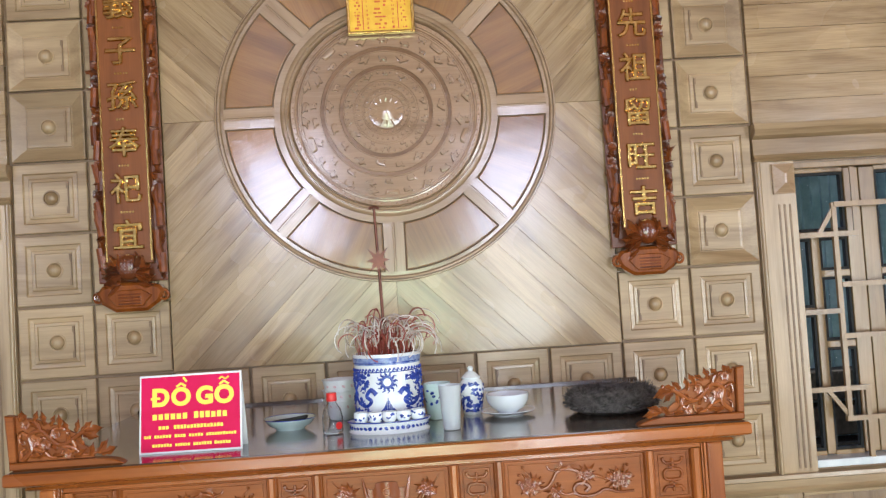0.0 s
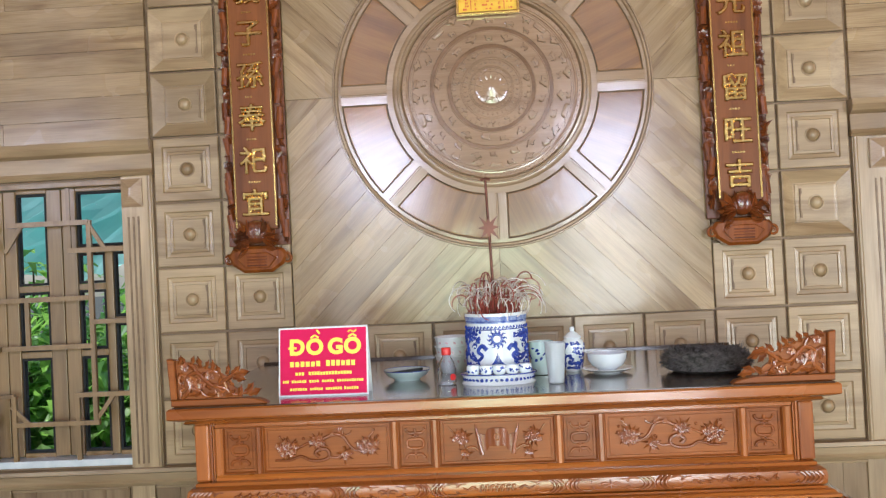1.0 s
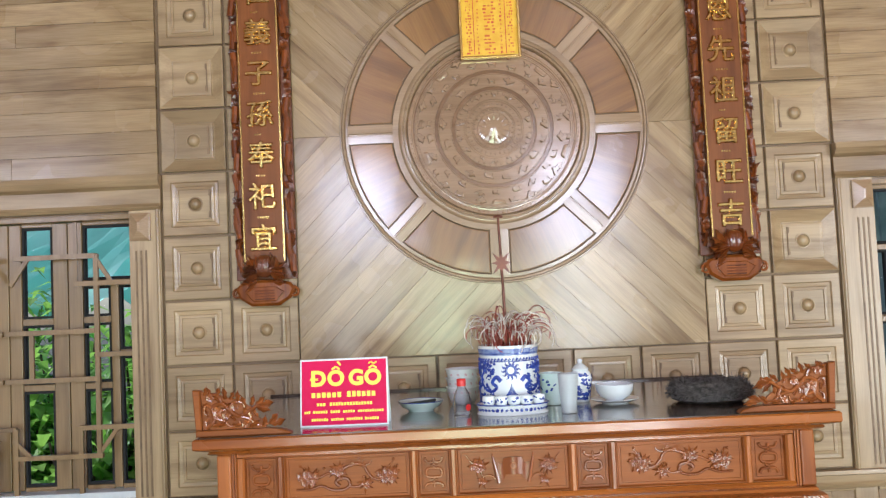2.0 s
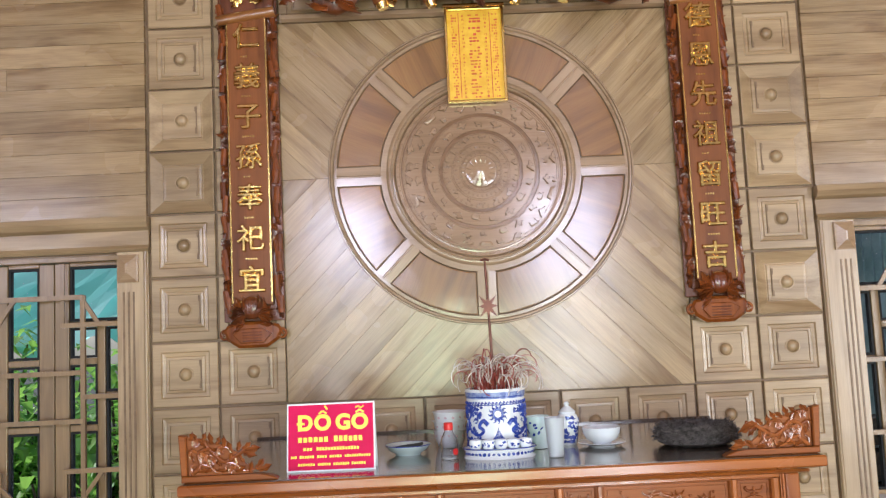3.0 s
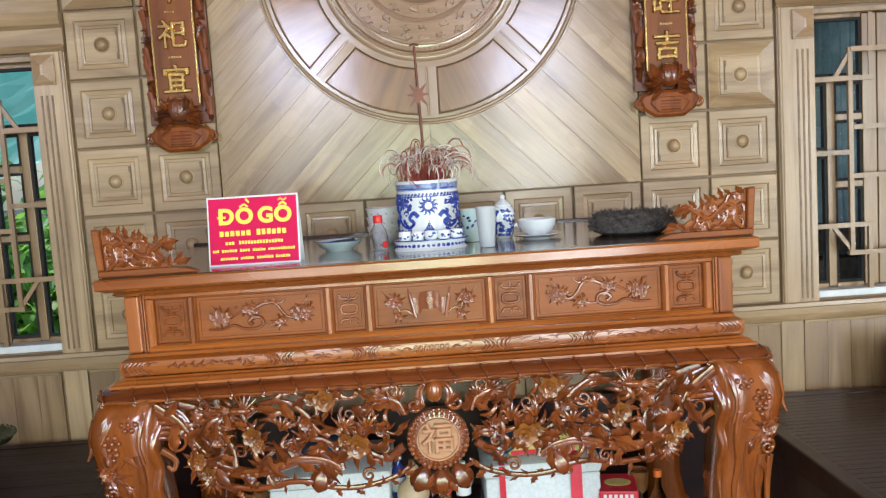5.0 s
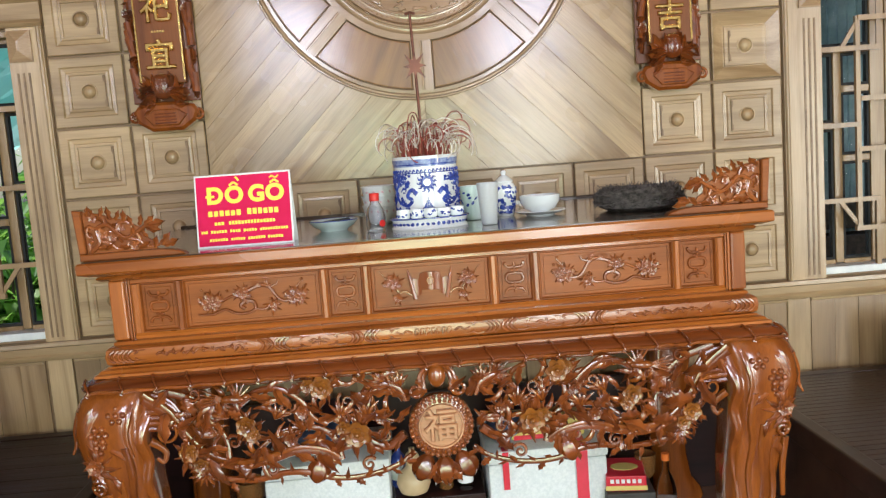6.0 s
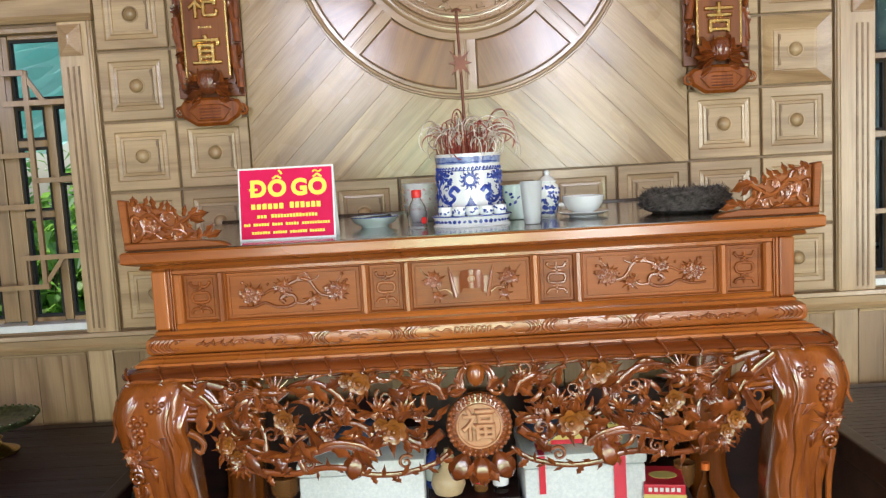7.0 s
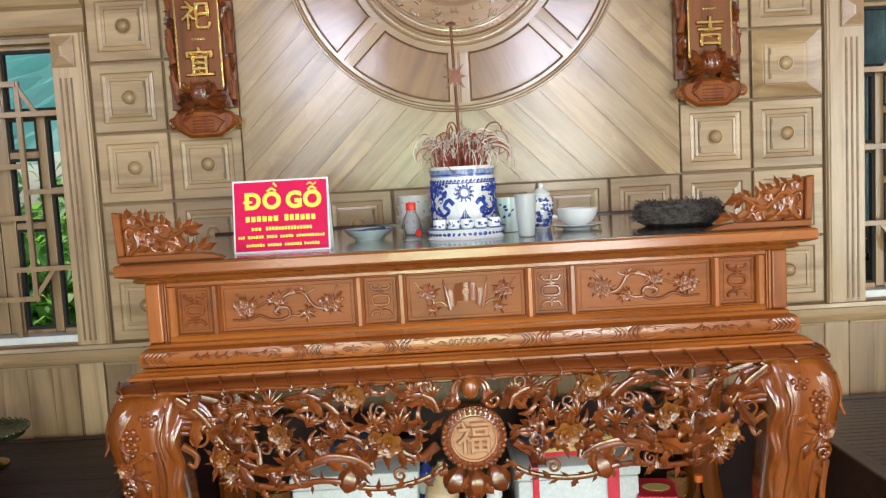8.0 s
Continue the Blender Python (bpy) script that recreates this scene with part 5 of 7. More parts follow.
    for q, z, a, size in ((0.025, 0.126, 60, 0.030), (0.045, 0.126, 100, 0.026), (0.062, 0.122, 55, 0.030), (0.090, 0.112, 85, 0.034), (0.105, 0.110, 50, 0.030), (0.128, 0.102, 75, 0.032), (0.150, 0.090, 95, 0.030),
                          (0.170, 0.090, 60, 0.034), (0.185, 0.092, 25, 0.040), (0.195, 0.092, -8, 0.052), (0.190, 0.084, -30, 0.040), (0.178, 0.074, -70, 0.026), (0.225, 0.032, 35, 0.040), (0.235, 0.030, 5, 0.040), (0.205, 0.024, 60, 0.034),
                          (0.050, 0.034, -10, 0.030), (0.070, 0.030, 20, 0.034), (0.120, 0.045, 120, 0.026), (0.145, 0.060, 60, 0.028), (0.035, 0.100, 200, 0.020), (0.075, 0.105, 130, 0.028), (0.110, 0.034, -20, 0.030), (0.165, 0.026, 15, 0.034), (0.085, 0.090, 10, 0.024), (0.036, 0.060, 100, 0.024)):
        leaf_at(q, z, a, size * r4.uniform(0.9, 1.1))
    place("berry", BEAD_RED, car, -sx * 0.218, -0.006, 0.100, 0.006)
    return w


wing(-1, -0.982, "carved rosewood wing with vine blossoms at the altar's end")
wing(1, 0.982, "carved rosewood wing with vine blossoms at the altar's end")

# ---- couplet boards ----
bead_red = speckled("red_lettering", (0.55, 0.05, 0.02), (0.70, 0.10, 0.03), 30, 0.5)
amber_wood = wood("amber_lacquer", (0.22, 0.085, 0.02), (0.40, 0.17, 0.045), 0.28, 2, coat=0.5, tone=0.2)
CELL = finish(tube([(0, 0, -0.5), (0, 0, -0.44), (0, 0, -0.40), (0, 0, 0.40), (0, 0, 0.44), (0, 0, 0.5)], 0.2, seg=8), "bamboo", cut_deep, True)


def couplet(x, z0, z1, chars, tall_lotus, label):
    c = thing("couplet_board", (x, WY - 0.014, z0), label, "couplet board", "pair of couplet boards on the altar wall")
    h = z1 - z0
    w, fw = 0.139, 0.089
    # pierced border: a dark backing with carved pieces on it
    part("backing", box(-w + 0.006, w - 0.006, -0.012, 0.0, 0.12, h - 0.03, 0.004), lacquer_dark, c, smooth=False)
    face = part("face_board", box(-fw, fw, -0.046, -0.0125, 0.19, h - 0.21, 0.003), lacquer, c, "brown lacquer board with gold characters", smooth=False)
    for sx in (-1, 1):
        part("gold_edge", box(sx * (fw - 0.0035) - 0.0035, sx * (fw - 0.0035) + 0.0035, -0.0495, -0.0462, 0.20, h - 0.22), gold, face, smooth=False)
    gap = (h - 0.42) / len(chars)
    for i, ch in enumerate(chars):
        z = h - 0.225 - gap * (i + 0.46)
        part("character", text_mesh(ch, 0.122, 0.002, gold, 0.0, 0.0042), None, face, "gilded raised character", m=pose(0, -0.0495, z, 90, 0, 0))
        for k in range(5):
            if k < 3 + i % 3:
                part("small_mark", box(-0.026 + 0.011 * k, -0.019 + 0.011 * k, -0.0485, -0.0462, z - 0.5 * gap + 0.004, z - 0.5 * gap + 0.012), gold, face, smooth=False)
    r = random.Random(int(100 * abs(x)))
    for sx in (-1, 1):
        z = 0.17
        while z < h - 0.16:
            k = r.random()
            px = sx * (w - 0.028) + r.uniform(-0.010, 0.010)
            if k < 0.30:
                part("bamboo", CELL, None, c, m=pose(px, -0.026, z + 0.02, 0, r.uniform(-14, 14), 0) @ Matrix.Diagonal((0.075, 0.075, 0.075, 1)))
            elif k < 0.62:
                place("flower", r.choice((FLOWER_DARK, FLOWER_RED)), c, px, -0.020, z, r.uniform(0.017, 0.024), r.uniform(0, 60))
            else:
                place("leaf", r.choice(LEAF_AMBER), c, px, -0.018, z - 0.01, r.uniform(0.035, 0.048), 90 + r.uniform(-50, 50), depth=1.3)
            for q in range(3):
                a = r.uniform(0, 360)
                sz = r.uniform(0.026, 0.038)
                ox = px - 0.4 * sz * math.cos(radians(a))
                place("leaf", r.choice(LEAF_DARK + LEAF), c, ox, -0.013, z + r.uniform(-0.015, 0.015), sz, a, depth=1.5)
            z += 0.030
    # rolled upper end and gilded crest
    part("roll", tube([(-0.128, -0.042, h - 0.225), (-0.120, -0.042, h - 0.222), (0.0, -0.044, h - 0.205), (0.120, -0.042, h - 0.188), (0.128, -0.042, h - 0.186)], 0.024, seg=14), amber_wood, c, "rolled end carved like a scroll")
    crest_ = part("crest", prism([(-0.12, h - 0.20), (0.12, h - 0.17), (0.125, h - 0.06), (0.09, h - 0.02), (0.03, h - 0.005), (0, h), (-0.03, h - 0.005), (-0.09, h - 0.02), (-0.125, h - 0.06)], -0.022, -0.002, "y", bev=0.005), lacquer_dark, c, "carved lotus crest with gold")
    part("bud", ball(0.036, (0, -0.04, h - 0.07), 12, sq=(1, 0.7, 1.1)), lacquer_dark, crest_)
    for k, (a, q) in enumerate(((15, 0.07), (165, 0.07), (-25, 0.06), (205, 0.06), (50, 0.05), (130, 0.05))):
        place("gold_leaf", GOLD_LEAF, crest_, 0.02 * math.cos(radians(a)), -0.03, h - 0.115 + 0.01 * math.sin(radians(a)), q, a)
    # foot: lotus over an eight-sided base
    foot = part("foot", prism([(-0.128, 0.080), (-0.112, 0.040), (-0.06, 0.006), (0.06, 0.006), (0.112, 0.040), (0.128, 0.080), (0.110, 0.105), (0.05, 0.118), (-0.05, 0.118), (-0.110, 0.105)], -0.060, 0.0, "y", bev=0.012), rose_leg, c, "carved foot with a lotus")
    part("foot_step", prism([(-0.085, 0.066), (-0.050, 0.026), (0.050, 0.026), (0.085, 0.066), (0.045, 0.09), (-0.045, 0.09)], -0.070, -0.0605, "y", bev=0.004), rose_leg, foot, smooth=False)
    for k in range(4):
        part("groove_line", tube([(-0.042, -0.071, 0.036 + 0.012 * k), (0.042, -0.071, 0.036 + 0.012 * k)], 0.0026, seg=6), rose_deep, foot)
    for sx in (-1, 1):
        part("foot_scroll", tube(spiral(sx * 0.122, 0.062, 0.022, 1.4, math.pi / 2, -sx, -0.045), 0.007, 0.003, 8), rose_leg, foot)
    bloom = rose_deep if tall_lotus else lacquer_dark
    lot = part("lotus", ball(0.050, (0, -0.066, 0.178), 16, sq=(1, 0.62, 1)), bloom, c, "carved lotus bloom")
    for k in range(6):
        for j in range(5):
            part("seed", ball(0.0042, (-0.030 + 0.012 * k, -0.096 + 0.9 * ((-0.030 + 0.012 * k) ** 2 + (-0.024 + 0.012 * j) ** 2) / 0.10, 0.155 + 0.012 * j), 6), bloom, lot)
    for k, a in enumerate((150, 125, 55, 30, 175, 5, 195, -15)):
        ca, sa = math.cos(radians(a)), math.sin(radians(a))
        place("petal", LEAF_AMBER[1] if k % 2 else (LEAF[0] if tall_lotus else LEAF_DARK[0]), lot, 0.030 * ca, -0.070, 0.148 + 0.012 * sa, 0.068, a, mirror=1, depth=1.6)
    for sx in (-1, 1):
        for a, q, zz in ((5, 0.066, 0.120), (35, 0.072, 0.13), (62, 0.078, 0.14), (-20, 0.056, 0.108), (80, 0.085, 0.15)):
            place("petal", LEAF_AMBER[0], lot, sx * 0.036, -0.052, zz, q, a if sx > 0 else 180 - a, depth=1.4)
    return c


GOLD_LEAF = finish(leaf_bm(1, 0.6, 2, 0.14), "gold_leaf", gold, True)
couplet(-0.975, 1.655, 3.345, "仁義子孫奉祀宜", False, "tall lacquered couplet board with gold characters and lotus foot")
couplet(1.052, 1.672, 3.352, "德恩先祖留旺吉", True, "tall lacquered couplet board with gold characters and lotus foot")

# ---- yellow plaque ----
yellow_card = speckled("yellow_card", (0.78, 0.42, 0.012), (0.86, 0.54, 0.03), 25, 0.4)
plq = thing("yellow_plaque", (0.048, WY - 0.027, 2.705), "framed yellow plaque with red lettering on the wheel ornament", "plaque")
part("card", box(-0.122, 0.122, -0.010, 0.0, 0.012, 0.424), yellow_card, plq, smooth=False)
for a, b, z0, z1 in ((-0.134, -0.1225, 0, 0.436), (0.1225, 0.134, 0, 0.436), (-0.122, 0.122, 0, 0.0115), (-0.122, 0.122, 0.4245, 0.436)):
    part("frame", box(a, b, -0.024, 0.0, z0, z1, 0.003), gold, plq, smooth=False)
orange_ink = speckled("orange_red_ink", (0.60, 0.10, 0.012), (0.70, 0.18, 0.018), 40, 0.5)
r = random.Random(8)
for x, w_, rows in ((0.0, 0.052, 26), (-0.092, 0.024, 30), (0.092, 0.024, 30), (-0.050, 0.010, 22), (0.050, 0.010, 22)):
    for k in range(rows):
        z = 0.022 + 0.392 * k / rows
        hh = 0.392 / rows * r.uniform(0.3, 0.62)
        for s_ in (-1, 0, 1):
            if r.random() < 0.66:
                a = x + s_ * w_ * 0.33 - w_ * r.uniform(0.06, 0.2)
                bold = x == 0.0 and 0.62 < k / rows < 0.92
                part("red_bar", box(a, a + w_ * r.uniform(0.14, 0.34), -0.0125, -0.0101, z, z + hh), bead_red if bold or k % 3 == 0 else orange_ink, plq, smooth=False)
for s_ in (-1, 1):
    part("dividing_line", box(s_ * 0.07 - 0.0015, s_ * 0.07 + 0.0015, -0.0122, -0.0101, 0.02, 0.415), bead_red, plq, smooth=False)
# gilded ledge on top of the frame
part("ledge", moulding([(0.0, 0.4365), (-0.03, 0.4365), (-0.036, 0.444), (-0.03, 0.452), (0.0, 0.452)], -0.138, 0.138), gold, plq, smooth=False)

# ---- carved scroll panel above ----
scr = thing("carved_scroll_panel", (0.04, 0.955, 3.08), "large carved and gilded scroll panel above the altar", "carved panel")
SY = 0.0
part("board", prism([(-0.42, 0.12), (-0.2, 0.07), (0.2, 0.07), (0.42, 0.12), (0.52, 0.72), (-0.52, 0.72)], SY + 0.01, SY + 0.05, "y"), lacquer, scr, smooth=False)
part("field", prism([(-0.25, 0.30), (-0.19, 0.115), (-0.10, 0.19), (0, 0.215), (0.10, 0.19), (0.19, 0.115), (0.25, 0.30), (0.30, 0.70), (-0.30, 0.70)], SY - 0.012, SY + 0.0095, "y", bev=0.004), lacquer, scr, "glossy brown field", smooth=False)
for sx in (-1, 1):
    for x0, x1, r_ in ((0.185, 0.325, 0.030), (0.395, 0.535, 0.034)):
        roll = part("roll", tube(spline([(sx * x0, SY - 0.03, 0.035), (sx * (x0 + 0.05), SY - 0.035, 0.16), (sx * (x0 + 0.095), SY - 0.03, 0.30), (sx * (x0 + 0.16), SY - 0.03, 0.68)], 8), r_, r_ * 1.15, 14), lacquer, scr, "rolled edge with gold")
        part("gold_line", tube(spline([(sx * x0 - sx * 0.012, SY - 0.060, 0.035), (sx * (x0 + 0.038), SY - 0.066, 0.16), (sx * (x0 + 0.083), SY - 0.062, 0.30), (sx * (x0 + 0.148), SY - 0.062, 0.68)], 8), 0.009, seg=8), gold, roll)
        part("gold_cap", tube([(sx * x0, SY - 0.03, 0.036), (sx * (x0 - 0.008), SY - 0.03, 0.010)], r_ * 0.9, r_ * 0.7, 12), gold, roll)
    place("gold_leaf", GOLD_LEAF, scr, sx * 0.335, SY - 0.03, 0.03, 0.085, 90 - sx * 60)
    place("gold_leaf", GOLD_LEAF, scr, sx * 0.345, SY - 0.035, 0.045, 0.06, 90 + sx * 30)
    q = random.Random(3 + sx)
    clus = part("blossom_mass", ball(0.11, (sx * 0.60, SY + 0.02, 0.16), 10, sq=(1.2, 0.4, 1.4)), lacquer_dark, scr, "dark carved blossoms and leaves")
    for k in range(46):
        x, z = sx * q.gauss(0.60, 0.075), abs(q.gauss(0.20, 0.15)) + 0.02
        if k % 3 == 0:
            place("flower", q.choice((FLOWER_DARK, FLOWER_RED)), clus, x, SY - 0.04 - q.random() * 0.03, z + 0.02, q.uniform(0.030, 0.05), q.uniform(0, 60))
        else:
            place("leaf", q.choice(LEAF_DARK + LEAF + LEAF_AMBER), clus, x, SY - 0.02 - q.random() * 0.04, z, q.uniform(0.07, 0.12), q.uniform(0, 360))
arc = [(0.205 * math.cos(a), SY - 0.035, 0.07 + 0.155 * math.sin(a)) for a in [math.pi * (0.06 + 0.88 * i / 24) for i in range(25)]]
part("gold_arch", tube(arc, 0.019, seg=10, flat=0.7), gold, scr, "gilded arch")
q = random.Random(77)
low = part("lower_carving", tube([(-0.15, SY - 0.01, 0.085), (0.15, SY - 0.01, 0.085)], 0.03, seg=8), lacquer_dark, scr, "dark carved leaves under the arch")
for k in range(26):
    place("leaf", q.choice(LEAF_DARK), low, q.uniform(-0.15, 0.15), SY - 0.03, q.uniform(0.05, 0.13), q.uniform(0.05, 0.08), q.uniform(0, 360))
for k in range(6):
    place("flower", FLOWER_DARK, low, -0.13 + 0.052 * k, SY - 0.045, q.uniform(0.07, 0.13), 0.026, q.uniform(0, 60))
for k in range(7):
    part("letter_bar", box(-0.18 + 0.055 * k, -0.15 + 0.055 * k, SY - 0.0145, SY - 0.0122, 0.34, 0.40), gold, scr, smooth=False)
part("bracket", box(-0.3, 0.3, 0.0505, WY - 0.955 - 0.002, 0.5, 0.6), lacquer_dark, scr, smooth=False)
# flat black plates stand for recessed openings, the darkness inside given as colour
for x in (-0.982, 1.082):
    d = thing("dark_recess_panel", (x, WY - 0.003, 3.415), "small dark square plate standing for a recessed opening above the couplet board", "plaque")
    part("face", box(-0.082, 0.082, -0.02, 0, 0, 0.16, 0.004), black_rubber, d, smooth=False)

# ---- things on the altar ----
TOP = 1.2702
pink = speckled("pink_print", (0.58, 0.002, 0.068), (0.66, 0.004, 0.095), 6, 0.55)
pink.node_tree.nodes["Principled BSDF"].inputs["Specular IOR Level"].default_value = 0.2
white_plastic = speckled("white_plastic", (0.70, 0.72, 0.74), (0.78, 0.79, 0.80), 9, 0.3)
yellow_ink = speckled("yellow_ink", (0.90, 0.68, 0.03), (0.95, 0.76, 0.06), 20, 0.4)
sign = thing("table_sign", (-0.537, 0.135, TOP), "pink folded shop sign with yellow lettering on the altar", "sign", turn=-2)
tilt = pose(0, 0, 0, -9, 0, 0)
part("front", box(-0.142, 0.142, -0.0015, 0.0015, 0.0, 0.214), white_plastic, sign, "white-edged sign face", m=tilt, smooth=False)
face = part("print", box(-0.137, 0.137, -0.0035, -0.0016, 0.005, 0.209), pink, sign, "bright pink printed sheet", m=tilt, smooth=False)
part("back_leaf", box(-0.142, 0.142, -0.0015, 0.0015, 0.0, 0.216), white_plastic, sign, m=pose(0, 0.072, 0, 10.5, 0, 0), smooth=False)
for ch, x in (("D", -0.083), ("O", -0.026), ("G", 0.040), ("O", 0.094)):
    part("letter", text_mesh(ch, 0.066, 0.0008, yellow_ink, 0.0030), None, face, "bold yellow letter", m=pose(x, -0.0042, 0.150, 90, 0, 0))
part("letter_stroke", box(-0.110, -0.084, -0.0052, -0.0036, 0.1465, 0.1535), yellow_ink, face, smooth=False)
for x in (-0.026, 0.094):                      # roof accents, then the tone marks above them
    for s_ in (-1, 1):
        part("accent", bar(x, 0.189, x + s_ * 0.013, 0.180, -0.0052, -0.0036, 0.006), yellow_ink, face, smooth=False)
part("accent", bar(-0.020, 0.205, -0.010, 0.193, -0.0050, -0.0036, 0.006), yellow_ink, face, smooth=False)
part("accent", tube(spline([(0.080, -0.0044, 0.195), (0.088, -0.0044, 0.200), (0.098, -0.0044, 0.195), (0.107, -0.0044, 0.201)], 5), 0.0026, seg=6), yellow_ink, face)
# line of script that stands for a name, then smaller unreadable lines
r = random.Random(4)
for z, hgt, spans, ink in ((0.100, 0.017, [(-0.105, -0.005), (0.010, 0.105)], yellow_ink), (0.070, 0.010, [(-0.088, -0.058), (-0.046, 0.092)], yellow_ink),
                           (0.046, 0.008, [(-0.128, -0.108), (-0.100, -0.052), (-0.044, -0.012), (-0.004, 0.036), (0.044, 0.128)], yellow_ink), (0.022, 0.008, [(-0.105, -0.05), (-0.042, 0.0), (0.008, 0.06), (0.066, 0.112)], yellow_ink)):
    for a, b in spans:
        k = max(2, round((b - a) / (hgt * 0.95)))
        for i in range(k):                     # one plain bar for each unreadable letter
            x0_ = a + (b - a) * i / k
            part("lettering_bar", box(x0_, x0_ + (b - a) / k * 0.74, -0.0048, -0.0036, z - hgt / 2, z + hgt / 2 * r.uniform(0.75, 1.15)), ink, face, smooth=False)


def vessel(name, at, profile, material, label, category, seg=32, squash=1.0):
    """An open turned vessel: the profile runs from the foot up outside and down inside."""
    t = thing(name, (*at, TOP), label, category)
    b_ = part("body", lathe(profile, seg, squash=squash), material, t)
    return t, b_


def cup_profile(rb, rt, h, th=0.003):
    return [(rb * 0.9, 0), (rb, 0.002), ((rb + rt) / 2, h * 0.5), (rt, h), (rt - th, h), ((rb + rt) / 2 - th, h * 0.5), (rb - th, 0.006), (0.0, 0.006)]


# incense pot on its footed tray
tray = thing("cup_tray", (0.010, 0.262, TOP), "blue and white porcelain tray with small cups on the altar", "tray")
part("tray_body", lathe([(0.118, 0), (0.120, 0.004), (0.112, 0.010), (0.116, 0.026), (0.124, 0.033), (0.120, 0.034), (0.110, 0.028), (0.0, 0.026)], 48, squash=0.62), porcelain, tray)
rr = random.Random(6)
for i in range(22):
    a = math.pi + math.pi * (i + 0.5) / 22
    c = part("blue_dash", ball(0.006, (0, 0, 0), 6, sq=(rr.uniform(0.8, 1.5), 0.3, rr.uniform(0.6, 1.1))), cobalt, tray, m=pose(0.1145 * math.cos(a), 0.62 * 0.1145 * math.sin(a), 0.017, 0, rr.uniform(-40, 40), math.degrees(a) + 90))
part("rim_line", tube([(0.122 * math.cos(a), 0.62 * 0.122 * math.sin(a), 0.0335) for a in [2 * math.pi * i / 48 for i in range(49)]], 0.0022, seg=6), cobalt, tray)
for i in range(5):
    cx_ = -0.082 + 0.041 * i
    cup = thing("small_cup", (0.012 + cx_, 0.262 - 0.048 * math.sqrt(max(0, 1 - (cx_ / 0.11) ** 2)) , TOP + 0.0272), "tiny blue and white cup on the tray", "cup", "small cups on the tray")
    part("body", lathe([(0.011, 0), (0.013, 0.003), (0.0205, 0.012), (0.0225, 0.024), (0.0205, 0.035), (0.019, 0.035), (0.020, 0.024), (0.012, 0.006), (0, 0.005)], 24), porcelain, cup)
    for k in range(9):
        a = rr.uniform(math.pi, 2 * math.pi)
        part("blue_dash", ball(0.0042, (0, 0, 0), 6, sq=(rr.uniform(0.8, 1.8), 0.25, rr.uniform(0.5, 1.0))), cobalt, cup, m=pose(0.0222 * math.cos(a), 0.0222 * math.sin(a), rr.uniform(0.014, 0.030), 0, rr.uniform(-60, 60), math.degrees(a) + 90))

wash = speckled("washed_blue_glaze", (0.10, 0.15, 0.42), (0.36, 0.44, 0.66), 70, 0.14, 0, 0.5)
POTX, POTY, PR, PH = 0.010, 0.365, 0.101, 0.222
pot = thing("incense_pot", (POTX, POTY, TOP), "blue and white porcelain incense pot full of burnt sticks", "incense pot")
part("body", lathe([(0.090, 0), (0.094, 0.004), (PR - 0.004, 0.02), (PR, 0.05), (PR, 0.185), (PR + 0.002, 0.20), (PR + 0.004, 0.215), (PR + 0.002, PH), (PR - 0.006, PH), (PR - 0.010, 0.20), (PR - 0.012, 0.19), (0.0, 0.19)], 56), porcelain, pot)
ash_m = speckled("grey_ash", (0.28, 0.26, 0.24), (0.5, 0.48, 0.45), 60, 0.95, bump=0.5)
part("ash", lathe([(PR - 0.0125, 0.191), (0.05, 0.204), (0.0, 0.208)], 32), ash_m, pot)
def on_pot(x, z, out=0.0008):
    a = -math.pi / 2 + x / PR
    return ((PR + out) * math.cos(a), (PR + out) * math.sin(a), z)
def stroke(pts, r0, r1=None, n=6, name="painted_stroke"):
    p = [Vector(on_pot(q[0], q[2])) for q in spline([(a, 0, b) for a, b in pts], n)]
    return part(name, tube(p, 1.4 * r0, 1.3 * (r1 or r0), 6, flat=0.4), cobalt, pot)
for z, r0 in ((0.196, 0.0022), (0.170, 0.0018), (0.022, 0.002), (0.056, 0.0015)):
    part("band_line", tube([((PR + 0.001) * math.cos(a), (PR + 0.001) * math.sin(a), z) for a in [2 * math.pi * i / 48 for i in range(49)]], r0, seg=6), cobalt, pot)
part("rim_band", lathe([(PR + 0.0012, 0.190), (PR + 0.0028, 0.200), (PR + 0.0045, 0.212), (PR + 0.003, 0.212), (PR + 0.001, 0.2), (PR - 0.0005, 0.190)], 48), wash, pot, "washed blue rim band")
r = random.Random(9)
for k in range(26):
    x = -0.155 + 0.31 * k / 25
    stroke([(x, 0.172), (x + 0.004, 0.180), (x + 0.008, 0.174)], 0.002, 0.001, 4)
    stroke([(x, 0.024), (x + 0.003, 0.034 + 0.012 * r.random()), (x + 0.008, 0.026)], 0.003, 0.001, 4)
# sun with flames, two dragons and a wave crest
stroke([(0.016 * math.cos(a), 0.140 + 0.016 * math.sin(a)) for a in [2 * math.pi * i / 12 for i in range(13)]], 0.0032, n=2)
for k in range(12):
    a = 2 * math.pi * k / 12
    stroke([(0.020 * math.cos(a), 0.140 + 0.020 * math.sin(a)), (0.026 * math.cos(a + 0.2), 0.140 + 0.026 * math.sin(a + 0.2)), (0.033 * math.cos(a), 0.140 + 0.033 * math.sin(a))], 0.0028, 0.0008, 3)
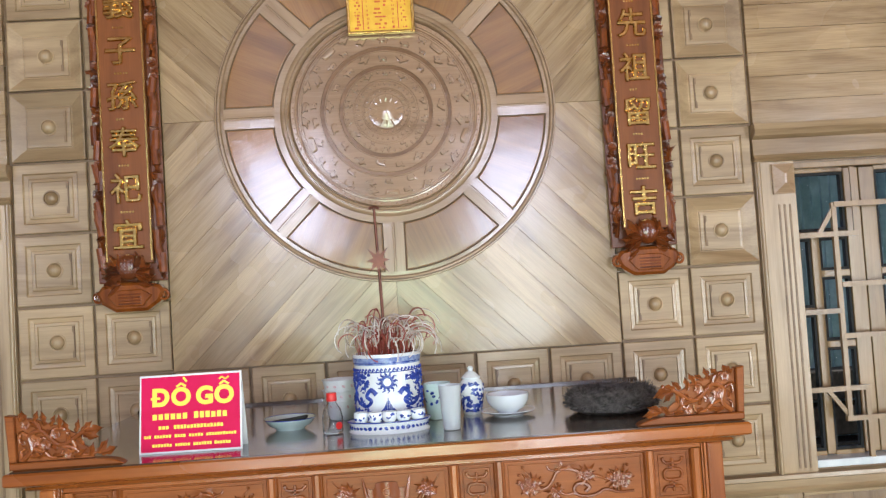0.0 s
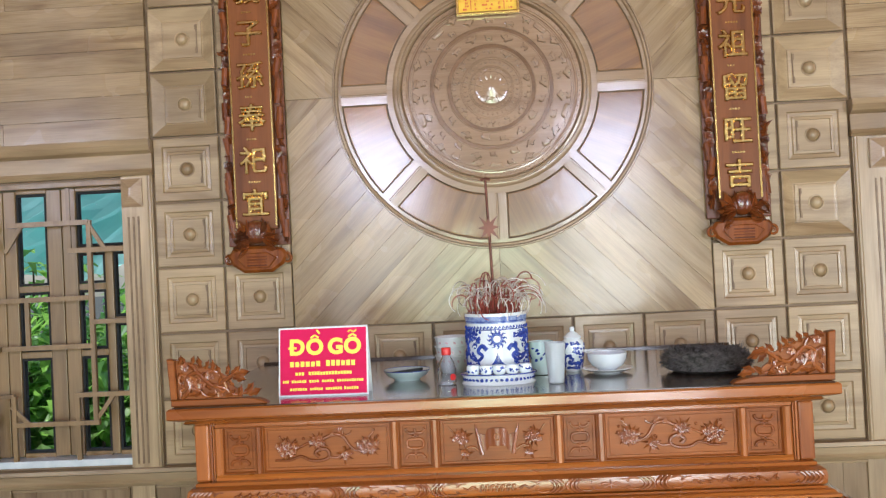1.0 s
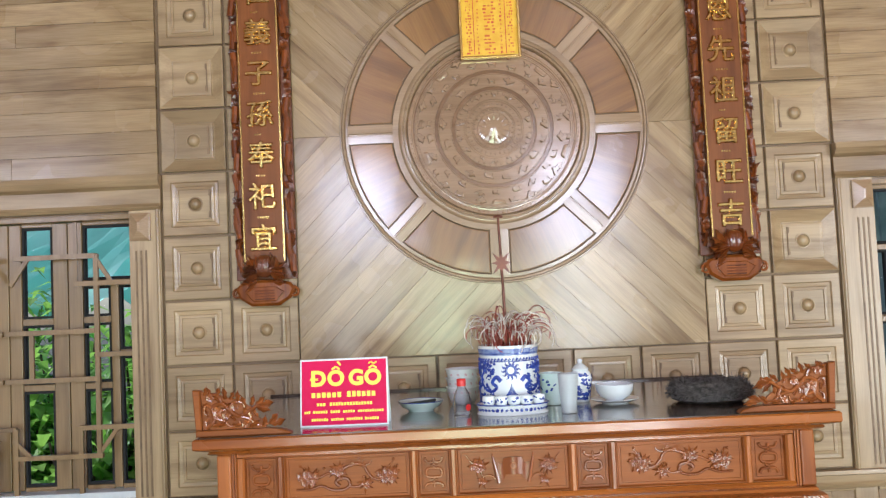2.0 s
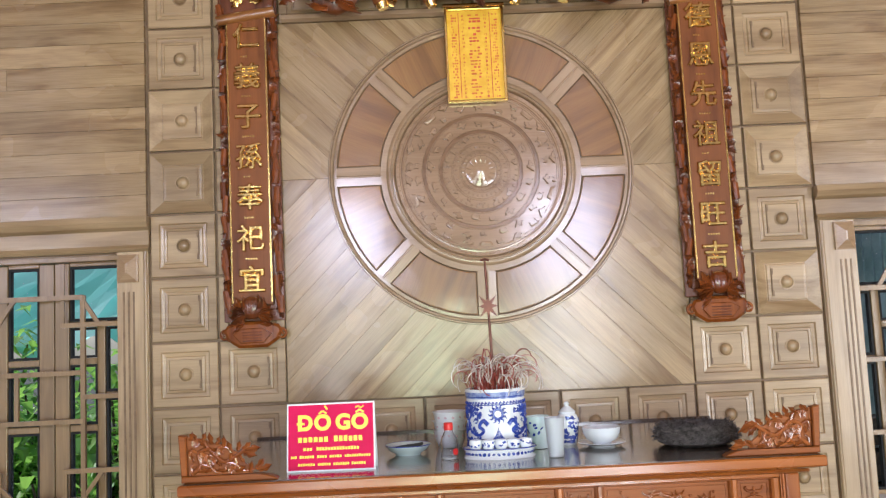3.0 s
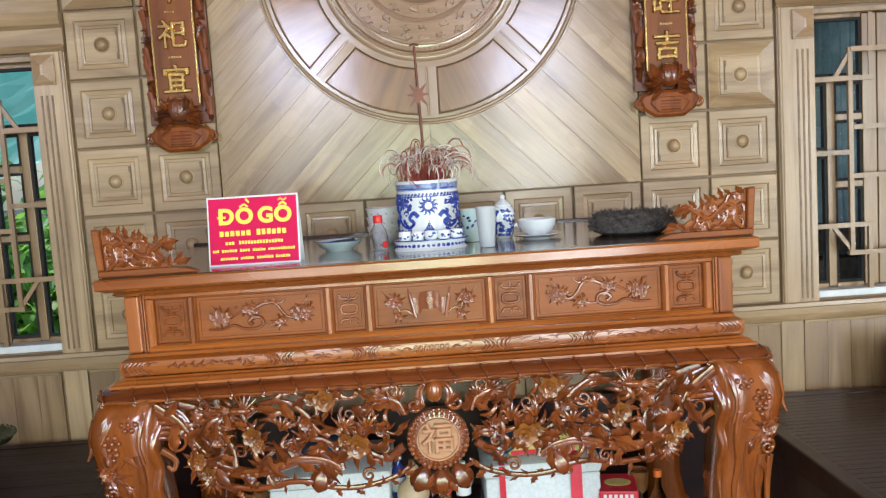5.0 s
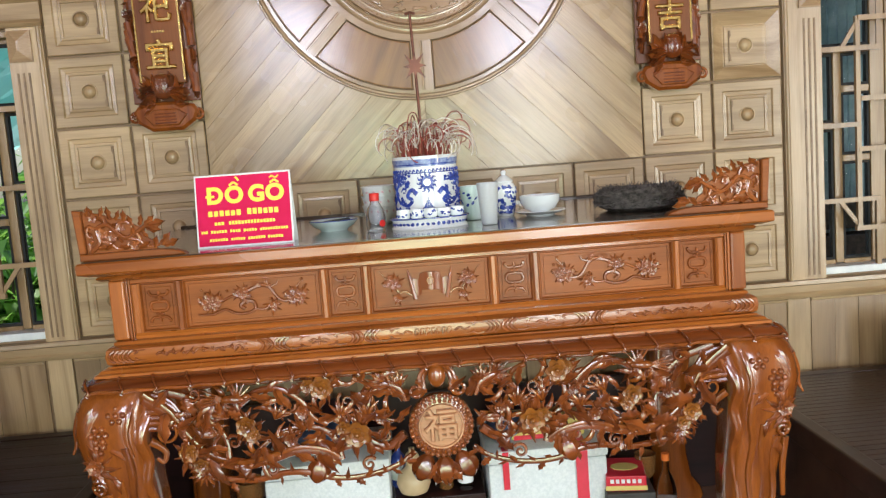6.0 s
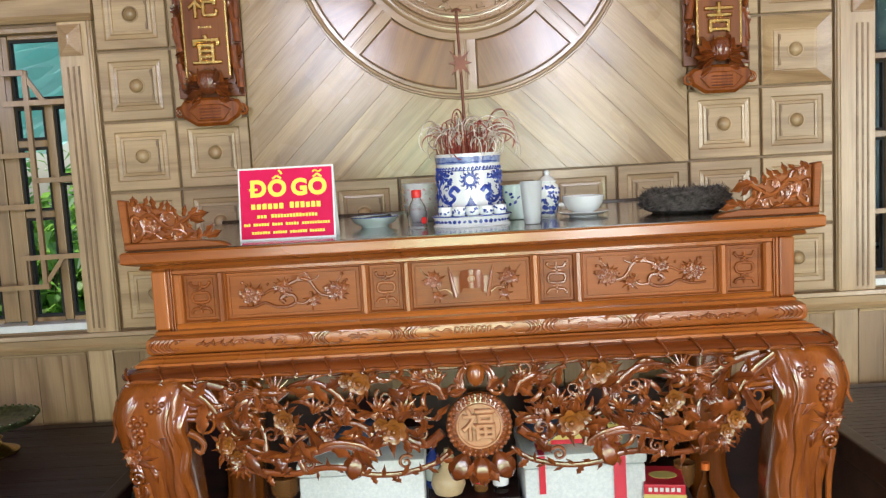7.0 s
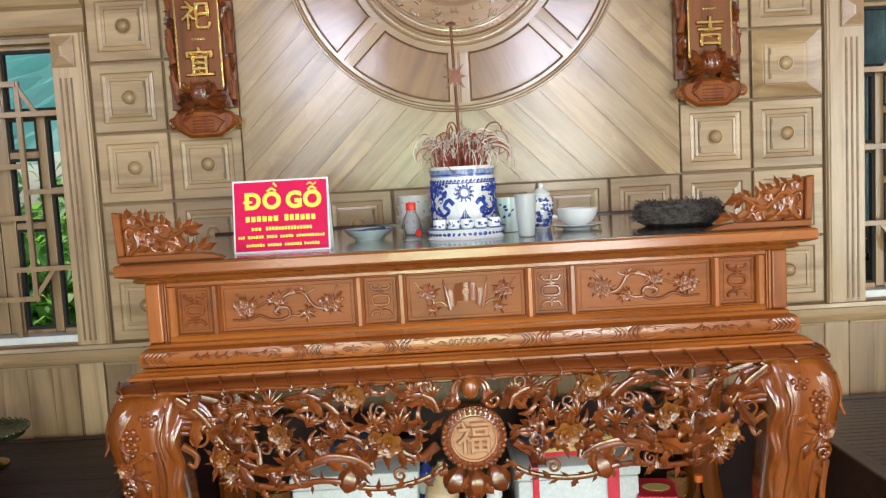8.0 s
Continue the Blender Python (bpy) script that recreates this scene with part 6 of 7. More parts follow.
for sx in (-1, 1):
    stroke([(sx * 0.034, 0.105), (sx * 0.05, 0.118), (sx * 0.066, 0.10), (sx * 0.05, 0.085), (sx * 0.07, 0.07), (sx * 0.10, 0.08), (sx * 0.12, 0.11), (sx * 0.105, 0.14), (sx * 0.13, 0.155)], 0.0055, 0.002)
    for k in range(150):
        x = sx * r.uniform(0.058, 0.16)
        z = r.choice((r.gauss(0.145, 0.013), r.gauss(0.145, 0.013), r.gauss(0.085, 0.016), r.uniform(0.026, 0.060)))
        z = min(max(z, 0.028), 0.166)
        stroke([(x, z), (x + r.uniform(-0.008, 0.008), z + r.uniform(-0.006, 0.008)), (x + r.uniform(-0.012, 0.012), z + r.uniform(-0.008, 0.008))], r.uniform(0.002, 0.004), 0.001, 3)
part("blue_wash", lathe([(PR - 0.003, 0.021), (PR + 0.0004, 0.030), (PR + 0.0004, 0.046), (PR - 0.001, 0.055)], 48), wash, pot, "washed blue band of waves")
for k in range(7):
    x = -0.018 + 0.006 * k
    stroke([(x * 1.9, 0.024), (x * 1.3, 0.05), (x * 0.6, 0.095 - abs(x) * 1.6)], 0.004, 0.001, 4)

# burnt sticks: red stems and grey curls of ash
stem_m = speckled("red_incense_stem", (0.22, 0.03, 0.025), (0.35, 0.08, 0.05), 40, 0.8)
curl_m = speckled("pale_ash_curl", (0.34, 0.24, 0.19), (0.80, 0.74, 0.68), 18, 0.9)
stems, curls = bmesh.new(), bmesh.new()
r = random.Random(15)
for k in range(120):
    a, q = r.uniform(0, 2 * math.pi), 0.082 * math.sqrt(r.random())
    x, y = q * math.cos(a), q * math.sin(a)
    lean = r.uniform(0.0, 0.022)
    hgt = r.uniform(0.03, 0.11)
    top_ = (x + lean * math.cos(a), y + lean * math.sin(a), 0.20 + hgt)
    tube([(x, y, 0.198), top_], 0.0013, seg=4, bm=stems)
    if k % 4:
        # burnt-out sticks bow over in wide loops
        d, ln, bend = a + r.uniform(-1.2, 1.2), r.uniform(0.08, 0.19), r.uniform(14, 34)
        pts, p, el = [], Vector(top_), r.uniform(1.0, 1.5)
        for i in range(13):
            pts.append(tuple(p))
            p = p + Vector((math.cos(el) * math.cos(d), math.cos(el) * math.sin(d), math.sin(el))) * ln / 12
            el -= bend * ln / 12
            d += r.uniform(-0.1, 0.1)
        tube(pts, 0.0021, 0.0017, 5, curls if k % 3 else stems)
tagged(part("burnt_incense", stems, stem_m, pot, "dense red incense stems"), kind="stuff")
tagged(part("curled_ash", curls, curl_m, pot, "curled pale ash"), kind="stuff")
bronze = speckled("dark_bronze", (0.10, 0.035, 0.022), (0.17, 0.06, 0.035), 30, 0.45, 0.5)
rod = thing("incense_rod", (POTX - 0.002, POTY, TOP + 0.2), "dark bronze incense rod with a star stuck in the pot", "incense rod")
part("shaft", tube([(0, 0, 0), (-0.004, 0, 0.225), (-0.010, 0, 0.465)], 0.0052, 0.0042, 10), bronze, rod)
part("cap", tube([(-0.026, 0, 0.466), (-0.010, 0, 0.471), (0.006, 0, 0.466)], 0.0045, seg=8), bronze, rod)
star = []
for k in range(16):
    a = math.pi * k / 8 + math.pi / 8
    q = (0.044 if k % 4 in (1,) else 0.036) if k % 2 else 0.014
    star.append((q * math.cos(a) - 0.006, 0.305 + 1.25 * q * math.sin(a)))
part("star", prism(star, -0.006, 0.004, "y", bev=0.001), bronze, rod, smooth=False)

# dishes, bottle, cups and jar
celadon = speckled("pale_celadon", (0.55, 0.70, 0.68), (0.66, 0.78, 0.76), 10, 0.14, 0, 0.5)
dish, b_ = vessel("saucer", (-0.302, 0.42), [(0.044, 0), (0.047, 0.006), (0.066, 0.016), (0.081, 0.034), (0.079, 0.035), (0.060, 0.018), (0.0, 0.012)], celadon, "small pale green saucer with dark offerings on the altar", "saucer")
part("rim_line", tube([(0.0800 * math.cos(a), 0.0800 * math.sin(a), 0.0347) for a in [2 * math.pi * i / 40 for i in range(41)]], 0.0015, seg=6), cobalt, dish)
dark_leaf = speckled("dark_dried_leaf", (0.01, 0.014, 0.01), (0.03, 0.035, 0.025), 30, 0.6)
for k in range(5):
    part("dried_leaf", tube(spline([(-0.05 + 0.02 * k, -0.02 + 0.01 * k, 0.024), (0.0 + 0.012 * k, 0.01 * (k - 2), 0.032), (0.05, 0.012 * (k - 2), 0.036)], 5), 0.007, 0.003, 6, flat=0.4), dark_leaf, dish)
clear, _, _, cb = mat("clear_plastic", (0.96, 0.97, 0.98), 0.04)
cb.inputs["Transmission Weight"].default_value, cb.inputs["IOR"].default_value = 1.0, 1.12
red_plastic = speckled("red_plastic", (0.55, 0.015, 0.015), (0.65, 0.03, 0.02), 10, 0.3)
bottle, b_ = vessel("small_bottle", (-0.158, 0.285), [(0.026, 0), (0.030, 0.004), (0.031, 0.045), (0.026, 0.068), (0.014, 0.088), (0.0125, 0.098), (0.011, 0.098), (0.012, 0.088), (0.024, 0.066), (0.028, 0.044), (0.027, 0.006), (0, 0.005)], clear, "small clear bottle with a red cap on the altar", "bottle")
part("cap", lathe([(0.0150, 0.094), (0.0155, 0.096), (0.0155, 0.116), (0.014, 0.118), (0.0, 0.118)], 24), red_plastic, bottle, "red screw cap")
part("label", turned([(0.011, 0.0), (0.011, 0.001), (0.0, 0.0012)], 20), red_plastic, bottle, "round red label", m=pose(0.020, -0.0245, 0.024, 0, 0, 38))
faded_pink = speckled("faded_pink_print", (0.62, 0.42, 0.46), (0.70, 0.55, 0.58), 30, 0.4)
milk, _, _, mb = mat("frosted_plastic", (0.80, 0.84, 0.87), 0.3)
mb.inputs["Transmission Weight"].default_value, mb.inputs["IOR"].default_value = 0.55, 1.2
for k in range(3):
    st_ = thing("white_cup", (-0.150, 0.56, TOP + 0.033 * k), "white plastic cup in a stack behind the bottle", "cup", "stack of white cups")
    part("body", lathe([(0.040, 0.0), (0.044, 0.003), (0.054, 0.030), (0.0595, 0.058), (0.0625, 0.0615), (0.0625, 0.064), (0.0585, 0.064), (0.0555, 0.058), (0.0515, 0.036), (0.0, 0.0335 if k < 2 else 0.012)], 32), white_plastic, st_)
    for i in range(5):
        a = math.pi * (1.15 + 0.16 * i + 0.05 * k)
        part("pink_mark", ball(0.005, (0, 0, 0), 6, sq=(1.4, 0.2, 0.8)), faded_pink, st_, m=pose(0.0572 * math.cos(a), 0.0572 * math.sin(a), 0.044, 0, 20 * i, math.degrees(a) + 90))
vessel("plastic_cup", (0.190, 0.20), cup_profile(0.024, 0.033, 0.128, 0.0012), milk, "translucent plastic cup on the altar", "cup")
teacup, b_ = vessel("tea_cup", (0.160, 0.42), cup_profile(0.034, 0.043, 0.112), celadon, "tall pale green tea cup with blue marks", "cup")
r = random.Random(12)
for k in range(12):
    a = r.uniform(math.pi, 2 * math.pi)
    part("blue_dash", ball(0.007, (0, 0, 0), 6, sq=(r.uniform(0.6, 1.6), 0.2, r.uniform(0.3, 0.8))), cobalt, teacup, m=pose(0.041 * math.cos(a), 0.041 * math.sin(a), r.uniform(0.05, 0.10), 0, r.uniform(-60, 60), math.degrees(a) + 90))
jar, b_ = vessel("lidded_jar", (0.272, 0.47), [(0.026, 0), (0.029, 0.004), (0.036, 0.05), (0.041, 0.085), (0.034, 0.105), (0.026, 0.112), (0.0, 0.112)], porcelain, "small blue and white lidded jar on the altar", "jar")
part("lid", lathe([(0.030, 0.1125), (0.031, 0.117), (0.018, 0.130), (0.007, 0.137), (0.010, 0.146), (0.006, 0.152), (0.0, 0.153)], 24), porcelain, jar)
for k in range(90):
    a, z = r.uniform(math.pi, 2 * math.pi), r.uniform(0.012, 0.10)
    q = 0.029 + 0.012 * min(1, z / 0.085) - max(0, z - 0.088) * 0.3
    part("blue_dash", ball(0.006, (0, 0, 0), 6, sq=(r.uniform(0.8, 1.9), 0.25, r.uniform(0.4, 1.0))), cobalt, jar, m=pose(q * math.cos(a), q * math.sin(a), z, 0, r.uniform(-70, 70), math.degrees(a) + 90))
plate, b_ = vessel("plate", (0.378, 0.40), [(0.045, 0), (0.048, 0.004), (0.070, 0.008), (0.084, 0.015), (0.082, 0.017), (0.066, 0.011), (0, 0.008)], porcelain, "white porcelain plate under a bowl", "plate")
bowl = thing("bowl", (0.378, 0.40, TOP + 0.0082), "white rice bowl on a plate", "bowl")
part("body", lathe([(0.030, 0), (0.033, 0.005), (0.052, 0.016), (0.064, 0.036), (0.067, 0.058), (0.064, 0.058), (0.060, 0.036), (0.048, 0.020), (0.0, 0.012)], 36), porcelain, bowl)

fibre = speckled("dark_fibre", (0.03, 0.026, 0.024), (0.15, 0.13, 0.12), 50, 0.85, bump=0.6)
wr = thing("fibre_wreath", (0.690, 0.335, TOP), "dark coil of plant fibre lying on the altar", "wreath")
part("coil", lathe([(0.075, 0.004), (0.10, 0.0), (0.128, 0.012), (0.135, 0.035), (0.125, 0.055), (0.10, 0.064), (0.075, 0.055), (0.06, 0.03), (0.075, 0.004)], 48, squash=0.9), fibre, wr)
twigs = bmesh.new()
r = random.Random(2)
for k in range(700):
    a0, sp = r.uniform(0, 2 * math.pi), r.uniform(0.25, 0.9)
    b0 = r.uniform(-0.3, math.pi)
    pts = []
    for i in range(5):
        a, b1 = a0 + sp * i / 4, b0 + 0.4 * i / 4
        q = 0.10 + 0.038 * math.cos(b1) + r.uniform(-0.002, 0.004)
        pts.append((q * math.cos(a), 0.9 * q * math.sin(a), max(0.003, 0.034 + 0.034 * math.sin(b1) + r.uniform(-0.002, 0.004))))
    tube(pts, 0.0022, 0.001, 4, twigs)
for k in range(1500):                          # short bristles over the whole coil
    a, b1 = r.uniform(0, 2 * math.pi), r.uniform(-0.5, math.pi)
    q, zz = 0.10 + 0.034 * math.cos(b1), 0.034 + 0.030 * math.sin(b1)
    d = 0.012 + 0.006 * r.random()
    tw, up_ = r.uniform(-0.12, 0.12), r.uniform(-0.006, 0.006)
    tube([(q * math.cos(a), 0.9 * q * math.sin(a), max(0.003, zz)), ((q + d * math.cos(b1)) * math.cos(a + tw), 0.9 * (q + d * math.cos(b1)) * math.sin(a + tw), max(0.002, zz + d * math.sin(b1) + up_))], 0.0016, 0.0007, 4, twigs)
for k in range(26):
    a = r.uniform(0, 2 * math.pi)
    tube([(0.10 * math.cos(a), 0.09 * math.sin(a), 0.05), (0.14 * math.cos(a + 0.4), 0.126 * math.sin(a + 0.4), 0.07 + 0.02 * r.random())], 0.0012, 0.0006, 4, twigs)
tagged(part("loose_fibre", twigs, fibre, wr, "loose ends of fibre"), kind="stuff")

# ---- benches beside the altar ----
slat_me = finish(box(-0.5, 0.5, -0.5, 0.5, -0.5, 0.5), "slat", bench_wood, False)


brown_bench = wood("dark_brown_slat_wood", (0.026, 0.013, 0.010), (0.062, 0.034, 0.026), 0.34, 0, coat=0.15, tone=0.15)
brown_slat = finish(box(-0.5, 0.5, -0.5, 0.5, -0.5, 0.5), "slat", brown_bench, False)


def bench(x0, x1, y0, y1, top, pitch, label, bench_wood=bench_wood, slat_me=slat_me):
    b = thing("platform_bench", ((x0 + x1) / 2, (y0 + y1) / 2, 0), label, "bench")
    hx, hy = (x1 - x0) / 2, (y1 - y0) / 2
    for sx in (-1, 1):
        part("side_rail", box(sx * (hx - 0.03) - 0.03, sx * (hx - 0.03) + 0.03, -hy, hy, top - 0.085, top + 0.004, 0.008), bench_wood, b, smooth=False)
        for sy in (-1, 1):
            part("leg", box(sx * (hx - 0.05) - 0.045, sx * (hx - 0.05) + 0.045, sy * (hy - 0.05) - 0.045, sy * (hy - 0.05) + 0.045, 0, top - 0.086, 0.008), bench_wood, b, smooth=False)
    for sy in (-1, 1):
        part("end_rail", box(-hx + 0.0605, hx - 0.0605, sy * (hy - 0.03) - 0.03, sy * (hy - 0.03) + 0.03, top - 0.085, top + 0.002, 0.006), bench_wood, b, smooth=False)
    part("skirt", box(-hx + 0.02, hx - 0.02, -hy + 0.02, -hy + 0.035, 0.12, top - 0.086), bench_wood, b, smooth=False)
    for sx in (-1, 1):
        part("side_skirt", box(sx * (hx - 0.02) - 0.007, sx * (hx - 0.02) + 0.007, -hy + 0.1, hy - 0.1, 0.10, top - 0.086), bench_wood, b, smooth=False)
    y = -hy + 0.0625
    while y < hy - 0.062:
        d = min(pitch, hy - 0.061 - y)
        part("slat", slat_me, None, b, m=Matrix.Translation((0, y + d / 2, top - 0.012)) @ Matrix.Diagonal((2 * hx - 0.122, d - 0.004, 0.022, 1)))
        y += pitch
    return b


bench(1.262, 3.1, -0.15, 1.09, 0.452, 0.040, "low dark wooden platform with narrow slats beside the altar", brown_bench, brown_slat)
bench(-3.1, -1.16, -0.25, 1.09, 0.468, 0.125, "low dark red wooden platform with wide boards beside the altar")

green_gilt = speckled("green_gilt_metal", (0.035, 0.06, 0.03), (0.16, 0.17, 0.08), 45, 0.3, 0.7, 0.3, 0.5)
brass = speckled("old_brass", (0.40, 0.27, 0.08), (0.55, 0.40, 0.14), 30, 0.3, 1.0, 0, 0.2)
st = thing("fruit_stand", (-1.82, 0.76, 0.4685), "round green and brass offering stand on the dark bench", "offering stand")
part("pedestal", lathe([(0.085, 0), (0.088, 0.008), (0.06, 0.02), (0.03, 0.035), (0.024, 0.05), (0.034, 0.06), (0.022, 0.07), (0.03, 0.085), (0.05, 0.092), (0, 0.093)], 32), brass, st, "turned brass pedestal")
part("tray", lathe([(0.05, 0.0932), (0.10, 0.098), (0.150, 0.112), (0.165, 0.135), (0.162, 0.137), (0.145, 0.118), (0.09, 0.106), (0, 0.104)], 48), green_gilt, st, "embossed green metal tray")
BEAD_G = finish(ball(1, (0, 0, 0), 8), "rim_bead", green_gilt, True)
for i in range(36):
    a = 2 * math.pi * i / 36
    part("rim_bead", BEAD_G, None, st, m=pose(0.164 * math.cos(a), 0.164 * math.sin(a), 0.137) @ Matrix.Scale(0.007, 4))
purple_m = speckled("purple_film", (0.10, 0.02, 0.22), (0.18, 0.05, 0.34), 12, 0.25, 0, 0.5)
pk = thing("purple_packet", (2.02, 0.95, 0.4535), "purple plastic packet standing on the bench", "packet", turn=20)
rows = []
for z, w, d in ((0, 0.10, 0.03), (0.02, 0.105, 0.035), (0.12, 0.10, 0.03), (0.20, 0.105, 0.012), (0.22, 0.106, 0.003)):
    rows.append([(-w, -d, z), (0, -d * 1.5, z), (w, -d, z), (w, d, z), (0, d * 1.5, z), (-w, d, z)])
part("film", loops(rows), purple_m, pk)

# ---- under the altar ----
foam = speckled("white_foam", (0.62, 0.66, 0.68), (0.74, 0.77, 0.78), 90, 0.75, bump=0.3)
tape = speckled("red_tape", (0.55, 0.012, 0.03), (0.66, 0.02, 0.05), 14, 0.3, 0, 0.2)


def foam_box(x0, x1, y0, y1, h, tapes, label):
    b = thing("foam_box", ((x0 + x1) / 2, (y0 + y1) / 2, 0.0), label, "foam box", "foam boxes under the altar")
    hx, hy = (x1 - x0) / 2, (y1 - y0) / 2
    part("body", box(-hx, hx, -hy, hy, 0, h - 0.05, 0.012), foam, b)
    part("lid", box(-hx - 0.006, hx + 0.006, -hy - 0.006, hy + 0.006, h - 0.0495, h, 0.012), foam, b)
    for tx, w, drop in tapes:
        part("tape", box(tx - w / 2, tx + w / 2, -hy - 0.008, -hy - 0.0065, drop, h - 0.004), tape, b, "strip of red tape", smooth=False)
        part("tape", box(tx - w / 2, tx + w / 2, -hy - 0.0065, hy, h + 0.0003, h + 0.0015), tape, b, "strip of red tape", smooth=False)
    return b


foam_box(-0.632, -0.194, 0.50, 0.86, 0.452, [], "white foam box standing under the altar")
foam_box(0.154, 0.578, 0.50, 0.84, 0.440, [(-0.150, 0.022, 0.30), (0.120, 0.042, 0.22)], "white foam box with red tape under the altar")
yel = speckled("yellow_carton", (0.62, 0.50, 0.12), (0.72, 0.60, 0.20), 12, 0.5)
bag = thing("yellow_packet", (0.40, 0.66, 0.442), "yellow packet lying on the foam box", "packet")
part("body", box(-0.15, 0.12, -0.08, 0.08, 0, 0.07, 0.012), yel, bag)
part("red_edge", box(-0.14, 0.10, -0.0825, -0.0805, 0.004, 0.02), tape, bag, smooth=False)
navy = speckled("navy_cloth", (0.012, 0.02, 0.05), (0.03, 0.05, 0.11), 18, 0.8, bump=0.5)
cl_ = thing("cloth_bundle", (0.235, 0.62, 0.442), "dark blue cloth bundle on the foam box", "cloth")
bm = ball(0.075, (0, 0, 0.05), 16, sq=(1, 0.8, 0.66))
for v in bm.verts:
    v.co *= 1 + 0.16 * noise.noise(v.co * 22)
    v.co.z = max(v.co.z, 0)
part("body", bm, navy, cl_)
cl2 = thing("cloth_bundle", (-0.42, 0.70, 0.4525), "dark blue cloth bundle on the foam box", "cloth")
bm = ball(0.11, (0, 0, 0.045), 16, sq=(1.2, 0.8, 0.42))
for v in bm.verts:
    v.co *= 1 + 0.16 * noise.noise(v.co * 17)
    v.co.z = max(v.co.z, 0)
part("body", bm, navy, cl2)
gourd_m = speckled("tan_gourd", (0.45, 0.33, 0.18), (0.56, 0.43, 0.26), 9, 0.4)
low = thing("low_shelf", (0, 0.62, 0), "low dark shelf under the altar carrying bottles", "shelf")
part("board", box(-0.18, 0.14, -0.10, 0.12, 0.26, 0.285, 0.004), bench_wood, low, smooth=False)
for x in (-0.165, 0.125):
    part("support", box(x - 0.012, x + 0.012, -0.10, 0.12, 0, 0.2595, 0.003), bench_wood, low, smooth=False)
g = thing("gourd_vase", (-0.112, 0.575, 0.2855), "tan gourd-shaped vase on the low shelf", "vase")
part("body", lathe([(0.03, 0), (0.05, 0.01), (0.062, 0.04), (0.055, 0.075), (0.028, 0.098), (0.022, 0.11), (0.03, 0.125), (0.022, 0.148), (0.012, 0.155), (0.010, 0.17), (0, 0.17)], 28), gourd_m, g)
amber, _, _, ab = mat("amber_glass", (0.35, 0.16, 0.05), 0.08)
ab.inputs["Transmission Weight"].default_value = 0.6


def bottle_(x, y, z, r, h, glass, cap, lab, label):
    b = thing("bottle", (x, y, z), label, "bottle", "bottles under the altar")
    part("body", lathe([(r * 0.9, 0), (r, 0.005), (r, h * 0.62), (r * 0.8, h * 0.72), (r * 0.36, h * 0.82), (r * 0.34, h * 0.93), (0, h * 0.93)], 24), glass, b)
    part("cap", lathe([(r * 0.42, h * 0.9305), (r * 0.42, h), (0, h)], 18), cap, b)
    part("label", lathe([(r + 0.0006, h * 0.18), (r + 0.001, h * 0.19), (r + 0.001, h * 0.52), (r + 0.0006, h * 0.53)], 24), lab, b)
    return b


orange = speckled("orange_plastic", (0.70, 0.14, 0.02), (0.78, 0.2, 0.03), 10, 0.35)
bottle_(0.005, 0.60, 0.2855, 0.026, 0.17, amber, red_plastic, tape, "brown bottle with a red label on the low shelf")
bottle_(0.075, 0.58, 0.2855, 0.028, 0.15, clear, white_plastic, white_plastic, "small clear bottle with a pale label on the shelf")
bottle_(-0.165, 0.66, 0.2855, 0.030, 0.16, cobalt, white_plastic, porcelain, "blue bottle with a white label on the shelf")
bottle_(0.80, 0.55, 0.0, 0.035, 0.36, clear, orange, white_plastic, "clear bottle with an orange cap under the altar")
carton = speckled("dark_carton", (0.03, 0.03, 0.032), (0.06, 0.055, 0.05), 16, 0.6)
ct = thing("carton", (0.655, 0.56, 0), "dark cardboard carton under the altar", "carton", turn=-6)
part("body", box(-0.085, 0.085, -0.12, 0.16, 0, 0.268, 0.004), carton, ct, smooth=False)
for k in range(4):
    part("lettering_bar", box(-0.07 + 0.036 * k, -0.045 + 0.036 * k, -0.1215, -0.1205, 0.22, 0.238), white_plastic, ct, smooth=False)
rb = thing("red_gift_box", (0.648, 0.55, 0.2685), "flat red box on the dark carton", "box", turn=-10)
part("body", box(-0.07, 0.07, -0.09, 0.09, 0, 0.055, 0.004), tape, rb, smooth=False)
part("lid_emblem", prism([(0.035 * math.cos(t) * 1.4, 0.035 * math.sin(t)) for t in [2 * math.pi * i / 20 for i in range(20)]], 0.0555, 0.0565, "z"), yel, rb, smooth=False)
part("band", box(-0.072, 0.072, -0.092, -0.0905, 0.004, 0.02), yel, rb, smooth=False)
for k in range(6):
    part("lettering_bar", box(-0.055 + 0.019 * k, -0.043 + 0.019 * k, -0.0925, -0.0908, 0.03, 0.044), white_plastic, rb, smooth=False)
gb_ = thing("glass_cup", (0.745, 0.62, 0.0), "tall amber glass holder under the altar", "glass")
part("body", lathe([(0.05, 0), (0.05, 0.01), (0.012, 0.03), (0.012, 0.24), (0.035, 0.27), (0.04, 0.34), (0.037, 0.34), (0.032, 0.275), (0, 0.26)], 24), amber, gb_)
gb2 = thing("glass_cup", (-0.70, 0.60, 0.0), "tall amber glass holder under the altar", "glass")
part("body", lathe([(0.05, 0), (0.05, 0.01), (0.012, 0.03), (0.012, 0.28), (0.05, 0.32), (0.055, 0.38), (0.052, 0.38), (0.046, 0.325), (0, 0.30)], 24), amber, gb2)
bk = thing("black_bag", (-1.10, 0.42, 0.0), "full black plastic bag between bench and altar", "bag")
bm = ball(1, (0, 0, 0), 20)
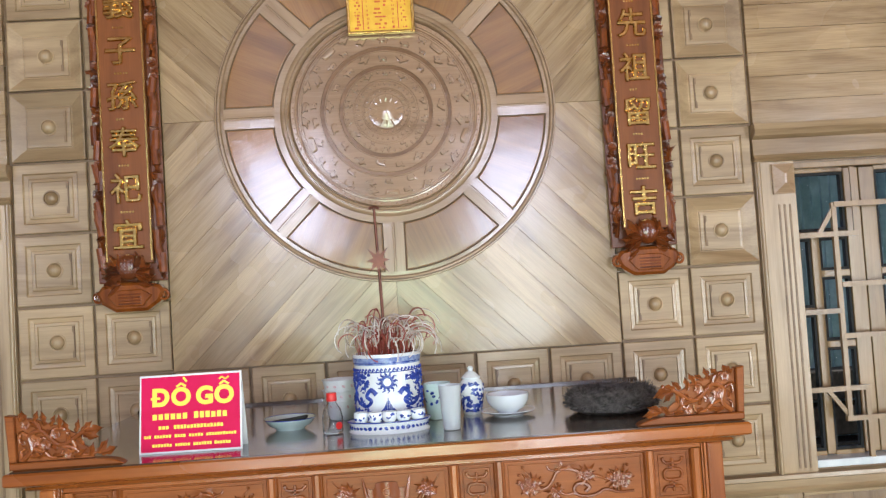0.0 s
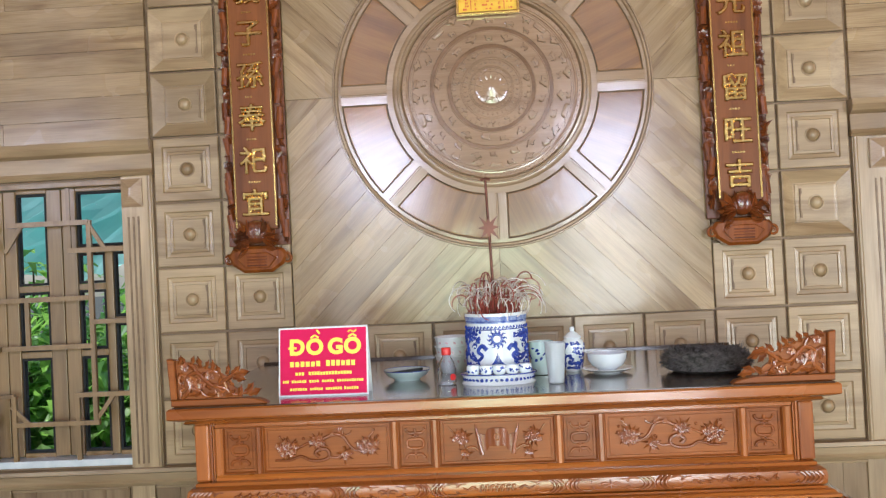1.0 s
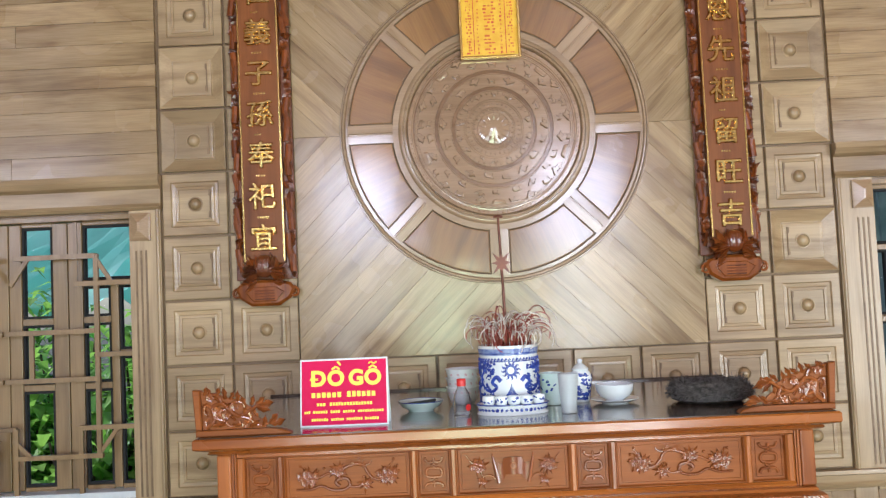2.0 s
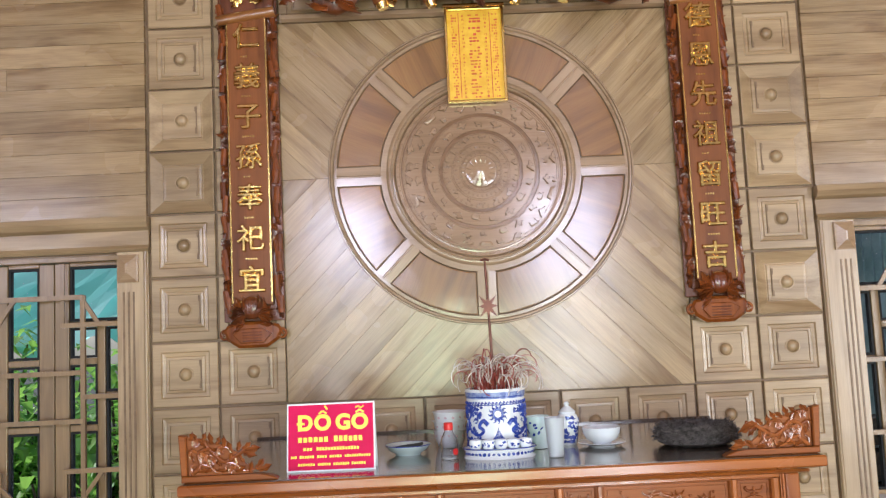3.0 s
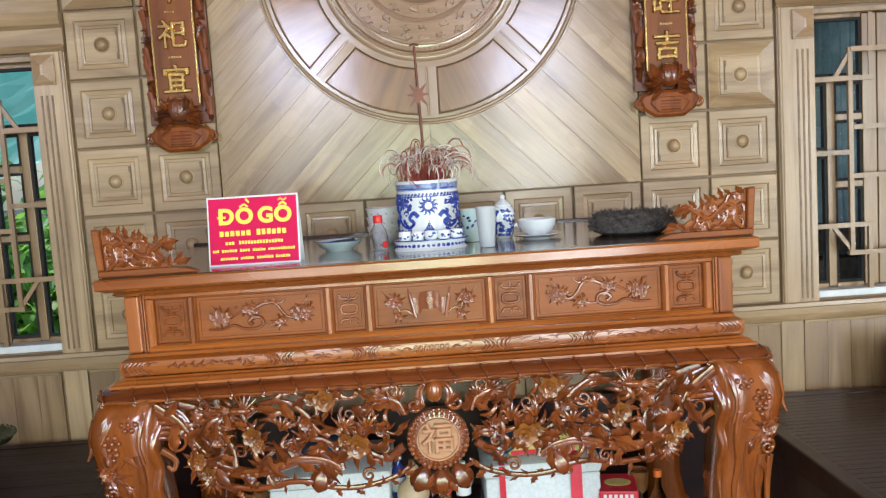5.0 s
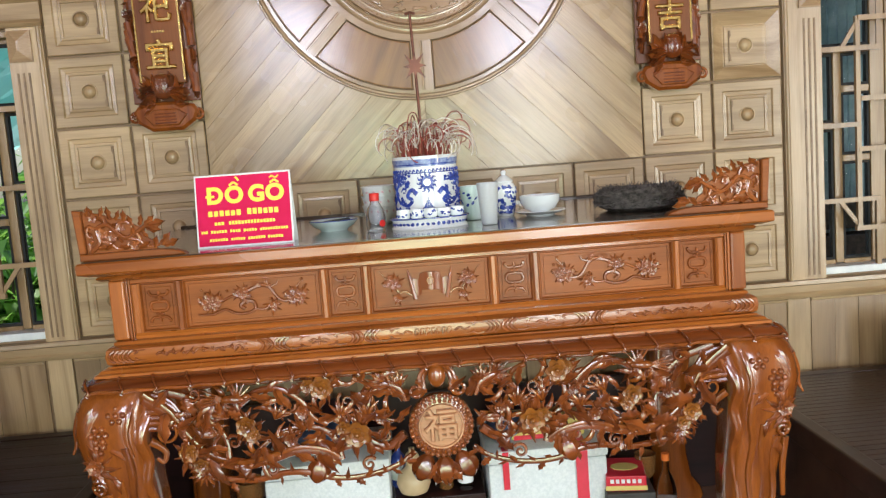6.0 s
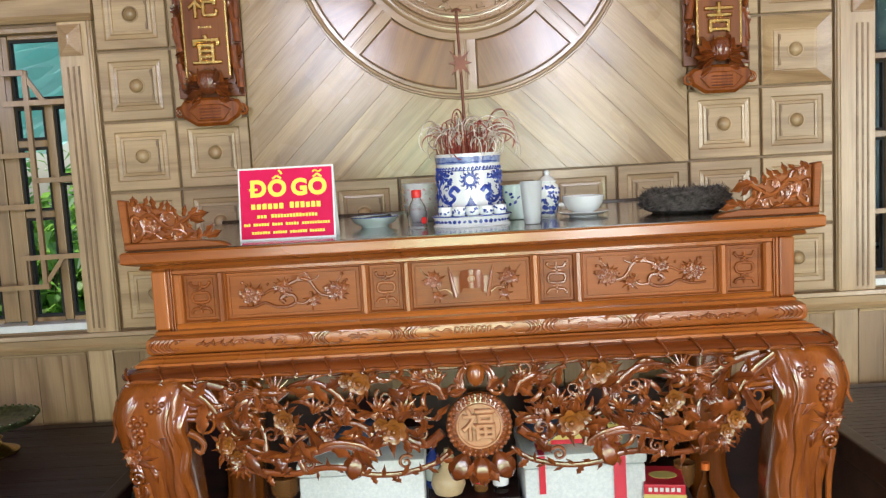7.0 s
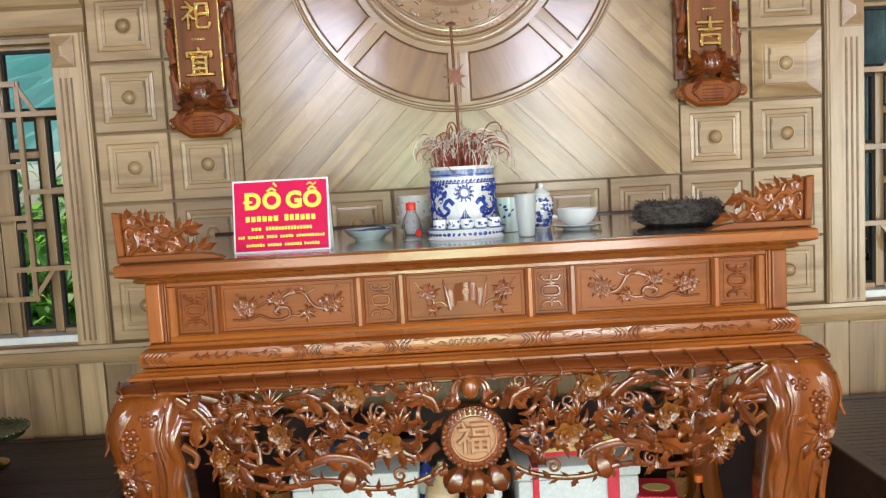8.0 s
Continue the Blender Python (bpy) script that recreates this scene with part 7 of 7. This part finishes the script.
for v in bm.verts:
    n_ = 1 + 0.12 * noise.noise(v.co * 3)
    v.co = Vector((v.co.x * 0.075 * n_, v.co.y * 0.18 * n_, max(0, 0.26 + v.co.z * 0.28 * n_)))
part("body", bm, speckled("black_plastic", (0.012, 0.013, 0.014), (0.03, 0.03, 0.032), 25, 0.3, 0, 0.3, 0.4), bk)
# added near-black board: its colour stands for the deep shade under the table
back = thing("backing_board", (0, 1.06, 0), "near-black board added under the altar to stand for its shade", "board")
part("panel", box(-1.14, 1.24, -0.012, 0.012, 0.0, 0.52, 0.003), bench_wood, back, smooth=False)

# ---- outside the windows ----
leaf_m, n_, l_, b_ = mat("garden_leaf", (0.06, 0.14, 0.02), 0.4)
geo = n_.new("ShaderNodeNewGeometry")
l_.new(ramp(n_, l_, geo.outputs["Random Per Island"], [(0, (0.07, 0.20, 0.03)), (0.5, (0.18, 0.38, 0.07)), (1, (0.38, 0.52, 0.14))]), b_.inputs["Base Color"])
b_.inputs["Subsurface Weight"].default_value = 0.0
tr = n_.new("ShaderNodeBsdfTranslucent")
tr.inputs[0].default_value = (0.32, 0.56, 0.09, 1)
ms = n_.new("ShaderNodeMixShader")
ms.inputs[0].default_value = 0.55
l_.new(b_.outputs[0], ms.inputs[1])
l_.new(tr.outputs[0], ms.inputs[2])
l_.new(ms.outputs[0], n_["Material Output"].inputs[0])
bark = speckled("grey_bark", (0.06, 0.045, 0.03), (0.12, 0.09, 0.06), 25, 0.85, bump=0.6)


def shrub(x, y, h, seed, n, label):
    s_ = thing("shrub", (x, y, -0.3), label, "shrub", "shrubs behind the house")
    r = random.Random(seed)
    stem_ = bmesh.new()
    bm = bmesh.new()
    tips = []
    for k in range(7):
        a, q = r.uniform(0, 6.28), r.uniform(0.1, 0.5)
        top_ = (q * math.cos(a), q * math.sin(a), h * r.uniform(0.55, 0.95))
        tube(spline([(0.05 * math.cos(a), 0.05 * math.sin(a), 0), (0.4 * q * math.cos(a), 0.4 * q * math.sin(a), h * 0.4), top_], 4), 0.022, 0.008, 6, stem_)
        tips.append(top_)
    for k in range(n):
        t = r.choice(tips)
        f = r.uniform(0.15, 1.05)
        c = Vector((t[0] * f + r.gauss(0, 0.16), t[1] * f + r.gauss(0, 0.16), t[2] * f + r.gauss(0, 0.12)))
        d = Vector((r.gauss(0, 1), r.gauss(0, 1), r.gauss(-0.1, 0.5))).normalized()
        ln, w = r.uniform(0.12, 0.30), r.uniform(0.025, 0.055)
        side = d.cross(Vector((0, 0, 1))).normalized() * w
        mid = c + d * ln * 0.5 + Vector((0, 0, 0.03))
        tip = c + d * ln - Vector((0, 0, 0.05))
        vs = [bm.verts.new(p) for p in (c, mid + side, tip, mid - side, mid + Vector((0, 0, -0.01)))]
        bm.faces.new((vs[0], vs[1], vs[4]))
        bm.faces.new((vs[1], vs[2], vs[4]))
        bm.faces.new((vs[2], vs[3], vs[4]))
        bm.faces.new((vs[3], vs[0], vs[4]))
    part("trunk", stem_, bark, s_)
    me = bpy.data.meshes.new("foliage")
    bm.to_mesh(me)
    bm.free()
    me.materials.append(leaf_m)
    tagged(part("foliage", me, None, s_, "broad bright green leaves"), kind="stuff")


for i, (x, y, h) in enumerate(((-2.2, 2.9, 2.1), (-2.9, 3.1, 2.3), (-3.6, 3.4, 2.2), (-1.6, 3.3, 1.9), (-4.4, 3.6, 2.4), (-2.6, 4.2, 2.6), (-3.9, 4.6, 2.7), (-1.9, 4.4, 2.4), (-5.2, 4.4, 2.6), (-2.5, 2.7, 1.9), (-1.9, 2.8, 1.7), (-3.2, 2.7, 1.9), (-2.2, 3.6, 2.1), (-3.0, 3.7, 2.2))):
    shrub(x, y, 0.86 * h, 40 + i, 800, "leafy green garden shrub behind the house")
net_m, n_, l_, b_ = mat("green_shade_net", (0.03, 0.30, 0.22), 0.6)
wv = n_.new("ShaderNodeTexNoise")
wv.inputs["Scale"].default_value = 3.0
l_.new(ramp(n_, l_, wv.outputs["Fac"], [(0.3, (0.22, 0.66, 0.56)), (0.7, (0.62, 0.92, 0.84))]), b_.inputs["Base Color"])
tr = n_.new("ShaderNodeBsdfTranslucent")
tr.inputs[0].default_value = (0.50, 1.0, 0.88, 1)
ms = n_.new("ShaderNodeMixShader")
ms.inputs[0].default_value = 0.7
l_.new(b_.outputs[0], ms.inputs[1])
l_.new(tr.outputs[0], ms.inputs[2])
l_.new(ms.outputs[0], n_["Material Output"].inputs[0])
net = thing("shade_net", (-3.5, 5.2, -0.3), "sagging green shade net over the garden", "shade net")
rows = []
for j in range(14):
    t = j / 13
    rows.append([(-4 + 8 * i / 60, -0.6 + 5.5 * t + 0.10 * math.sin(i * 0.9 + 3 * t), 2.0 + 2.1 * t + 0.07 * math.sin(i * 0.8 + 9 * t) + 0.05 * math.sin(i * 2.1 - 14 * t)) for i in range(61)])
part("net", loops(rows, close=False), net_m, net, smooth=False)
for x in (-3.6, 0, 3.6):
    part("post", tube([(x, 4.85, 0), (x, 4.85, 4.15)], 0.04, seg=10), bark, net)
# yard on the other side: dark lean-to with posts
shed_m = speckled("weathered_sheet", (0.26, 0.36, 0.38), (0.48, 0.58, 0.58), 5, 0.6, bump=0.2)
shed = thing("lean_to_shed", (3.6, 3.4, -0.3), "dark lean-to shed with corrugated wall behind the house", "shed")
rows = [[(-2.2 + 4.4 * i / 120, 0.5 + 0.02 * math.cos(math.pi * i), z) for i in range(121)] for z in (0, 2.9)]
part("wall", loops(rows, close=False), shed_m, shed, smooth=False)
part("roof", prism([(0.30, 2.95), (1.15, 3.1), (1.15, 3.16), (0.30, 3.01)], -2.4, 2.4, "x"), shed_m, shed, smooth=False)
for x in (-1.9, -0.7, 0.6, 1.8):
    part("post", box(x - 0.05, x + 0.05, 0.34, 0.44, 0, 2.95, 0.006), bark, shed, smooth=False)
for k in range(5):
    part("stacked_board", box(-1.8 + 0.05 * k, 1.5 - 0.1 * k, 0.2, 0.42, 0.02 + 0.25 * k, 0.22 + 0.25 * k, 0.01), bark, shed, smooth=False)
# unseen slab, added only to stop sunlight from entering through the windows
structure("roof_eave", box(SIDE_L, SIDE_R, WY + 0.21, WY + 0.7, 3.6, 3.72), shed_m, "unseen slab added above the windows to keep the sun out")
